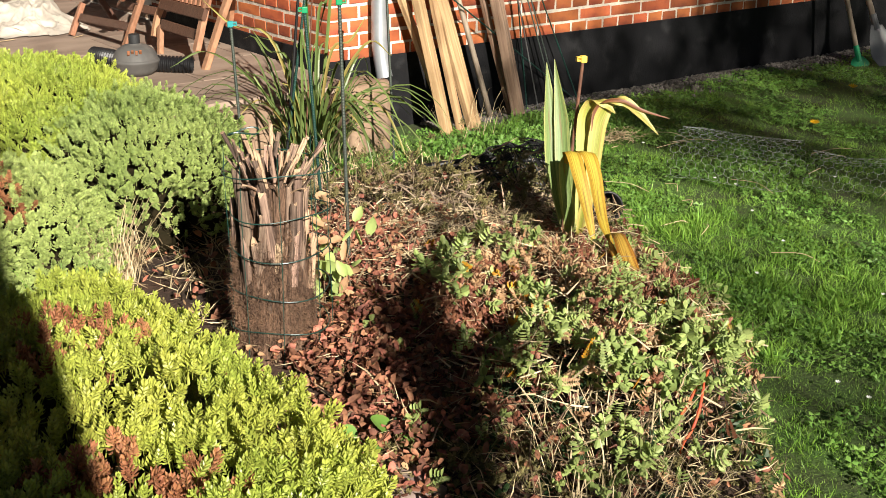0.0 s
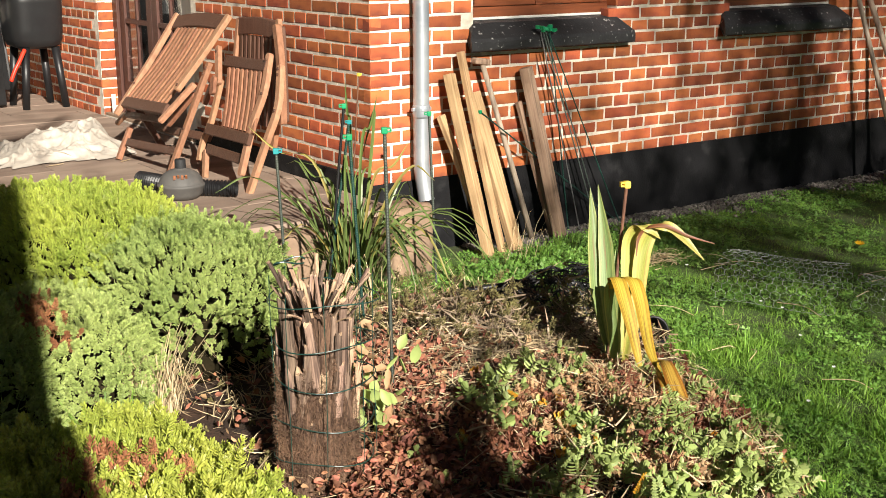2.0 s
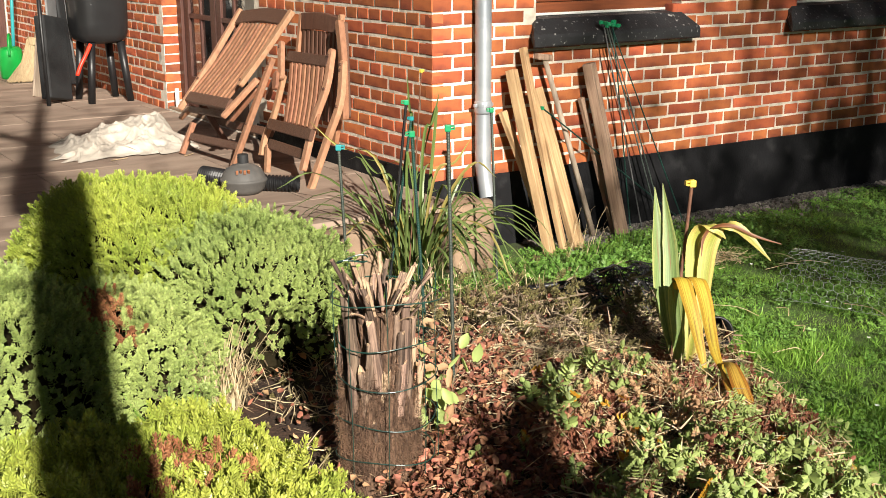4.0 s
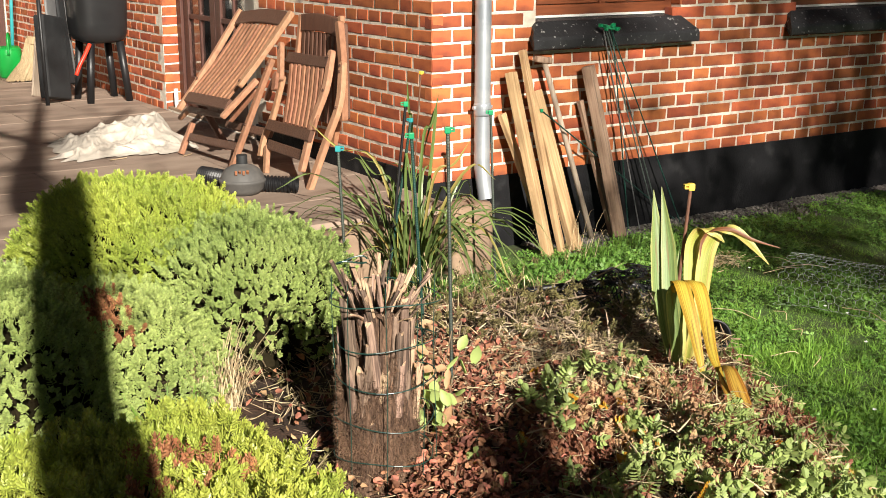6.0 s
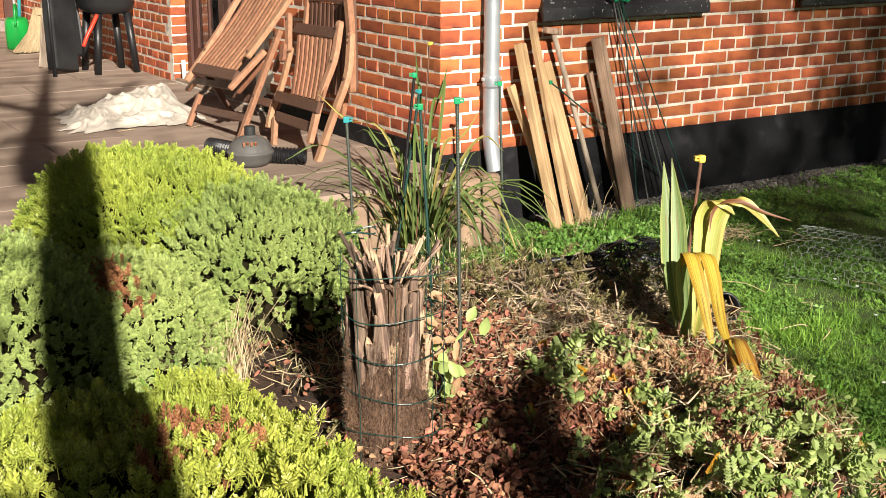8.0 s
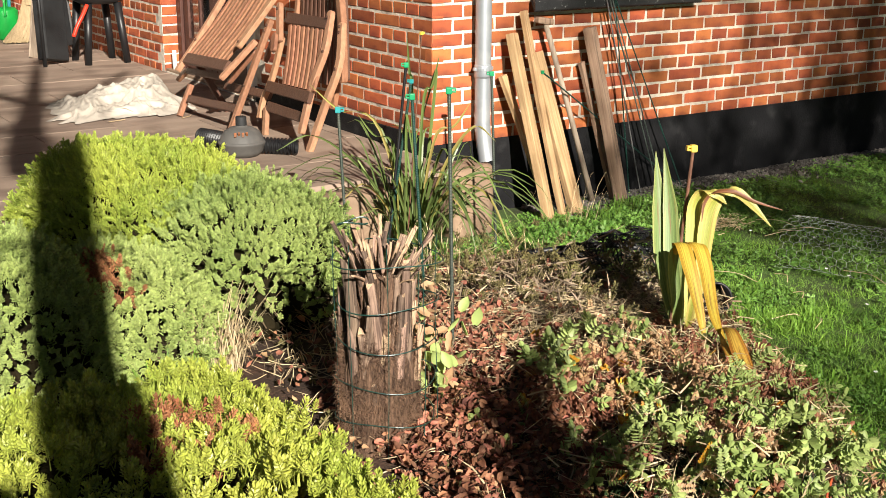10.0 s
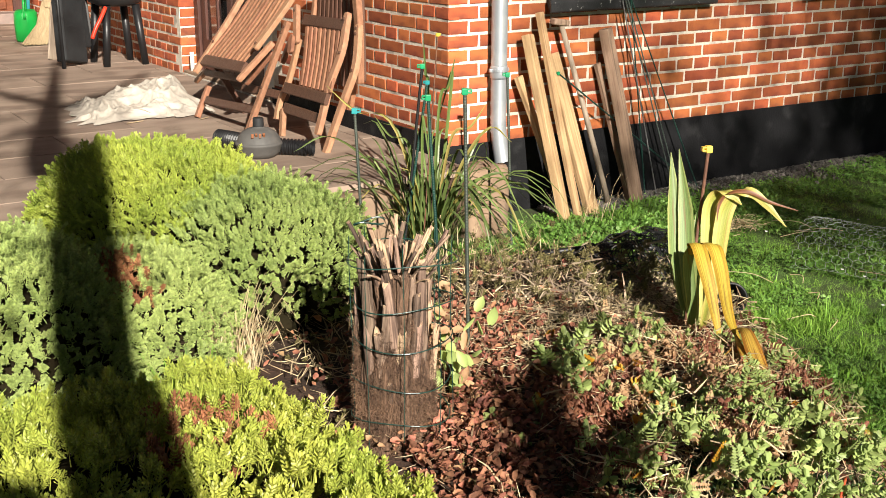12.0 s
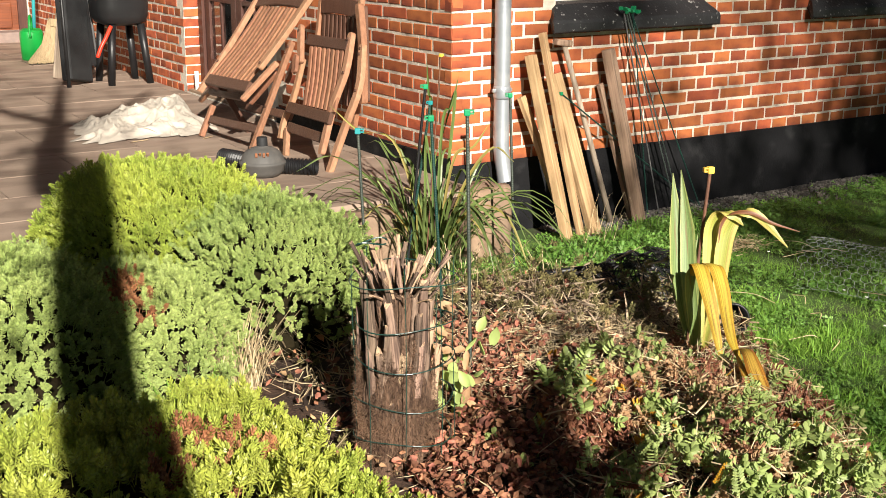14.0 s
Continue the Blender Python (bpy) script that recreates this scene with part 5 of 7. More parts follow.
# ---- sedge clump by the terrace corner ----
def sedge():
    s = thing("sedge_clump", (-0.42, -0.52, gz(-0.42, -0.52)), "arching green sedge clump with a few yellowed blades", "ornamental grass")
    r = random.Random(8)
    shapes = []
    for k in range(12):
        L, out = r.uniform(0.42, 0.80), r.uniform(0.05, 0.48)
        pts = [Vector((0, 0, 0)), Vector((out * 0.12, 0, L * 0.45)), Vector((out * 0.45, 0, L * 0.80)), Vector((out * 0.85, 0, L * (0.95 - 0.5 * out)))]
        if k % 3 == 0:
            pts.append(Vector((out * 1.3, 0.02, L * (0.75 - 0.9 * out))))
        c = curve(pts, 10)
        w = np.interp(np.linspace(0, 1, 11), [0, 0.4, 0.8, 1], [0.009, 0.0125, 0.010, 0.001])
        shapes.append((c, w))
    mg = [Build().strip(c, w, (0, 1, 0), 0.25).mesh("blade", M_SEDGE) for c, w in shapes]
    md = [Build().strip(c, w, (0, 1, 0), 0.25).mesh("blade", M_SEDGEDRY) for c, w in shapes]
    for i in range(95):
        a, rr = r.uniform(0, 360), 0.09 * math.sqrt(r.random())
        x, y = -0.43 + rr * math.cos(radians(a)) * 1.3, -0.54 + rr * math.sin(radians(a))
        me = (md if r.random() < 0.12 else mg)[r.randrange(12)]
        placed("blade", me, pose(x, y, gz(x, y) - 0.01, r.uniform(-16, 16), r.uniform(-10, 16), a + r.uniform(-25, 25)) @ Matrix.Scale(r.uniform(0.6, 1.15), 4), s)
    # long single blades reaching out
    for top, mat2 in (((-0.81, -0.34, 0.74), M_SEDGEDRY), ((-0.95, -0.30, 0.47), M_SEDGE), ((-0.02, -0.83, 0.31), M_SEDGE), ((-0.05, -0.82, 0.24), M_SEDGE), ((-0.24, -0.67, 0.66), M_SEDGEDRY),
                      ((-0.36, -0.62, 0.86), M_SEDGE), ((-0.5, -0.6, 0.93), M_SEDGE), ((-0.15, -0.73, 0.5), M_SEDGEDRY), ((-0.65, -0.45, 0.62), M_SEDGE), ((-0.30, -1.1, 0.08), M_SEDGEDRY), ((-0.42, -1.0, 0.1), M_SEDGE)):
        p0, p3 = Vector((-0.43, -0.54, 0.02)), Vector(top)
        p1 = p0.lerp(p3, 0.35)
        p1.z = p0.z + max(0.3, (p3.z - p0.z) * 0.75)
        p2 = p0.lerp(p3, 0.72)
        p2.z = max(p3.z + 0.06, p1.z * 1.05) if p3.z < 0.6 else p0.z + (p3.z - p0.z) * 0.85
        c = curve([p0, p1, p2, p3], 16)
        w = np.interp(np.linspace(0, 1, 17), [0, 0.4, 0.8, 1], [0.010, 0.013, 0.009, 0.001])
        part("blade", Build().strip(c, w, ACROSS, 0.2), mat2, s)


sedge()


# ---- low plants, litter and twigs of the bed ----
def bed_points(n, keep, seed):
    r = np.random.default_rng(seed)
    out = []
    while len(out) < n:
        x, y = r.uniform(-2.3, 0.25), r.uniform(-3.75, -0.65)
        if in_poly(x, y) and r.random() < keep(x, y):
            out.append((x, y))
    return np.array(out)


def near_to(x, y, spots):
    return max(math.exp(-(((x - sx) / rx) ** 2 + ((y - sy) / ry) ** 2)) for sx, sy, rx, ry in spots)


LITTER = [(-1.40, -2.45, 0.30, 0.42), (-0.92, -1.58, 0.20, 0.18), (-1.1, -1.85, 0.24, 0.3), (-1.15, -2.35, 0.35, 0.35), (-1.6, -2.7, 0.25, 0.25)]
SHRUBBY = [(-1.02, -3.02, 0.36, 0.36), (-0.98, -2.62, 0.26, 0.22), (-0.70, -2.45, 0.26, 0.26), (-0.80, -2.85, 0.22, 0.26)]


def mound(x, y):
    """How high the low shrub stands over the soil."""
    h = 0.20 * math.exp(-(((x + 1.03) / 0.33) ** 2 + ((y + 3.02) / 0.36) ** 2) ** 3)
    h = max(h, 0.15 * math.exp(-(((x + 0.78) / 0.26) ** 2 + ((y + 2.78) / 0.32) ** 2) ** 3))
    h = max(h, 0.10 * math.exp(-(((x + 0.72) / 0.36) ** 2 + ((y + 2.42) / 0.28) ** 2) ** 1.5))
    h = max(h, 0.015 * math.exp(-(((x + 0.35) / 0.3) ** 2 + ((y + 2.25) / 0.3) ** 2) ** 1.5))
    h *= 1 - 0.85 * math.exp(-((x + 1.10) / 0.11) ** 2 - ((y + 3.28) / 0.10) ** 2)
    h *= 1 - 0.75 * math.exp(-((x + 0.50) / 0.13) ** 2 - ((y + 2.48) / 0.11) ** 2)
    return h * (0.85 + 0.50 * noise.noise(Vector((x * 8, y * 8, 6.0))) + 0.3 * noise.noise(Vector((x * 19, y * 19, 2.0))))


def bare(x, y):
    """Where the soil lies almost free of leaves."""
    return 1 - 0.80 * near_to(x, y, [(-1.08, -2.12, 0.10, 0.16), (-1.16, -2.36, 0.12, 0.16), (-1.28, -2.62, 0.13, 0.18), (-0.72, -2.02, 0.22, 0.12)])


def litter_shape(seed, size=0.030):
    """A curled oval leaf, cupped or rolled up."""
    r = np.random.default_rng(seed)
    v, n = [], 7
    curl, narrow = r.uniform(0.1, 1.2), r.uniform(0.42, 0.85)
    for ring in (1.0, 0.55):
        for i in range(n):
            a = 2 * math.pi * i / n
            rad = size * 0.56 * ring * r.uniform(0.55, 1.18)
            x, y = rad * math.cos(a), narrow * rad * math.sin(a)
            v.append((x, y, curl * y * y / (size * 0.5) + 0.25 * x * math.sin(seed) + r.uniform(0, 0.0045)))
    v.append((0, 0, 0))
    return v, [(i, (i + 1) % n, n + (i + 1) % n, n + i) for i in range(n)] + [(n + i, n + (i + 1) % n, 2 * n) for i in range(n)]


LIT = [litter_shape(s) for s in range(8)]


def litter(name, label, n, keep, material, seed, zup=0.012, size=1.0, tilt=0.5):
    p = bed_points(n, keep, seed)
    r = np.random.default_rng(seed + 1)
    pl = np.array([(x, y, bz(x, y) + 0.012 + zup * r.random()) for x, y in p])
    d = np.array([[0, 0, 1.0]] * n) + r.normal(0, tilt, (n, 3))
    me = spread_mesh(name, LIT, pl, d, size * r.uniform(0.6, 1.4, n), material)
    me.polygons.foreach_set("use_smooth", [True] * len(me.polygons))
    ob = new(name, me)
    return tagged(ob, label, "leaf litter", kind="stuff")


litter("leaf_litter", "russet fallen leaves lying on the soil", 6000, lambda x, y: bare(x, y) * (0.04 + 0.96 * near_to(x, y, LITTER)) * (0.12 if x < -1.62 and y > -2.6 else 1.0), M_LITTER, 1, 0.060, 0.80, 0.9)
litter("leaf_litter", "pale tan fallen leaves lying on the soil", 900, lambda x, y: 0.06 + 0.9 * near_to(x, y, LITTER), M_PALELITTER, 2, 0.045, 0.7)


def twigs(name, label, n, keep, material, seed, length=0.09, zup=0.03, hmap=None, up=0.25, w=0.0012):
    p = bed_points(n, keep, seed)
    r = np.random.default_rng(seed + 1)
    pl = np.array([(x, y, bz(x, y) + 0.01 + (zup + (hmap(x, y) if hmap else 0)) * r.random()) for x, y in p])
    d = r.normal(0, 1, (n, 3))
    d[:, 2] = np.abs(d[:, 2]) * up
    shapes = []
    for k in range(4):
        L = length
        b = 0.09 * L * r.uniform(-1, 1)
        shapes.append(([(w, 0, -L / 2), (-w, 0.6 * w, -L / 2), (-w, -0.6 * w, -L / 2), (b + w, 0, 0), (b - w, 0.6 * w, 0), (b - w, -0.6 * w, 0), (0, b * 0.4, L / 2)],
                       [(0, 1, 4, 3), (1, 2, 5, 4), (2, 0, 3, 5), (3, 4, 6), (4, 5, 6), (5, 3, 6)]))
    ob = new(name, spread_mesh(name, shapes, pl, d, r.uniform(0.4, 1.5, n), material))
    return tagged(ob, label, "twigs", kind="stuff")


twigs("straw", "long bleached stems lying over the fallen leaves", 260, lambda x, y: near_to(x, y, [(-0.92, -1.75, 0.32, 0.28), (-0.7, -2.0, 0.35, 0.2)]), M_STRAW, 61, 0.17, 0.055, up=0.10, w=0.0019)
twigs("straw", "pale straw and broken stems tangled over the dark soil", 1300, lambda x, y: near_to(x, y, [(-0.55, -1.85, 0.28, 0.17), (-0.62, -1.62, 0.2, 0.12), (-0.35, -1.75, 0.2, 0.2)]), M_STRAW, 63, 0.085, 0.05, up=0.35, w=0.0016)
twigs("dry_twigs", "brown broken stems tangled over the dark soil", 700, lambda x, y: near_to(x, y, [(-0.55, -1.85, 0.3, 0.2), (-0.7, -2.05, 0.3, 0.2), (-0.62, -1.62, 0.2, 0.12)]), M_TWIG, 65, 0.10, 0.05, up=0.35, w=0.0018)
BACK = [(-0.35, -1.40, 0.36, 0.36), (-0.1, -1.6, 0.25, 0.3), (-0.6, -1.22, 0.35, 0.17)]
twigs("dry_twigs", "tangle of thin brown twigs at the back of the bed", 550, lambda x, y: 0.04 + 0.96 * near_to(x, y, BACK), M_TWIG, 5, 0.085, 0.06, up=0.7, w=0.0022)
twigs("straw", "bleached straw scattered between the low plants", 3000, lambda x, y: 0.16 + 0.8 * near_to(x, y, [(-0.75, -1.75, 0.45, 0.25), (-0.7, -2.5, 0.4, 0.45), (-0.3, -1.9, 0.3, 0.3)]), M_STRAW, 6, 0.09, 0.05, mound)
twigs("straw", "bleached broken straw over the mossy back of the bed", 520, lambda x, y: 0.02 + 0.98 * near_to(x, y, BACK), M_STRAW, 8, 0.075, 0.07, up=0.7, w=0.0017)
twigs("straw", "short bleached straw caught in the low shrub", 1350, lambda x, y: near_to(x, y, SHRUBBY + [(-0.6, -2.35, 0.3, 0.3)]), M_STRAW, 18, 0.065, 0.075, mound, 0.6, 0.0015)
twigs("dry_twigs", "brown stems among the low shrub", 700, lambda x, y: near_to(x, y, SHRUBBY), M_TWIG, 7, 0.12, 0.03, mound, 1.2, 0.0016)

moss_t = [sprig(0.030, 4, 4, 0.0150, 0.0060, 66, s + 60, 0.3) for s in range(4)]


def carpet(name, label, n, keep, material, seed, templates, lift=0.012, size=1.0, hmap=None, lean=0.35, depth=0.35, category="ground cover"):
    p = bed_points(n, keep, seed)
    r = np.random.default_rng(seed + 1)
    if hmap is mound:
        clear = np.exp(-((p[:, 0] + 1.09) / 0.10) ** 2 - ((p[:, 1] + 3.28) / 0.09) ** 2) + np.exp(-((p[:, 0] + 0.50) / 0.12) ** 2 - ((p[:, 1] + 2.48) / 0.10) ** 2)
        p = p[r.random(len(p)) > 0.95 * clear]
        n = len(p)
    h = np.array([hmap(x, y) if hmap else 0.0 for x, y in p])
    pl = np.array([(x, y, bz(x, y) + lift) for x, y in p])
    pl[:, 2] += h * (1 - depth * r.random(n) ** 1.5)
    d = np.array([[-0.25, -0.80, 0.85]] * n) + r.normal(0, lean, (n, 3))
    ob = new(name, spread_mesh(name, templates, pl, d, size * r.uniform(0.65, 1.3, n), material))
    return tagged(ob, label, category, kind="stuff")


def clumps(x, y):
    """Low woody cushions at the back of the bed, with holes between them."""
    n = noise.noise(Vector((x * 11, y * 11, 1))) + 0.5 * noise.noise(Vector((x * 25, y * 25, 4)))
    return max(0.0, 0.02 + 0.36 * n) * near_to(x, y, BACK)


carpet("moss", "dull olive moss and creeping sprigs", 1250, lambda x, y: 0.04 + 0.95 * near_to(x, y, [(-1.5, -2.95, 0.2, 0.2), (-0.85, -3.35, 0.3, 0.2), (-1.3, -2.75, 0.1, 0.1)]) + (0.9 if clumps(x, y) > 0.012 else 0.0) * near_to(x, y, BACK), M_MOSS, 9, moss_t, 0.02, hmap=clumps)
twigs("dry_twigs", "pale bare twigs arching out of the woody cushions", 620, lambda x, y: near_to(x, y, [(-0.45, -1.45, 0.30, 0.25), (-0.15, -1.50, 0.25, 0.25)]), M_PALETWIG, 71, 0.085, 0.05, clumps, 0.8, 0.0024)
rose_t = [sprig(0.038, 4, 3, 0.028, 0.0125, 74, s + 80, 0.35, True, True) for s in range(6)]
fern_t = []
for s in range(3):
    vv, ff = [], []
    for i in range(8):
        for sd in (-1, 1):
            lv, lf = leaf((0, 0, 0.008 * i), (sd * 0.9, 0.15, 0.35), (0, 0.3, 1.0), 0.024 * (1 - 0.07 * i), 0.0105, 0.1, 0.60)
            n0 = len(vv)
            vv += [tuple(a) for a in lv]
            ff += [tuple(k + n0 for k in t) for t in lf]
    fern_t.append((vv, ff))
def patchy(f, shift, level=-0.05, s=6.0):
    """Thins a planting out into patches."""
    return lambda x, y: f(x, y) * (1.0 if noise.noise(Vector((x * s, y * s, shift))) > level else 0.10)


carpet("low_shrub_leaves", "soft green oval leaves of a low spreading shrub", 400, patchy(lambda x, y: near_to(x, y, [(-1.02, -3.05, 0.34, 0.30), (-1.05, -2.62, 0.15, 0.17)]), 1.7), M_LEAFGREEN, 11, rose_t + fern_t[:1], 0.045, 0.88, mound, 0.55, 0.25, "low shrub")
carpet("low_shrub_leaves", "wine-red fading leaves of a low spreading shrub", 1900, patchy(lambda x, y: near_to(x, y, [(-0.85, -2.75, 0.3, 0.3), (-0.65, -2.45, 0.35, 0.45), (-0.95, -2.5, 0.3, 0.25)]), 3.4), M_LEAFRED, 12, fern_t[:2] + rose_t[:4], 0.03, 0.72, mound, 0.7, 0.5, "low shrub")
carpet("low_shrub_leaves", "green leaves scattered over the whole bed", 190, patchy(lambda x, y: near_to(x, y, [(-0.5, -2.4, 0.3, 0.4), (-0.85, -2.8, 0.3, 0.4)]), 5.1), M_LEAFGREEN, 13, rose_t + fern_t[:1], 0.045, 0.85, mound, 0.6, 0.3, "low shrub")
carpet("low_shrub_leaves", "amber dying leaves here and there in the bed", 42, lambda x, y: near_to(x, y, SHRUBBY + [(-0.85, -2.2, 0.3, 0.3)]), M_LEAFYEL, 14, fern_t + rose_t[:1], 0.05, 0.7, mound, 0.6, 0.1, "low shrub")
# lower leaves take the darker green that carries the shrub's inner shade
carpet("low_shrub_leaves", "dark leaves low in the shrub, shade painted into their green", 200, lambda x, y: near_to(x, y, SHRUBBY), M_LEAFSHADE, 15, rose_t[:3], 0.0, 1.0, lambda x, y: mound(x, y) * 0.6, 0.7, 0.8, "low shrub")
carpet("low_shrub_leaves", "dry pale tan leaves clinging to the low shrub", 850, patchy(lambda x, y: near_to(x, y, [(-0.85, -2.8, 0.3, 0.3), (-0.75, -2.5, 0.35, 0.35), (-0.9, -2.4, 0.2, 0.2)]), 6.8), M_PALELITTER, 16, fern_t + rose_t[:3], 0.04, 0.68, mound, 0.7, 0.3, "low shrub")


def seedling(x, y, material, label, n=3, size=1.0, seed=0):
    """A small plant of a few leafy shoots."""
    r = np.random.default_rng(seed)
    e = thing("seedling", (x, y, bz(x, y)), label, "plant", "small plants in the bed")
    for k in range(n):
        a = r.uniform(0, 2 * math.pi)
        tip = Vector((x + 0.03 * math.cos(a) * size, y + 0.03 * math.sin(a) * size, bz(x, y) + 0.05 + 0.035 * r.random()))
        st = part("stem", Build().tube([(x, y, bz(x, y) - 0.01), tip], [0.0015, 0.001], 5), M_TWIG, e)
        part("shoot", spread_mesh("shoot", [rose_t[k % 6]], np.array([tip]), np.array([[0.5 * math.cos(a) - 0.1, 0.5 * math.sin(a) - 0.25, 1.0]]), np.array([1.1 * size]), material), None, st, kind="stuff")


for k, (x, y) in enumerate(((-0.97, -2.18), (-0.93, -2.27), (-1.02, -2.33), (-0.70, -1.98), (-0.80, -1.96), (-0.93, -2.08), (-0.62, -2.12), (-0.55, -2.3), (-0.42, -2.42), (-0.75, -2.22))):
    seedling(x, y, M_LEAFGREEN, "young green plant with paired oval leaves", 4, 1.25, k)


def pale_leaves():
    e = thing("pale_vine", (-1.30, -2.05, bz(-1.30, -2.05)), "pale green new leaves climbing beside the stump", "plant")
    r = np.random.default_rng(2)
    for k in range(46):
        s0 = r.random()
        x, y, z = -1.36 + 0.16 * s0 + 0.05 * r.uniform(-1, 1), -2.08 + 0.05 * s0 + 0.07 * r.uniform(-1, 1), 0.07 + 0.28 * r.random()
        v, f = [], []
        L, w = r.uniform(0.040, 0.064), r.uniform(0.022, 0.036)
        for i in range(5):
            s = i / 4
            ww = w * math.sin(math.pi * min(0.97, s * 0.9 + 0.08)) ** 0.8
            v += [(-ww / 2, 0.004, L * s), (0, -0.003, L * s), (ww / 2, 0.004, L * s)]
        for i in range(4):
            f += [(i * 3, i * 3 + 1, i * 3 + 4, i * 3 + 3), (i * 3 + 1, i * 3 + 2, i * 3 + 5, i * 3 + 4)]
        me = to_mesh("leaf", v, f, M_PALEGREEN if k % 4 else M_PALELITTER, True)
        placed("leaf", me, pose(x, y, z, r.uniform(-50, 60), r.uniform(-40, 40), r.uniform(120, 260)), e)
    for k in range(4):
        part("stem", Build().tube([(-1.36 + 0.05 * k, -2.05, 0.03), (-1.35 + 0.04 * k, -2.04, 0.22), (-1.34 + 0.05 * k, -2.06, 0.4)], 0.0016, 5), M_TWIG, e)

    for k in range(16):
        me = to_mesh("leaf", *litter_shape(k + 30, 0.042), M_PALELITTER, True)
        placed("leaf", me, pose(-1.375 + 0.07 * r.random(), -2.11 + 0.10 * r.random(), 0.22 + 0.22 * r.random(), r.uniform(30, 90), r.uniform(-40, 40), r.uniform(100, 200)), e)


pale_leaves()


def cord():
    c = thing("red_stemmed_plant", (-1.13, -3.26, bz(-1.13, -3.26)), "bright red and orange bare stems arching over the bed", "plant")
    for pts in ([(-0.973, -3.195, 0.232), (-1.027, -3.230, 0.222), (-1.074, -3.262, 0.188), (-1.100, -3.267, 0.145), (-1.124, -3.263, 0.110), (-1.135, -3.262, 0.04)],
                [(-0.973, -3.195, 0.232), (-1.021, -3.209, 0.212), (-1.072, -3.223, 0.178), (-1.092, -3.222, 0.150), (-1.12, -3.22, 0.04)]):
        part("stem", Build().tube(curve(pts, 24), 0.0036, 6), M_CORD, c, smooth=True)


cord()
solo("field_stone", rough_stone("field_stone", (-1.83, -3.06, 0.0), (-1.63, -2.86, 0.085), 33, M_GREYSTONE, amount=0.03), None, "flat pinkish stone at the foot of the hedge", "stone")
solo("field_stone", rough_stone("field_stone", (-1.44, -2.69, 0.02), (-1.38, -2.64, 0.09), 35, M_STONE, amount=0.04), None, "small pale stone among fallen leaves", "stone")


def weed():
    e = thing("weed", (-1.63, -2.80, bz(-1.63, -2.8)), "young weed with round bright green leaves", "plant")
    for k, (dx, dy, dz, s, rx, ry) in enumerate(((0.0, 0.0, 0.07, 0.034, 35, 10), (-0.075, 0.03, 0.05, 0.028, 20, -30), (0.035, -0.05, 0.045, 0.024, 25, 25), (-0.03, -0.03, 0.04, 0.02, 20, -10))):
        v = [(s * math.cos(a), s * 0.85 * math.sin(a), 0.12 * s * math.cos(2 * a)) for a in np.linspace(0, 2 * math.pi, 13)[:-1]] + [(0, 0, -0.004)]
        me = to_mesh("leaf", v, [(i, (i + 1) % 12, 12) for i in range(12)], M_CLOVER, True)
        placed("leaf", me, pose(-1.63 + dx, -2.80 + dy, bz(-1.63, -2.8) + dz, rx, ry, 30), e)
        part("stem", Build().tube([(-1.63, -2.80, bz(-1.63, -2.8)), (-1.63 + dx, -2.80 + dy, bz(-1.63, -2.8) + dz)], 0.0015, 5), M_CLOVER, e)


weed()


# edging between bed and lawn, low stones half sunk in the ground
r = random.Random(17)
edging = thing("bed_edging", (-0.3, -0.9, 0.0), "low row of sunken beige edging stones behind the bed", "edging")
for k in range(9):
    t = k / 8
    x, y = -1.05 + 1.1 * t, -0.70 - 0.36 * t
    w = 0.125
    me = rough_stone("edging_stone", (-w / 2, -0.03, -0.06), (w / 2, 0.03, 0.075 + r.uniform(-0.02, 0.01)), 40 + k, M_STONE, amount=0.02)
    placed("edging_stone", me, pose(x, y, gz(x, y), 0, 0, -18 + r.uniform(-6, 6)), edging)


# ---- timber and tools leaning on the south wall ----
def plank_mesh(name, length, width, thick, material, seed, bevel=0.003):
    """Length along z, sawn a little uneven."""
    r = random.Random(seed)
    v, f = [], []
    n = 10
    for j in range(n + 1):
        s = j / n
        dx, dy = 0.004 * math.sin(3 * s + seed), 0.003 * math.sin(4 * s + 2 * seed)
        w, t, c = width / 2 + r.uniform(-0.0012, 0.0012), thick / 2, bevel
        zt = length * s + (r.uniform(-0.004, 0.004) if j in (0, n) else 0)
        v += [(x + dx, y + dy, zt) for x, y in ((-w + c, -t), (w - c, -t), (w, -t + c), (w, t - c), (w - c, t), (-w + c, t), (-w, t - c), (-w, -t + c))]
    for j in range(n):
        for i in range(8):
            a, b = j * 8 + i, j * 8 + (i + 1) % 8
            f.append((a, b, b + 8, a + 8))
    f += [tuple(range(8))[::-1], tuple(n * 8 + i for i in range(8))]
    return to_mesh(name, v, f, material)


def lean(a, b, turn=0.0):
    """Places a thing whose length is z from a to b, its broad side to the garden."""
    a, b = Vector(a), Vector(b)
    z = (b - a).normalized()
    x = Vector((1, 0, 0))
    x = (x - z * x.dot(z)).normalized()
    y = z.cross(x)
    m = Matrix(((x.x, y.x, z.x, a.x), (x.y, y.y, z.y, a.y), (x.z, y.z, z.z, a.z), (0, 0, 0, 1)))
    return m @ pose(0, 0, 0, 0, 0, turn)


def plank(foot, top, width, thick, material, label, seed, turn=0.0):
    a, b = Vector(foot), Vector(top)
    ob = new("plank", plank_mesh("plank", (b - a).length, width, thick, material, seed))
    ob.matrix_basis = lean(a, b, turn)
    return tagged(ob, label, "plank", "planks against the wall")


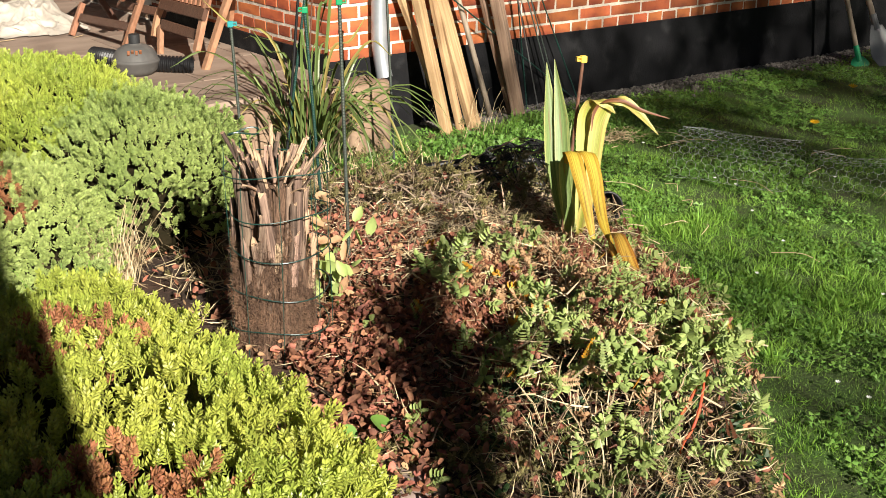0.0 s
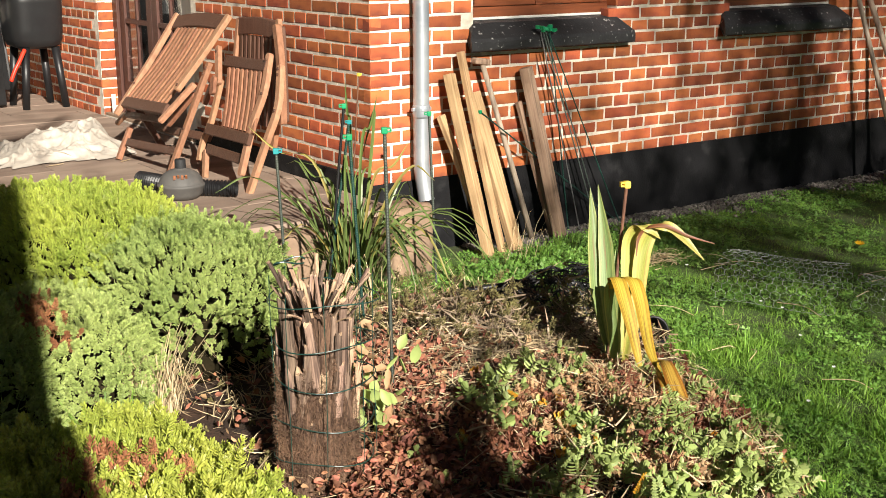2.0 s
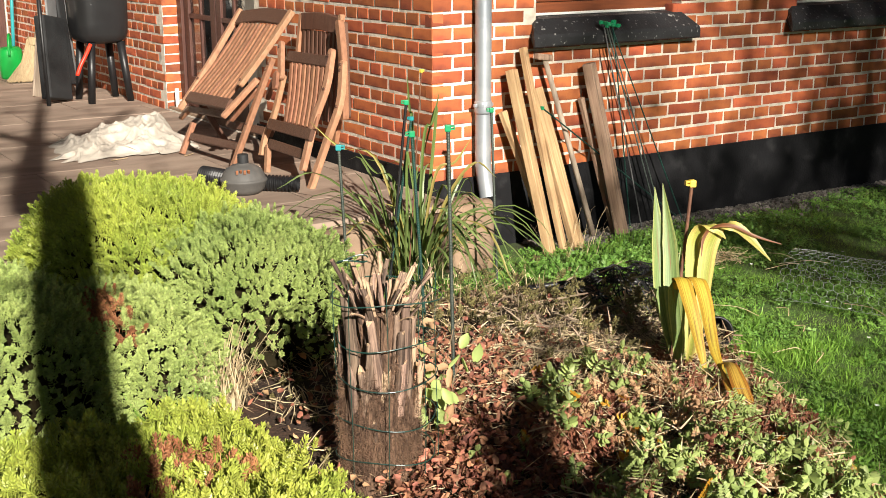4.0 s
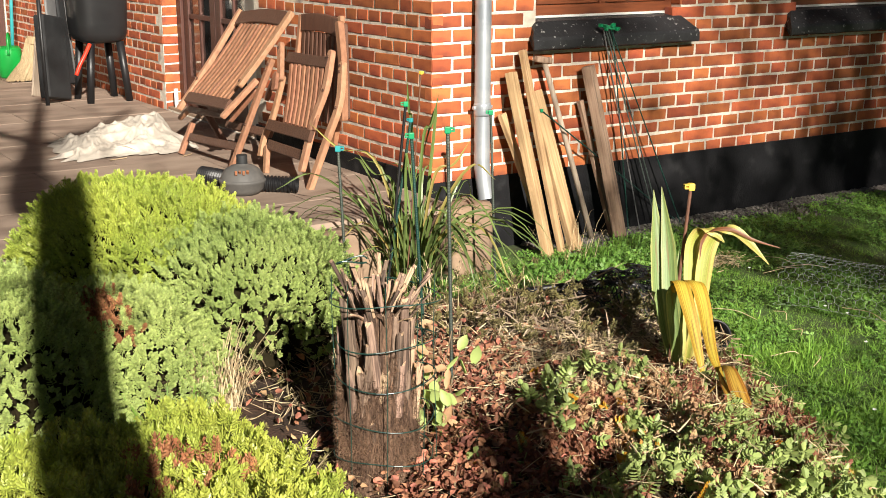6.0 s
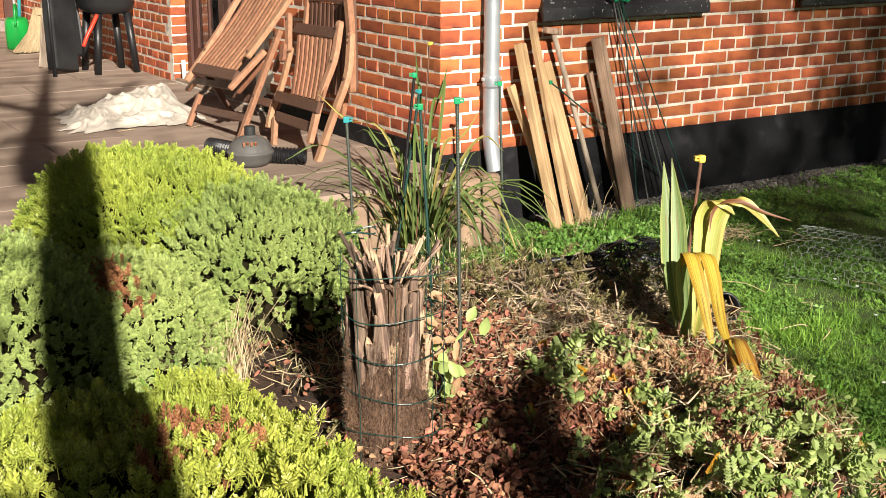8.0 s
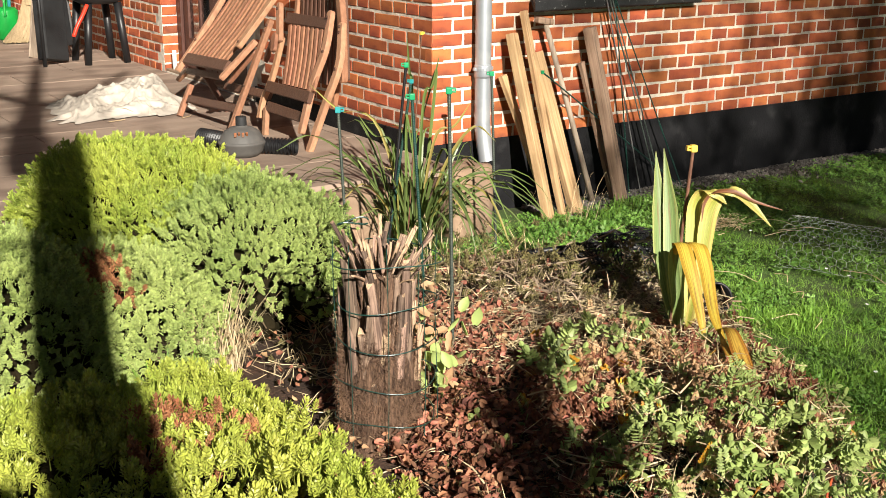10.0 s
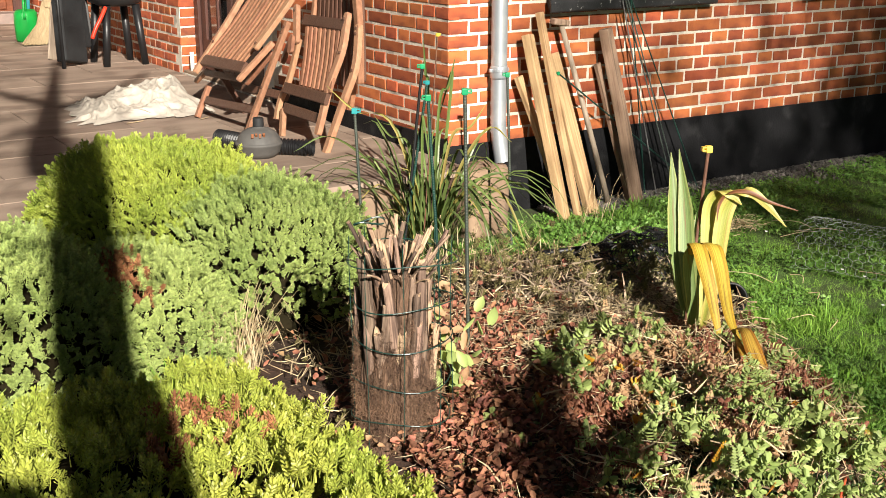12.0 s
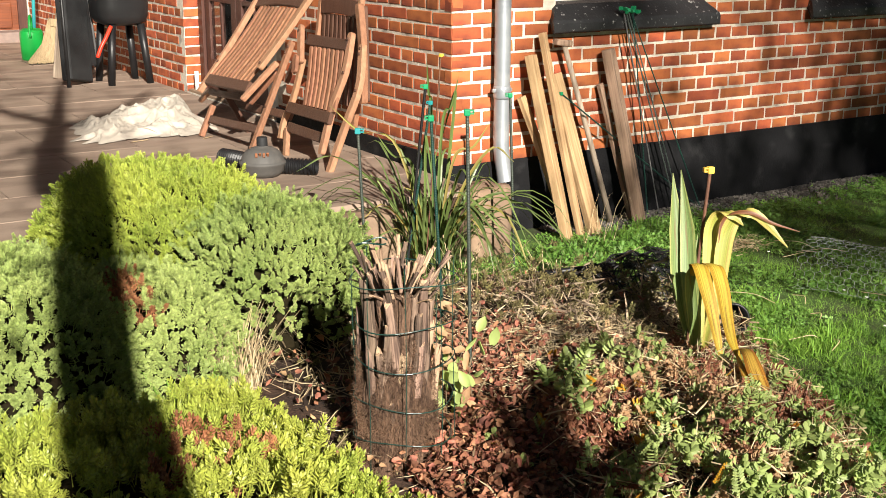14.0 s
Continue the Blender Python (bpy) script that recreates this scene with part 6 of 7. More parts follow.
plank((0.566, -0.200, -0.03), (0.372, -0.045, 0.651), 0.042, 0.030, M_TIMBER, "short pale sawn timber batten leaning on the wall", 1, 20)
plank((0.444, -0.345, -0.03), (0.408, -0.070, 0.852), 0.056, 0.042, M_TIMBER, "pale sawn timber post leaning on the wall", 2, 24)
plank((0.545, -0.330, -0.03), (0.481, -0.055, 0.950), 0.038, 0.028, M_TIMBER, "long pale timber batten leaning on the wall", 3, 18)
plank((0.662, -0.300, -0.03), (0.520, -0.100, 0.760), 0.080, 0.034, M_TIMBER, "broad pale timber post leaning on the wall", 4, 12)
plank((1.028, -0.195, -0.03), (0.884, -0.065, 0.855), 0.066, 0.050, M_OLDWOOD, "weathered brown timber post leaning on the wall", 5, 28)
plank((1.040, -0.120, -0.03), (0.866, -0.030, 0.678), 0.036, 0.024, M_OLDWOOD, "shorter weathered board behind a post", 6, 16)


def mallet():
    e = thing("mallet", (0.78, -0.25, 0.0), "old wooden mallet with a long grey handle leaning on the wall", "mallet")
    a, b = Vector((0.900, -0.120, -0.03)), Vector((0.600, -0.070, 0.900))
    part("handle", Build().tube([a, a.lerp(b, 0.5) + Vector((0.004, 0, 0)), b], [0.016, 0.014, 0.013], 12), M_HANDLE, e, smooth=True)
    part("head", Build().box((-0.048, -0.022, -0.018), (0.048, 0.022, 0.014), 0.009, pose(0.593, -0.072, 0.905, 0, 8, 0)), M_OLDWOOD, e, "grey weathered head")


mallet()


def rods():
    e = thing("plant_stakes", (1.15, -0.12, 0.0), "bundle of thin green stakes tied together against the sill", "garden stakes")
    knot = Vector((0.985, -0.088, 1.03))
    for k, (foot, mt) in enumerate((((1.245, -0.10, -0.03), M_GREYMETAL), ((1.36, -0.11, -0.03), M_RODGREY), ((1.40, -0.10, -0.03), M_RODGREY), ((1.54, -0.10, -0.03), M_WIREGREEN), ((1.20, -0.06, -0.03), M_WIREGREEN))):
        top = knot + Vector((0.014 * (k - 2), 0.0, 0.004 * k))
        part("rod", Build().tube([foot, Vector(foot).lerp(top, 0.5) + Vector((0.004, 0.004, 0)), top], 0.0036, 6), mt, e)
    b = Build()
    r = random.Random(2)
    for k in range(7):
        c = knot + Vector((-0.05 + 0.017 * k, -0.006 + r.uniform(-0.01, 0.006), 0.012 + r.uniform(-0.012, 0.016)))
        clip(b, c, 0.020, r.uniform(0, 360))
    part("ties", b, M_CAPGREEN, e, "green plastic clips")


rods()
e = stake((1.56, -0.03, -0.02), (0.53, -0.15, 0.67), M_GREENSTAKE, M_CAPGREEN, "thin green stake lying slanted behind the timber", 0.018, 90, 0.004, False)


def shovel(name, label, foot, top, blade_w, blade_h, material, collar, r0):
    e = thing(name, foot, label, name.replace("_", " "))
    a, b = Vector(foot), Vector(top)
    d = (b - a).normalized()
    s = a + d * blade_h
    part("handle", Build().tube([s - d * 0.02, s.lerp(b, 0.5), b], [r0, r0, r0], 10), M_HANDLE, e, smooth=True)
    side = Vector((0.9, -0.43, 0)).normalized()
    nrm = side.cross(d).normalized()
    v, f = [], []
    n, k = 8, 8
    for j in range(n + 1):
        t = j / n
        w = blade_w * (0.35 + 0.65 * math.sin(min(1.0, t * 1.25 + 0.05) * math.pi / 2)) * (1.0 if t < 0.75 else 1 - 1.6 * (t - 0.75))
        for i in range(k + 1):
            u = i / k - 0.5
            for th in (0.0, 0.003):
                v.append(s - d * blade_h * t + side * w * u + nrm * (0.05 * blade_w * 4 * u * u + th))
    row = 2 * (k + 1)
    for j in range(n):
        for i in range(k):
            for o in (0, 1):
                p = j * row + i * 2 + o
                f.append((p, p + 2, p + row + 2, p + row) if o == 0 else (p, p + row, p + row + 2, p + 2))
        f += [(j * row, j * row + row, j * row + row + 1, j * row + 1), (j * row + 2 * k, j * row + 2 * k + 1, j * row + row + 2 * k + 1, j * row + row + 2 * k)]
    part("blade", Build().add(v, f), material, e)
    part("collar", Build().tube([s - d * 0.03, s + d * 0.07], [r0 * 1.25, r0 * 1.2], 10), collar, e)


shovel("garden_rake", "green plastic scraper on a long pale handle leaning on the wall", (3.647, -0.430, -0.02), (3.522, -0.016, 1.30), 0.13, 0.07, M_CAPGREEN, M_CAPGREEN, 0.015)
shovel("spade", "worn steel spade with a grey wooden handle leaning on the wall", (3.770, -0.545, -0.02), (3.721, -0.018, 1.12), 0.19, 0.28, M_GREYMETAL, M_GREYMETAL, 0.018)


# ---- folded teak chairs on the terrace ----
def chair_bar(e, name, pts, width, thick, nrm, material, label="", round_ends=True):
    """A flat bar along pts with rounded ends and eased edges; its thickness lies along nrm."""
    pts = [Vector(q) for q in pts]
    c = curve(pts, 14) if len(pts) > 2 else [pts[0].lerp(pts[1], k / 6) for k in range(7)]
    d0, d1 = (c[0] - c[1]).normalized(), (c[-1] - c[-2]).normalized()
    st = [(q, 1.0) for q in c]
    if round_ends:
        cap = [(0.20, 0.97), (0.36, 0.85), (0.46, 0.65), (0.50, 0.30)]
        st = [(c[0] + d0 * width * k, f) for k, f in cap[::-1]] + st + [(c[-1] + d1 * width * k, f) for k, f in cap]
    nrm = Vector(nrm).normalized()
    v, f = [], []
    t2, ch = thick / 2, min(0.004, thick * 0.2)
    for k, (q, s) in enumerate(st):
        way = (st[min(k + 1, len(st) - 1)][0] - st[max(k - 1, 0)][0]).normalized()
        x = way.cross(nrm).normalized()
        y = x.cross(way).normalized()
        h = width / 2 * s
        hc = max(h - ch, h * 0.5)
        v += [q + x * a1 + y * b1 for a1, b1 in ((-hc, -t2), (hc, -t2), (h, -t2 + ch), (h, t2 - ch), (hc, t2), (-hc, t2), (-h, t2 - ch), (-h, -t2 + ch))]
    for k in range(len(st) - 1):
        for m in range(8):
            a1, b1 = k * 8 + m, k * 8 + (m + 1) % 8
            f.append((a1, b1, b1 + 8, a1 + 8))
    n = len(st) - 1
    f += [tuple(range(8))[::-1], tuple(n * 8 + m for m in range(8))]
    return part(name, Build().add(v, f), material, e, label)


def slats_between(e, tl, tr, bl, br, n, nrm, material, fill=0.60, bow=0.0):
    """Slats from the line tl-tr to the line bl-br, sagging by bow."""
    tl, tr, bl, br = (Vector(a) for a in (tl, tr, bl, br))
    nrm = Vector(nrm).normalized()
    for k in range(n):
        s = (k + 0.5) / n
        a, b = tl.lerp(tr, s), bl.lerp(br, s)
        chair_bar(e, "slat", [a, a.lerp(b, 0.5) - nrm * bow, b], fill * (tr - tl).length / n, 0.014, nrm, material, round_ends=False)


def bolt(e, at, nrm):
    nrm = Vector(nrm).normalized()
    part("bolt", Build().tube([Vector(at), Vector(at) + nrm * 0.006], 0.0075, 10), M_TEAKDARK, e, "dark bolt head")


def chair_flat():
    e = thing("folding_chair", (-0.45, 1.4, TERRACE), "folded slatted teak garden chair leaning back on another chair", "garden chair", "folded teak chairs")
    n1 = Vector((-0.49, 0, 0.355)).normalized()
    n2 = Vector((-0.55, 0, 0.27)).normalized()
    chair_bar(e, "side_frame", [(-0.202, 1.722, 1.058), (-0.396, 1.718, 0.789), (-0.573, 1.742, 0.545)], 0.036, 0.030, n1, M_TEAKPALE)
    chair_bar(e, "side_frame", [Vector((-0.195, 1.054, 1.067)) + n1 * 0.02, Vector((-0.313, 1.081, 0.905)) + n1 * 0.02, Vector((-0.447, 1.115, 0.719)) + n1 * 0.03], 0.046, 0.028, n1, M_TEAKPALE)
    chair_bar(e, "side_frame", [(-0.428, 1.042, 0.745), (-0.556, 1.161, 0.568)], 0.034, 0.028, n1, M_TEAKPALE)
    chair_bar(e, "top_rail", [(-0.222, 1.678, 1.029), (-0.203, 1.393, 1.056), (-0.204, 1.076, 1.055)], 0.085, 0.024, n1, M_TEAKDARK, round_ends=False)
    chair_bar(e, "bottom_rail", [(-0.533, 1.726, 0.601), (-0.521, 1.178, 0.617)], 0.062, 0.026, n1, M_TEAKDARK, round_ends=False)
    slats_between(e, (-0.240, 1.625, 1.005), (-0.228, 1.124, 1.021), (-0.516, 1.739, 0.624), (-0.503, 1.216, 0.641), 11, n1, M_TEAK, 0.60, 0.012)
    chair_bar(e, "seat_rail", [(-0.511, 1.908, 0.462), (-0.482, 1.833, 0.521)], 0.032, 0.024, n2, M_TEAK)
    chair_bar(e, "seat_rail", [(-0.485, 1.827, 0.515), (-0.475, 1.364, 0.534)], 0.036, 0.024, n2, M_TEAKDARK, round_ends=False)
    chair_bar(e, "leg", [(-0.515, 1.717, 0.453), (-0.566, 1.714, 0.349), (-0.598, 1.706, 0.284)], 0.036, 0.028, n2, M_TEAK, round_ends=False)
    chair_bar(e, "leg", [(-0.325, 1.060, 0.840), (-0.432, 1.045, 0.622), (-0.598, 1.004, 0.300)], 0.040, 0.028, n2, M_TEAK)
    chair_bar(e, "leg", [(-0.138, 1.396, 0.732), (-0.198, 1.398, 0.611)], 0.036, 0.026, n2, M_TEAK)
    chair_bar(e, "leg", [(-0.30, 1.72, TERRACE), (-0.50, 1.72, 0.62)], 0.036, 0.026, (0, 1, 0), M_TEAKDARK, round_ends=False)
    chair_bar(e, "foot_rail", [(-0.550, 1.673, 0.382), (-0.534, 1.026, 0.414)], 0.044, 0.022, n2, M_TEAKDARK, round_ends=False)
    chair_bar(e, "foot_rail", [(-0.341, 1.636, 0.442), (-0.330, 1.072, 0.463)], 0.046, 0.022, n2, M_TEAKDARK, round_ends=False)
    chair_bar(e, "brace", [(-0.400, 1.109, 0.687), (-0.476, 1.248, 0.533)], 0.036, 0.022, n2, M_TEAK)
    for q in ((-0.466, 1.710, 0.693), (-0.443, 1.117, 0.724)):
        bolt(e, Vector(q) + n1 * (0.015 if q[1] > 1.3 else 0.045), n1)
    for q in ((-0.332, 1.054, 0.826), (-0.346, 1.060, 0.797), (-0.480, 1.034, 0.524)):
        bolt(e, Vector(q) + n2 * 0.014, n2)


def chair_upright():
    e = thing("folding_chair", (-0.25, 0.75, TERRACE), "folded slatted teak garden chair standing against the brick wall", "garden chair", "folded teak chairs")
    n1 = Vector((-0.375, 0, 0.135)).normalized()
    n2 = Vector((-0.67, 0, 0.22)).normalized()
    n3 = Vector((-1.0, 0, 0.055)).normalized()
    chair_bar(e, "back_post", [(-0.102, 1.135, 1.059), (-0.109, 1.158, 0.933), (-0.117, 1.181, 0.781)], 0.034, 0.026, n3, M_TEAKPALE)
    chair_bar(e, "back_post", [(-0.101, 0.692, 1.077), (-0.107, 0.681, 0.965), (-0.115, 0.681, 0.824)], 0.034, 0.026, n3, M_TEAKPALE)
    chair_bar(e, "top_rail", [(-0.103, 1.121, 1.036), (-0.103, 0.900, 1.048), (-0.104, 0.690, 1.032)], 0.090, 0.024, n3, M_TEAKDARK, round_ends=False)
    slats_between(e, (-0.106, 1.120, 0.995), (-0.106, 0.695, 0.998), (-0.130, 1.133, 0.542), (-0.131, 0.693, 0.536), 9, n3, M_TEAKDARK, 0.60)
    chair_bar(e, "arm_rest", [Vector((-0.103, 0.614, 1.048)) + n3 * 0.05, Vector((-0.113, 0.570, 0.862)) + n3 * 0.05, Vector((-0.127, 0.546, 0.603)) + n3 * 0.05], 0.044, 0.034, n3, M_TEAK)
    # darker bar standing for the arm rest's dark left edge
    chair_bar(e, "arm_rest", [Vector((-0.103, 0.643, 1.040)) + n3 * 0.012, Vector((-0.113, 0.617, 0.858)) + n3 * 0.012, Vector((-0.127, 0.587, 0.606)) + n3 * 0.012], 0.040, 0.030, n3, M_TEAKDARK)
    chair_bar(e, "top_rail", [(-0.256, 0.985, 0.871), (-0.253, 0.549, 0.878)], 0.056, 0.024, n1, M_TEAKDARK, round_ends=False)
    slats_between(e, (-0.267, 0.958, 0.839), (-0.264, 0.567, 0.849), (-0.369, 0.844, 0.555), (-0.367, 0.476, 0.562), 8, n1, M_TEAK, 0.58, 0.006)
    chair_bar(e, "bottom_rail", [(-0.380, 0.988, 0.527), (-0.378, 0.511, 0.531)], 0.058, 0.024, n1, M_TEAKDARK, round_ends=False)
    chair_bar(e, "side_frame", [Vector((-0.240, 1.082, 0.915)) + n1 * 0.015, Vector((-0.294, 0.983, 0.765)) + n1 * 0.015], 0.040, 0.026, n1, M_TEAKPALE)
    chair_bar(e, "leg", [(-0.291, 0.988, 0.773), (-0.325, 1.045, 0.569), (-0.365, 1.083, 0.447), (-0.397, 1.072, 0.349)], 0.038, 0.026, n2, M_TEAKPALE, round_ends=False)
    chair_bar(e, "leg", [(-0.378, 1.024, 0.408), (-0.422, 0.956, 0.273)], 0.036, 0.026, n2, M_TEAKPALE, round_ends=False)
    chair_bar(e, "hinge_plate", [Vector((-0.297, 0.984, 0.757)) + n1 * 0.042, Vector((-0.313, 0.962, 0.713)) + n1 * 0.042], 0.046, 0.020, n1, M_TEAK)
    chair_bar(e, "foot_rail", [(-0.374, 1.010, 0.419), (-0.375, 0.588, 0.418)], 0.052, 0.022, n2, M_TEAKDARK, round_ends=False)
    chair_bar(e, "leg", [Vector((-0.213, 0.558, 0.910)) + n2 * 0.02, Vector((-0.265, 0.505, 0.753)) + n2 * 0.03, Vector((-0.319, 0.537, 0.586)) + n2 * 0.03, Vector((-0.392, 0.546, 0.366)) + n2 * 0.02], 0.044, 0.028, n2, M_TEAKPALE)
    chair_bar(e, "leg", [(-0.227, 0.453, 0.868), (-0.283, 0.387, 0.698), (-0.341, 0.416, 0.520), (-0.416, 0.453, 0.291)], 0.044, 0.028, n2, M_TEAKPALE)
    chair_bar(e, "leg", [(-0.126, 0.684, 0.624), (-0.136, 0.726, 0.444)], 0.036, 0.026, n3, M_TEAK)
    for q in ((-0.217, 0.545, 0.898), (-0.269, 0.498, 0.740), (-0.338, 0.542, 0.531)):
        bolt(e, Vector(q) + n2 * 0.044, n2)
    for q in ((-0.227, 0.453, 0.868), (-0.236, 0.444, 0.842), (-0.290, 0.387, 0.676)):
        bolt(e, Vector(q) + n2 * 0.014, n2)
    bolt(e, Vector((-0.244, 1.075, 0.904)) + n1 * 0.028, n1)
    bolt(e, Vector((-0.127, 0.546, 0.611)) + n3 * 0.067, n3)


chair_flat()
chair_upright()


# ---- grey inspection pot and black corrugated pipe ----
def pot():
    k0 = 0.9
    c = Vector((-0.735, 0.54, TERRACE))
    e = thing("drain_fitting", c, "dusty grey domed plastic drain fitting with a worn orange print", "drain fitting")
    part("bowl", Build().lathe([(0.0, 0.0), (0.085, 0.0), (0.112, 0.03), (0.122, 0.065), (0.126, 0.070), (0.126, 0.078), (0.118, 0.084)], c, 40, Matrix.Scale(k0, 3)), M_GREYPL, e, smooth=True)
    dome = part("dome", Build().lathe([(0.118, 0.083), (0.110, 0.108), (0.090, 0.134), (0.060, 0.152), (0.034, 0.158), (0.030, 0.163)], c, 40, Matrix.Scale(k0, 3)), M_GREYPL, e, smooth=True)
    part("neck", Build().lathe([(0.030, 0.158), (0.029, 0.206), (0.026, 0.210), (0.0, 0.210)], c, 24, Matrix.Scale(k0, 3)), M_GREYBLACK, e, smooth=True)
    b = Build()
    way = Vector((-0.42, -0.90, 0)).normalized()
    side = Vector((way.y, -way.x, 0)) * -1
    for k in range(4):
        o = c + way * 0.089 + side * (-0.027 + 0.018 * k) + Vector((0, 0, 0.115 + 0.004 * (k % 2)))
        b.box((-0.006, -0.004, -0.011), (0.006, 0.004, 0.011), 0.002, Matrix.Translation(o) @ pose(0, 0, 0, -38, 0, math.degrees(math.atan2(side.y, side.x)) + 180 * (k % 2)))
    part("print", b, M_ORANGE, dome, "worn orange print, unreadable")


pot()


def corrugated(name, pts, r0, label):
    c = curve(pts, int(sum((Vector(a) - Vector(b)).length for a, b in zip(pts, pts[1:])) / 0.0045))
    e = thing(name, pts[0], label, "drain pipe", "corrugated drain pipe")
    part("hose", Build().tube(c, [r0 - (0.0, 0.0, 0.007, 0.007)[i % 4] for i in range(len(c))], 24, False), M_BLACKPL, e, smooth=False)
    part("lining", Build().tube(c, r0 - 0.009, 20, False), M_BLACKPL, e)


corrugated("corrugated_pipe", [(-0.815, 0.85, TERRACE + 0.050), (-0.785, 0.77, TERRACE + 0.050), (-0.76, 0.66, TERRACE + 0.052)], 0.043, "short black corrugated drain pipe on the paving")
corrugated("corrugated_pipe", [(-0.65, 0.53, TERRACE + 0.044), (-0.58, 0.47, TERRACE + 0.041), (-0.51, 0.41, TERRACE + 0.041)], 0.040, "open end of a black corrugated drain pipe")


# ---- cloth heap ----
def cloth():
    v, f = [], []
    nx, ny2 = 130, 90
    for i in range(nx + 1):
        for j in range(ny2 + 1):
            u, w = i / nx, j / ny2
            ang = -0.32
            px, py = (u - 0.5) * 0.86, (w - 0.5) * 0.52
            x = -0.80 + px * math.cos(ang) * 0.95 + py * 0.25
            y = 2.14 + py * 1.35 + px * math.sin(ang) * 0.1
            edge2 = smooth01(0.0, 0.20, min(u, 1 - u, w, 1 - w)) ** 0.8
            wx = px + 0.07 * noise.noise(Vector((px * 4, py * 4, 8.0)))
            wy = py + 0.07 * noise.noise(Vector((px * 4, py * 4, 15.0)))
            fold = [max(0.0, 1 - 2.0 * abs(noise.noise(Vector((wx * q + 0.5 * wy * q, wy * q * 1.5 - 0.3 * wx * q, 3.0 + k))))) ** 1.3 for k, q in enumerate((3.6, 7.5, 15.0, 30.0))]
            heap = 0.085 * smooth01(-0.30, 0.10, px) * smooth01(-0.16, 0.06, py) * (1 - smooth01(0.30, 0.43, px)) * (1 - 0.5 * smooth01(0.14, 0.26, py))
            h = (0.012 + heap + 0.034 * fold[0] + 0.024 * fold[1]) * edge2 + (0.012 * fold[2] + 0.004 * fold[3]) * (0.15 + 0.85 * edge2)
            out = 0.14 * noise.noise(Vector((u * 7, w * 7, 20))) * (1 - edge2)
            v.append((x + out, y + out * 0.7, TERRACE + 0.006 + max(0.0, h)))
    for i in range(nx):
        for j in range(ny2):
            a = i * (ny2 + 1) + j
            f.append((a, a + ny2 + 1, a + ny2 + 2, a + 1))
    solo("cloth", Build().add(v, f), M_CLOTH, "crumpled off-white cloth lying on the terrace", "cloth", smooth=True)


cloth()


# ---- far end of the terrace ----
def watering_can():
    c = Vector((-0.44, 6.10, TERRACE))
    k0 = 0.9
    e = thing("watering_can", c, "bright green plastic watering can on the terrace", "watering can")
    part("body", Build().lathe([(0.0, 0.0), (0.095, 0.0), (0.105, 0.02), (0.112, 0.20), (0.108, 0.27), (0.085, 0.30), (0.078, 0.295), (0.0, 0.285)], c, 28, Matrix.Diagonal((k0, 0.8 * k0, k0)).to_3x3()), M_CAN, e, smooth=True)
    sx = Vector((0.35, 0.94, 0)).normalized() * k0
    up = Vector((0, 0, k0))
    p0 = c + sx * 0.09 + up * 0.05
    part("spout", Build().tube(curve([p0, p0 + sx * 0.05 + up * 0.12, p0 + sx * 0.085 + up * 0.24], 10), list(np.linspace(0.024, 0.014, 11)), 14), M_CAN, e, smooth=True)
    h = [c + sx * 0.04 + up * 0.29, c + sx * 0.045 + up * 0.38, c - sx * 0.01 + up * 0.42, c - sx * 0.075 + up * 0.38, c - sx * 0.098 + up * 0.22]
    part("handle", Build().tube(curve(h, 24), 0.012, 12), M_CAN, e, smooth=True)


watering_can()


def broom():
    e = thing("broom", (-0.33, 5.85, TERRACE), "worn straw broom standing against the wall", "broom")
    b = Build()
    r = random.Random(9)
    for k in range(560):
        a, s = r.uniform(0, 2 * math.pi), math.sqrt(r.random())
        top = Vector((-0.325 + 0.055 * s * math.cos(a), 5.75 + 0.03 * s * math.sin(a), TERRACE + 0.36))
        bot = Vector((-0.425 + 0.150 * s * math.cos(a), 5.74 + 0.07 * s * math.sin(a), TERRACE + 0.008 + 0.02 * r.random()))
        b.tube([bot, bot.lerp(top, 0.5) + Vector((0.035, 0, -0.02)), top], [0.0045, 0.005, 0.004], 4)
    part("bristles", b, M_BRISTLE, e)
    part("handle", Build().tube([(-0.325, 5.75, TERRACE + 0.30), (-0.06, 5.72, TERRACE + 1.45)], 0.013, 10), M_HANDLE, e, "pale wooden handle", True)
    part("binding", Build().tube([(-0.328, 5.75, TERRACE + 0.31), (-0.318, 5.75, TERRACE + 0.37)], 0.058, 14), M_BRISTLE, e)
    f = thing("tool_handle", (-0.30, 6.6, TERRACE), "teal-green tool handle leaning in the far corner", "tool")
    part("shaft", Build().tube([(-0.30, 6.6, TERRACE), (-0.10, 7.1, TERRACE + 1.6)], 0.016, 10), M_CAPTEAL, f, smooth=True)


broom()


def tub_stand():
    """Black tub on round legs."""
    c = Vector((-0.235, 4.25, TERRACE))
    e = thing("tub_stand", c, "black plastic tub on round black legs beside the wall", "tub")
    b = Build()
    n = 40
    prof = [(0.02, 0.425), (0.60, 0.43), (0.90, 0.455), (1.0, 0.50), (1.03, 0.58), (1.06, 0.76), (1.08, 0.80), (1.05, 0.81), (0.99, 0.78), (0.96, 0.60)]
    vs = []
    for s, h in prof:
        for k in range(n):
            a = 2 * math.pi * k / n
            q = (abs(math.cos(a)) ** 4 + abs(math.sin(a)) ** 4) ** -0.25
            vs.append((c.x + 0.185 * s * q * math.cos(a), c.y + 0.20 * s * q * math.sin(a), c.z + h))
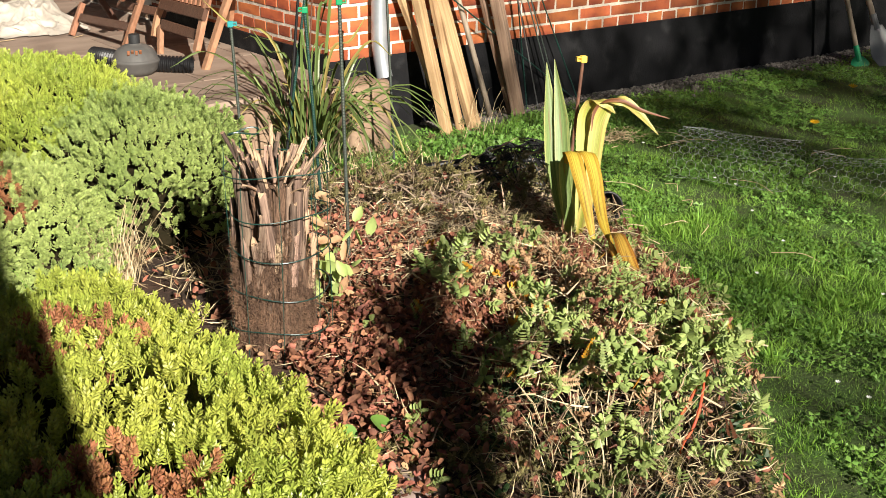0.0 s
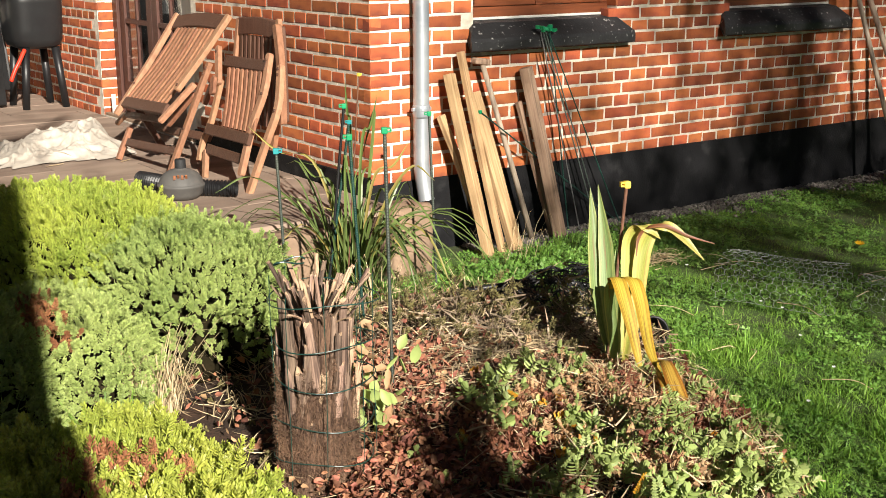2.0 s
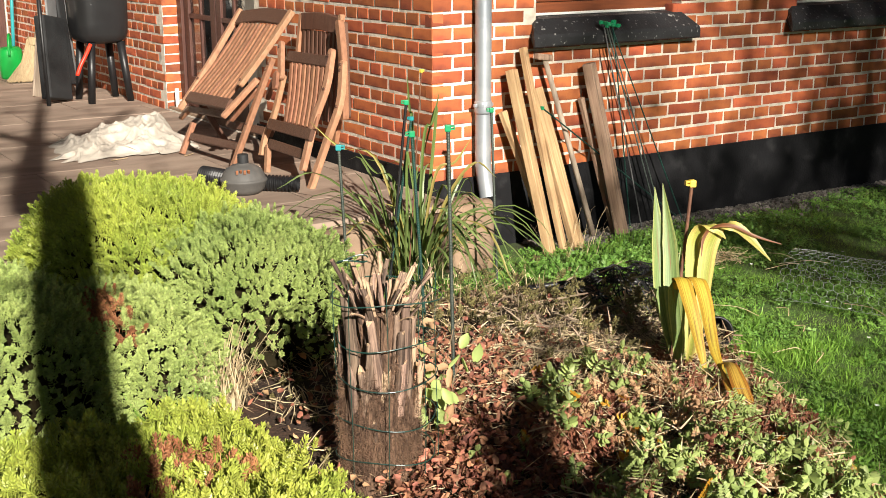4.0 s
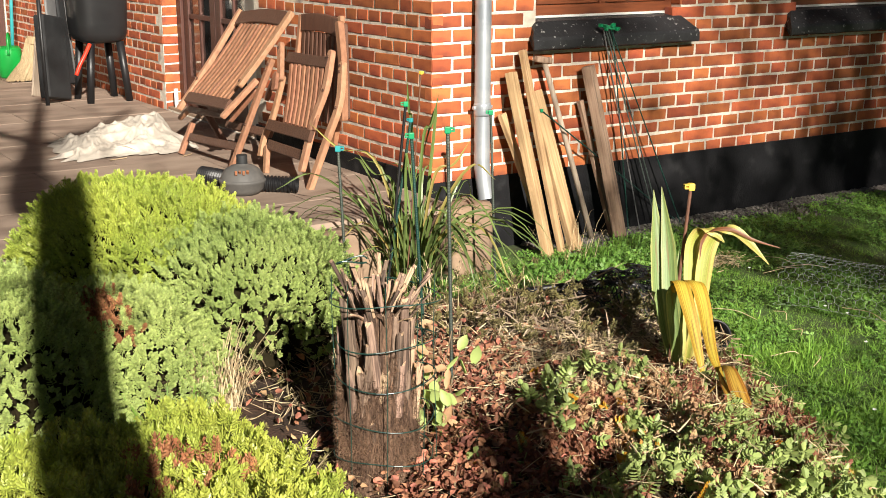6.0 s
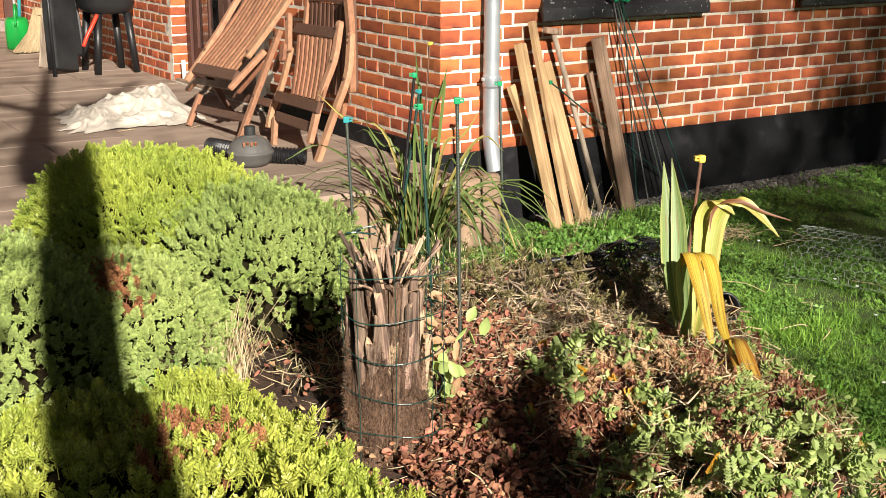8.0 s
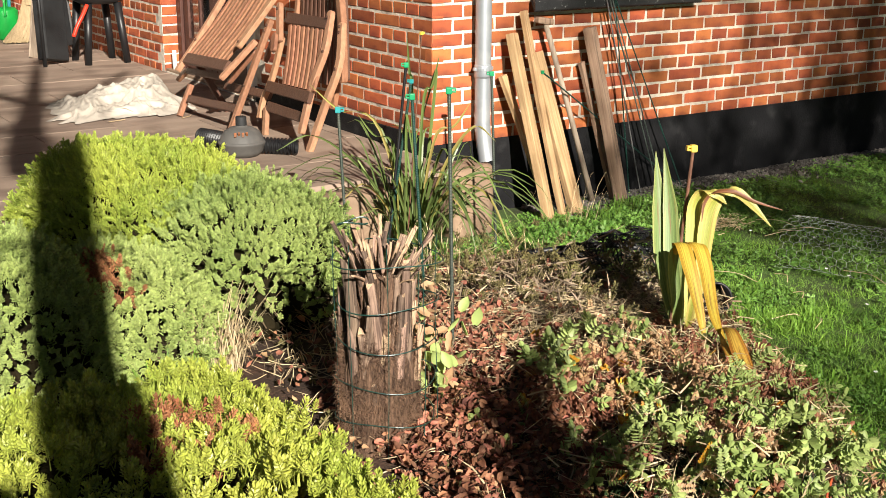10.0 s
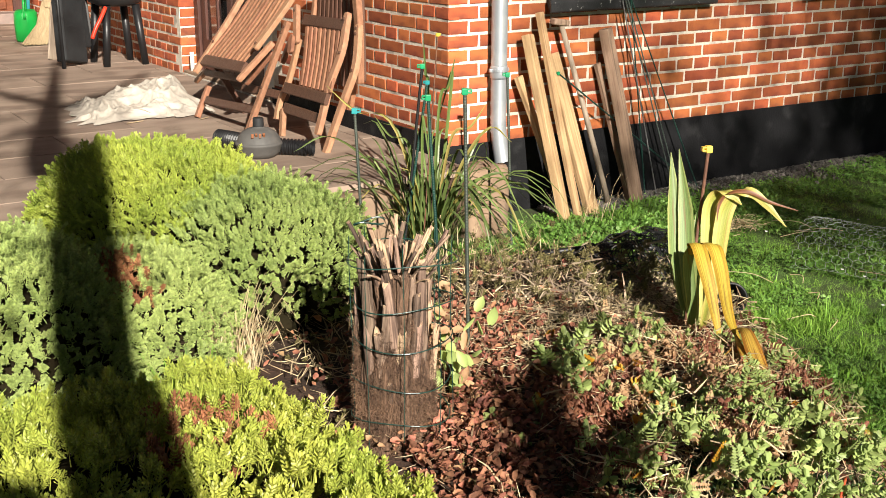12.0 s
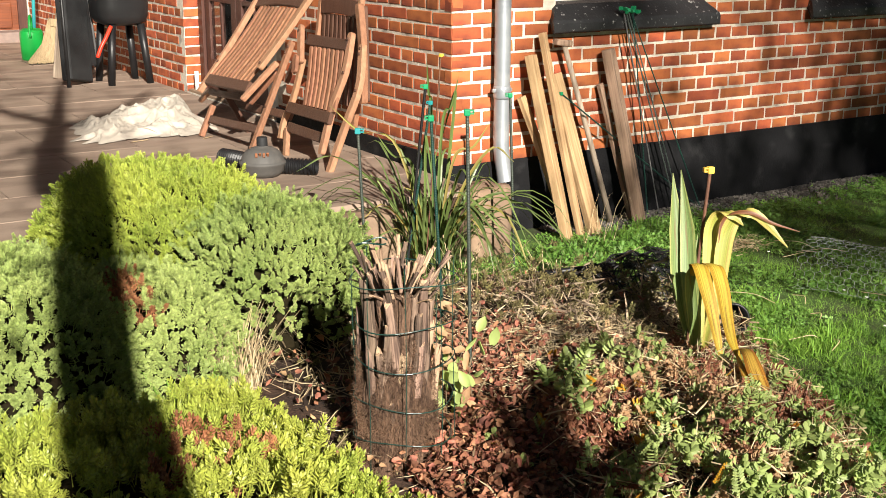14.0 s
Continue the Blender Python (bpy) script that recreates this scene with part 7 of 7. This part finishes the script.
    fs = [(i * n + k, i * n + (k + 1) % n, (i + 1) * n + (k + 1) % n, (i + 1) * n + k) for i in range(len(prof) - 1) for k in range(n)]
    fs.append(tuple(range(n))[::-1])
    b.add(vs, fs)
    tub = part("tub", b, M_TUB, e, smooth=True)
    for dx, dy in ((-0.10, -0.13), (0.12, -0.12), (0.11, 0.14), (-0.10, 0.14)):
        part("leg", Build().tube([(c.x + dx * 1.35, c.y + dy * 1.2, c.z), (c.x + dx, c.y + dy, c.z + 0.44)], [0.026, 0.030], 14), M_BLACKPL, e, smooth=True)
    part("handle", Build().tube(curve([(-0.485, 4.02, 0.50), (-0.455, 4.02, 0.57), (-0.41, 4.03, 0.64), (-0.36, 4.06, 0.715)], 14), 0.015, 10), M_RED, tub, "red plastic handle", True)


tub_stand()


def trolley():
    e = thing("folded_trolley", (-0.66, 4.3, TERRACE), "black folded trolley with a grey metal frame standing upright", "trolley")
    def P(s, h, d=0.0):
        return Vector((-0.665 + 0.20 * s + 0.05 * h, 4.18 + 0.15 * s + 0.25 * h + d, TERRACE + h))
    part("panel", Build().board(P(0.45, 0.03), P(0.45, 0.62), 0.25, 0.09, (0.8, 0.6, 0), 0.012), M_GREYBLACK, e)
    part("frame_tube", Build().tube([P(0.0, 0.0, -0.02), P(0.0, 0.55, -0.02), P(0.0, 1.02, -0.02)], 0.016, 10), M_BLACKPL, e, smooth=True)
    part("frame_rail", Build().board(P(1.15, 0.12, -0.02), P(0.85, 1.02, -0.02), 0.085, 0.03, (0.8, 0.6, 0), 0.012), M_GREYBLACK, e)
    part("frame_tube", Build().tube([P(1.42, 0.12, -0.02), P(1.12, 1.02, -0.02)], 0.009, 10), M_GREYMETAL, e, smooth=True)
    part("yoke", Build().board(P(0.5, 0.52, -0.03), P(0.5, 0.86, -0.03), 0.115, 0.02, (0.8, 0.6, 0), 0.01), M_GREYMETAL, e, "grey metal yoke")
    part("wheel", Build().lathe([(0.035, -0.02), (0.085, -0.022), (0.095, 0.0), (0.085, 0.022), (0.035, 0.02)], P(0.5, 0.84, -0.05), 24, pose(0, 0, 0, 90, 0, 35).to_3x3()), M_BLACKPL, e, smooth=True)
    hook = [P(0.66, 0.22, -0.04), P(0.62, 0.10, -0.04), P(0.66, 0.22, -0.04), P(0.72, 0.10, -0.04)]
    part("hook", Build().tube(hook[:2], 0.005, 6).tube(hook[2:], 0.005, 6), M_GREYMETAL, e)
    part("strap", Build().tube([P(0.66, 0.22, -0.03), P(0.66, 0.46, -0.03)], 0.005, 6), M_BLACKPL, e)
    bd = thing("board_offcut", (-0.78, 4.75, TERRACE), "grey board leaning beside the folded trolley", "board")
    part("board", Build().board((-0.60, 4.72, TERRACE), (-0.52, 4.80, TERRACE + 0.42), 0.10, 0.015, (0.8, 0.6, 0), 0.003), M_HANDLE, bd)


trolley()
solo("white_pipe_stub", Build().tube([(0.045, 3.45, TERRACE), (0.045, 3.45, TERRACE + 0.15)], 0.015, 14), M_WHITE, "short white plastic pipe standing at the door jamb", "pipe", True)
for k, (x, y, a, L) in enumerate(((-1.0, 1.72, 10, 0.10), (-0.80, 1.86, -20, 0.09), (-0.62, 1.62, 30, 0.08), (-1.25, 2.9, 70, 0.02))):
    solo("straw", Build().tube([(x, y, TERRACE + 0.006), (x + L * math.cos(radians(a)), y + L * math.sin(radians(a)), TERRACE + 0.008)], 0.0025, 5), M_BRISTLE, "single dry straw lying on the paving", "straw", group="straws on the terrace")


# ---- black netting and pot at the back of the bed ----
def netting():
    e = thing("garden_netting", (0.0, -1.30, 0.05), "crumpled heap of black plastic garden netting", "netting")
    r = random.Random(6)

    def surf(u, w):
        x = -0.20 + 0.52 * u
        y = -1.16 - 0.34 * w + 0.18 * (0.5 - u) * 0.6
        h = 0.16 * math.sin(math.pi * min(1, max(0, w))) ** 0.7 * (0.55 + 0.45 * math.sin(math.pi * u)) + 0.035 * noise.noise(Vector((u * 8, w * 8, 2)))
        return Vector((x + 0.02 * noise.noise(Vector((u * 12, w * 12, 5))), y, gz(x, y) + 0.05 + max(0, h)))
    for k in range(30):
        u = k / 29
        part("strand", Build().tube([surf(u + 0.012 * math.sin(9 * w + k), w) for w in np.linspace(0, 1, 16)], 0.0028, 5), M_BLACKPL, e)
    for k in range(13):
        w = k / 12
        part("strand", Build().tube([surf(u, w + 0.02 * math.sin(11 * u + k)) for u in np.linspace(0, 1, 28)], 0.0028, 5), M_BLACKPL, e)
    for k in range(16):
        u, w = r.random(), r.random()
        c = surf(u, w)
        pts = [c + Vector((0.05 * math.cos(a + k), 0.03 * math.sin(a), 0.025 * math.sin(a * 0.5 + k) + 0.012)) for a in np.linspace(0, r.uniform(3, 6), 14)]
        part("strand", Build().tube(pts, 0.0026, 5), M_BLACKPL, e)
    part("hem", Build().tube(curve([(-0.28, -1.02, 0.10), (-0.15, -1.10, 0.12), (0.05, -1.18, 0.13), (0.22, -1.28, 0.11), (0.30, -1.34, 0.07)], 30), 0.012, 8), M_BLACKPL, e, smooth=True)


netting()
e = thing("flower_pot", (0.06, -1.80, 0.03), "small black plastic flower pot lying on its side", "flower pot")
part("body", Build().lathe([(0.0, -0.055), (0.042, -0.055), (0.052, 0.045), (0.058, 0.045), (0.058, 0.058), (0.050, 0.058), (0.040, -0.045), (0.0, -0.045)], (0.075, -1.80, 0.085), 28, pose(0, 0, 0, 80, 0, -40).to_3x3()), M_BLACKPL, e, smooth=True)


# ---- hexagonal chicken wire on the lawn ----
def chicken(name, label, surf, nu, nv, cell):
    """Hexagon netting: surf maps sheet metres to the world."""
    b = Build()
    h = cell / math.sqrt(3)
    seen = set()
    for i in range(nu):
        for j in range(nv):
            cx2, cy2 = i * cell + (cell / 2 if j % 2 else 0), j * 1.5 * h
            ring = [(round(cx2 + h * math.sin(a), 5), round(cy2 + h * math.cos(a), 5)) for a in np.arange(6) * math.pi / 3]
            for p, q in zip(ring, ring[1:] + ring[:1]):
                key = tuple(sorted((tuple(round(v, 3) for v in p), tuple(round(v, 3) for v in q))))
                if key in seen:
                    continue
                seen.add(key)
                p3, q3 = surf(*p), surf(*q)
                if p3 is None or q3 is None:
                    continue
                twist = abs(p[0] - q[0]) < 1e-4
                b.tube([p3, q3], 0.0009 if twist else 0.0006, 4, False)
    return solo(name, b, M_CHICKEN, label, "wire netting", kind="")


def sheet_a(u, v):
    # u runs along the roll, v round it
    o = Vector((0.69, -1.555, 0.0))
    along, over = Vector((0.45, -0.89, 0)).normalized(), Vector((0.89, 0.45, 0)).normalized()
    a = v / 0.20
    f = 1 - 0.03 * a
    d, h = 0.21 - 0.21 * f * math.cos(a), max(0.012, 0.18 * f * math.sin(a))
    p = o + along * u + over * d
    w = 0.018 * noise.noise(Vector((u * 4, v * 4, 3)))
    p.z = gz(p.x, p.y) + 0.02 + h + w
    return p


def sheet_b(u, v):
    o = Vector((1.06, -1.97, 0.0))
    along, over = Vector((0.45, -0.89, 0)).normalized(), Vector((0.89, 0.45, 0)).normalized()
    d, h = v, 0.02 + 0.08 * math.sin(min(1, v / 0.36) * math.pi)
    p = o + along * u + over * d
    p.z = gz(p.x, p.y) + 0.025 + h + 0.03 * noise.noise(Vector((u * 4, v * 4, 8)))
    return p


chicken("chicken_wire", "half-unrolled coil of galvanised hexagonal chicken wire on the lawn", sheet_a, 12, 19, 0.040)
chicken("chicken_wire", "crumpled galvanised chicken wire lying on the lawn", sheet_b, 22, 12, 0.040)

# ---- gravel strip at the foot of the wall ----
n = 5200
gx = rng.uniform(0.5, 5.2, n)
gy = -0.02 - np.abs(rng.normal(0, 0.11, n)) * (0.8 + 0.5 * np.sin(gx * 2.2) ** 2)
pl = np.array([(x, y, gz(x, y) + 0.006) for x, y in zip(gx, gy)])
octa = ([(0.012, 0, 0), (0, 0.009, 0), (-0.011, 0.002, 0), (0, -0.010, 0), (0.001, 0, 0.008), (0, 0, -0.008)], [(0, 1, 4), (1, 2, 4), (2, 3, 4), (3, 0, 4), (1, 0, 5), (2, 1, 5), (3, 2, 5), (0, 3, 5)])
tagged(new("gravel", spread_mesh("gravel", [octa], pl, rng.normal(0, 1, (n, 3)) + np.array([0, 0, 2.0]), rng.uniform(0.4, 1.5, n), M_GRAVEL)), "grey gravel along the foot of the plinth", "gravel", kind="stuff")


# ---- lawn ----
def lawn_points(n, seed, region):
    r = np.random.default_rng(seed)
    out = []
    while len(out) < n:
        m = 20000
        x, y = r.uniform(region[0], region[1], m), r.uniform(region[2], region[3], m)
        for a, b in zip(x, y):
            if in_poly(a, b) and r.random() > 0.02:
                continue
            if -4.6 < a < 0.1 and b > -0.45:
                continue
            if b > -0.10 - 0.14 * abs(math.sin(a * 2.2)) and r.random() > 0.04:
                continue
            out.append((a, b))
            if len(out) >= n:
                break
    return np.array(out)


def blade_shape(seed, L=0.028, w=0.0019):
    r = np.random.default_rng(seed)
    o = r.uniform(0.2, 0.9) * L
    return ([(-w / 2, 0, 0), (w / 2, 0, 0), (-w * 0.4, o * 0.3, L * 0.55), (w * 0.4, o * 0.3, L * 0.55), (0, o, L * r.uniform(0.7, 0.95))], [(0, 1, 3, 2), (2, 3, 4)])


GB = [blade_shape(s) for s in range(8)]


def grass(name, label, n, seed, region, size, material=None):
    p = lawn_points(n, seed, region)
    r = np.random.default_rng(seed + 1)
    pl = np.array([(x, y, gz(x, y) - 0.002) for x, y in p])
    lush = np.array([0.78 + 0.6 * noise.noise(Vector((x * 2.3, y * 2.3, 0.4))) + 1.2 * noise.noise(Vector((x * 12, y * 12, 0.4))) for x, y in p])
    d = np.array([[0, 0, 1.0]] * n) + r.normal(0, 0.60, (n, 3))
    ob = new(name, spread_mesh(name, GB, pl, d, size * np.clip(lush, 0.55, 1.8) * r.uniform(0.7, 1.3, n), material or M_GRASS))
    return tagged(ob, label, "grass", kind="stuff")


grass("lawn_grass", "bright green uneven lawn grass beside the bed", 138000, 31, (-1.3, 2.2, -4.2, -0.05), 0.88)
grass("lawn_grass", "bright green lawn grass towards the far end of the wall", 36000, 33, (2.2, 5.6, -4.2, -0.05), 1.15)
grass("lawn_grass", "long lush grass along the edge of the bed", 9000, 35, (-0.60, 0.55, -3.0, -1.4), 1.5)

clover_t = []
for s in range(4):
    vv, ff = [], []
    for k in range(3):
        a = 2 * math.pi * k / 3 + s
        lv, lf = leaf((0, 0, 0.022), (math.cos(a), math.sin(a), 0.25), (-math.sin(a), math.cos(a), 0), 0.016, 0.013, 0.2)
        n0 = len(vv)
        vv += [tuple(q) for q in lv]
        ff += [tuple(i + n0 for i in t) for t in lf]
    clover_t.append((vv, ff))
n = 36000
p = lawn_points(n, 41, (-1.2, 4.6, -4.0, -0.08))
keep = np.array([noise.noise(Vector((x * 2.6, y * 2.6, 7))) > -0.05 for x, y in p])
p = p[keep]
pl = np.array([(x, y, gz(x, y)) for x, y in p])
tagged(new("clover", spread_mesh("clover", clover_t, pl, np.array([[0, -0.1, 1.0]] * len(p)) + rng.normal(0, 0.40, (len(p), 3)), rng.uniform(0.55, 1.20, len(p)), M_CLOVER)), "clover and small broad weeds in the lawn", "clover", kind="stuff")
n = 900
pl = np.stack([rng.uniform(0.1, 1.6, n), -0.62 + rng.normal(0, 0.16, n), np.zeros(n)], 1)
pl[:, 2] = [gz(x, y) for x, y, _ in pl]
tagged(new("weeds", spread_mesh("weeds", rose_t[:3] + clover_t, pl, np.array([[0, -0.2, 1.0]] * n) + rng.normal(0, 0.4, (n, 3)), rng.uniform(0.5, 1.1, n), M_CLOVER)), "leafy green weeds at the feet of the timber", "weeds", kind="stuff")


def dry_stems(n, seed):
    r = np.random.default_rng(seed)
    for k in range(n):
        x, y = r.uniform(0.1, 1.9), r.uniform(-2.9, -0.9)
        if in_poly(x, y):
            continue
        a, L = r.uniform(0, 2 * math.pi), r.uniform(0.08, 0.26)
        z = gz(x, y) + 0.03
        pts = curve([(x, y, z), (x + 0.5 * L * math.cos(a) + 0.02, y + 0.5 * L * math.sin(a), z + 0.012), (x + L * math.cos(a), y + L * math.sin(a) + 0.02, z)], 8)
        solo("dry_stem", Build().tube(pts, 0.0015, 5), M_STRAW, "dry straw-coloured stem lying on the grass", "stem", group="dry stems on the lawn")


dry_stems(26, 3)


def flower(x, y, material, petals, radius, label, name, group):
    e = thing(name, (x, y, gz(x, y)), label, name, group)
    z = gz(x, y) + 0.045
    part("stalk", Build().tube([(x, y, gz(x, y)), (x, y, z)], 0.0012, 5), M_CLOVER, e)
    b = Build()
    for k in range(petals):
        a = 2 * math.pi * k / petals
        v, f = leaf((x, y, z), (math.cos(a) - 0.2, math.sin(a) - 0.35, 0.6), (-math.sin(a), math.cos(a), 0), radius, radius * 5.0 / petals, 0.1)
        b.add(v, f)
    part("petals", b, material, e)


for x, y in ((2.80, -0.96), (1.92, -1.36)):
    flower(x, y, M_PETALY, 18, 0.032, "yellow dandelion flower in the lawn", "dandelion", "dandelions")
for x, y in ((0.79, -1.71), (1.11, -1.37), (0.79, -1.82), (0.01, -2.56), (-0.49, -3.32), (-0.48, -3.22), (0.55, -2.1), (0.35, -2.4), (1.5, -1.2), (0.95, -1.15), (1.2, -2.0), (0.2, -2.9)):
    flower(x, y, M_PETALW, 10, 0.009, "tiny white daisy in the lawn", "daisy", "daisies")
n = 260
pl = np.stack([0.99 + rng.normal(0, 0.09, n), -0.92 + rng.normal(0, 0.05, n), np.zeros(n)], 1)
pl[:, 2] = [gz(x, y) + 0.03 * rng.random() + 0.015 for x, y, _ in pl]
straw_t = ([(0.0012, 0, -0.03), (-0.0012, 0, -0.03), (0.0012, 0.003, 0.03), (-0.0012, 0.003, 0.03)], [(0, 1, 3, 2)])
dd = rng.normal(0, 1, (n, 3))
dd[:, 2] *= 0.2
tagged(new("straw_heap", spread_mesh("straw_heap", [straw_t], pl, dd, rng.uniform(0.6, 1.3, n), M_STRAW)), "small heap of dry straw on the lawn", "straw", kind="stuff")


tuft("dry_grass", "thin dry weeds at the feet of the timber", (0.50, -0.44), 22, 0.20, 0.30, M_STRAW, arch=1.1, width=0.0018, seed=31)
tuft("grass_tuft", "green grass tuft at the feet of the timber", (0.66, -0.46), 60, 0.05, 0.22, M_GRASS, arch=0.7, width=0.0034, seed=32)
tuft("grass_tuft", "green grass tuft beside the weathered post", (0.92, -0.36), 60, 0.05, 0.22, M_GRASS, arch=0.7, width=0.0034, seed=33)
tuft("dry_grass", "dry arching grass among the edging stones", (-0.55, -0.98), 70, 0.20, 0.30, M_STRAW, arch=0.9, width=0.0026, seed=34)
tuft("dry_grass", "dry grass at the back of the bed", (-0.15, -1.06), 40, 0.16, 0.26, M_STRAW, arch=0.8, width=0.0024, seed=35)


# ---- unseen trees placed behind the path for their shadows on hedge, terrace and wall ----
def tree(base, height, trunk_r, label, seed, limbs, leaves, leaf_r, first=0.35, spreadf=0.45, twig_n=5, wob=0.05):
    r = random.Random(seed)
    e = thing("tree", base, label, "tree")
    base = Vector(base)
    b = Build()
    top = base + Vector((4 * wob * r.uniform(-1, 1), 4 * wob * r.uniform(-1, 1), height))
    axis = [base.lerp(top, s) + Vector((wob * math.sin(5 * s + seed), wob * math.cos(4 * s), 0)) for s in np.linspace(0, 1, 12)]
    part("trunk", b.tube(axis, [trunk_r * (1.15 - 0.85 * s) for s in np.linspace(0, 1, 12)], 12), M_BARK, e, smooth=True)
    ends = []
    lb = Build()
    for k in range(limbs):
        s = first + (1 - first) * (k + 0.5) / limbs
        p = base.lerp(top, s)
        a = 2.4 * k + r.uniform(-0.4, 0.4)
        L = height * spreadf * (1.1 - 0.7 * s) * r.uniform(0.8, 1.2)
        d = Vector((math.cos(a), math.sin(a), 0.55 + 0.3 * r.random())).normalized()
        q = [p + d * L * t + Vector((0, 0, 0.12 * L * t * t)) for t in (0, 0.35, 0.7, 1.0)]
        r0 = trunk_r * (0.42 - 0.2 * s)
        lb.tube(q, [r0, r0 * 0.7, r0 * 0.45, r0 * 0.15], 7)
        for j in range(twig_n):
            t = 0.3 + 0.7 * (j + r.random()) / twig_n
            o = p + d * L * t + Vector((0, 0, 0.12 * L * t * t))
            d2 = (d + Vector((r.uniform(-1, 1), r.uniform(-1, 1), r.uniform(-0.2, 0.8)))).normalized()
            L2 = L * 0.42 * r.uniform(0.6, 1.2)
            lb.tube([o, o + d2 * L2 * 0.5, o + d2 * L2], [r0 * 0.3, r0 * 0.2, r0 * 0.08], 5)
            ends += [o + d2 * L2 * u for u in (0.4, 0.7, 1.0)]
    part("limbs", lb, M_BARK, e, smooth=True)
    if leaves:
        n = leaves
        g = np.random.default_rng(seed)
        c = np.array([tuple(p) for p in ends])[g.integers(0, len(ends), n)] + g.normal(0, leaf_r, (n, 3))
        lv, lf = leaf((0, 0, 0), (0, 0.2, 1), (1, 0, 0), 0.095, 0.06, 0.15)
        part("crown", spread_mesh("crown", [([tuple(q) for q in lv], lf)], c, g.normal(0, 1, (n, 3)), g.uniform(0.6, 1.4, n), M_TREELEAF), None, e, kind="stuff")


def back_along_sun(x, y, dist):
    return (x - dist * math.sin(radians(SUN_AZ)), y - dist * math.cos(radians(SUN_AZ)))


def forked_shade_tree():
    """A bare slender tree added out of view: a crooked stem for the hedge shadow and a second, slanting stem for the
    bed's.
    """
    tx, ty = back_along_sun(-2.505, -2.82, 3.7)
    e = thing("tree", (tx, ty, 0), "unseen slender forked tree added behind the path to cast shadows", "tree")
    across = Vector((math.cos(radians(SUN_AZ)), -math.sin(radians(SUN_AZ)), 0))

    def at(lat, h):
        return Vector((tx, ty, h)) + across * lat
    stem = [(0.10, 0.0), (0.07, 1.2), (0.03, 2.2), (-0.005, 2.56), (0.0, 2.95), (0.010, 3.45), (0.0, 3.60), (-0.12, 3.74), (-0.135, 3.9), (-0.12, 4.25), (-0.09, 4.8), (-0.05, 5.6)]
    part("trunk", Build().tube([at(*p) for p in stem], [0.12, 0.115, 0.112, 0.110, 0.108, 0.100, 0.106, 0.104, 0.098, 0.085, 0.06, 0.03], 12), M_BARK, e, smooth=True)
    # slanting stem added only to darken a strip of the bed
    side = [(0.10, 0.30), (0.45, 1.08), (0.94, 1.80), (1.09, 2.10), (1.19, 2.30), (1.34, 2.42), (1.50, 2.56), (1.60, 2.64)]
    part("stem", Build().tube([at(*p) for p in side], [0.06, 0.065, 0.066, 0.078, 0.052, 0.014, 0.010, 0.006], 12), M_BARK, e, smooth=True)
    # low limb added to shade the near corner of the hedge
    low = [(0.06, 1.60), (-0.06, 2.00), (-0.15, 2.17), (-0.30, 2.20), (-0.60, 2.35)]
    part("limb", Build().tube([at(*p) for p in low], [0.05, 0.05, 0.056, 0.05, 0.02], 10), M_BARK, e, smooth=True)
    for pts in ([(1.09, 2.10), (1.06, 2.22), (1.09, 2.34)],[(-0.12, 4.6), (-0.45, 4.9), (-0.75, 5.5)], [(-0.10, 4.5), (0.25, 4.75), (0.55, 5.2)]):
        part("limb", Build().tube([at(*p) for p in pts], [0.05, 0.04, 0.02], 8), M_BARK, e, smooth=True)

    # leaf clusters that only roughen the outline of the stems' shadows
    g = np.random.default_rng(5)
    spots = [at(1.13, 2.18)] * 60 + [at(1.05, 1.95)] * 26 + [at(1.55, 2.62)] * 22
    spots += [at(g.normal(-0.03, 0.05), h) for h in g.uniform(2.5, 4.3, 150)] + [at(-0.10, 3.95)] * 30
    c = np.array([tuple(q) for q in spots]) + g.normal(0, 0.085, (len(spots), 3))
    lv, lf = leaf((0, 0, 0), (0, 0.2, 1), (1, 0, 0), 0.075, 0.045, 0.15)
    part("leaves", spread_mesh("leaves", [([tuple(q) for q in lv], lf)], c, g.normal(0, 1, (len(c), 3)), g.uniform(0.6, 1.4, len(c)), M_TREELEAF), None, e, kind="stuff")


forked_shade_tree()
# out of view, set back along the sun to dapple wall and lawn
for wx, dist, h, stem_r, seed, lv in ((3.15, 13.0, 8.6, 0.14, 12, 6500), (5.6, 12.0, 8.2, 0.11, 13, 1500), (2.2, 19.0, 11.5, 0.05, 14, 8500), (4.0, 15.0, 9.0, 0.11, 15, 2600)):
    x, y = back_along_sun(wx, 0.0, dist)
    tree((x, y, 0), h, stem_r, "unseen bare-limbed garden tree with thin spring leaf, placed to dapple the wall", seed, 14, lv, 0.28, 0.30, 0.33)
# one more unseen tree, added to shade the far end of the terrace
x, y = back_along_sun(-1.15, 4.6, 15.0)
tree((x, y, 0), 8.2, 0.10, "unseen small garden tree with thin spring leaf, placed to dapple the terrace", 21, 12, 600, 0.26, 0.66, 0.20)
solo("garden_fence", Build().box((-14, -24.05, 0), (14, -24, 1.6)), M_OLDWOOD, "weathered board fence closing the garden", "fence", kind="structure")

bricks_of_house()
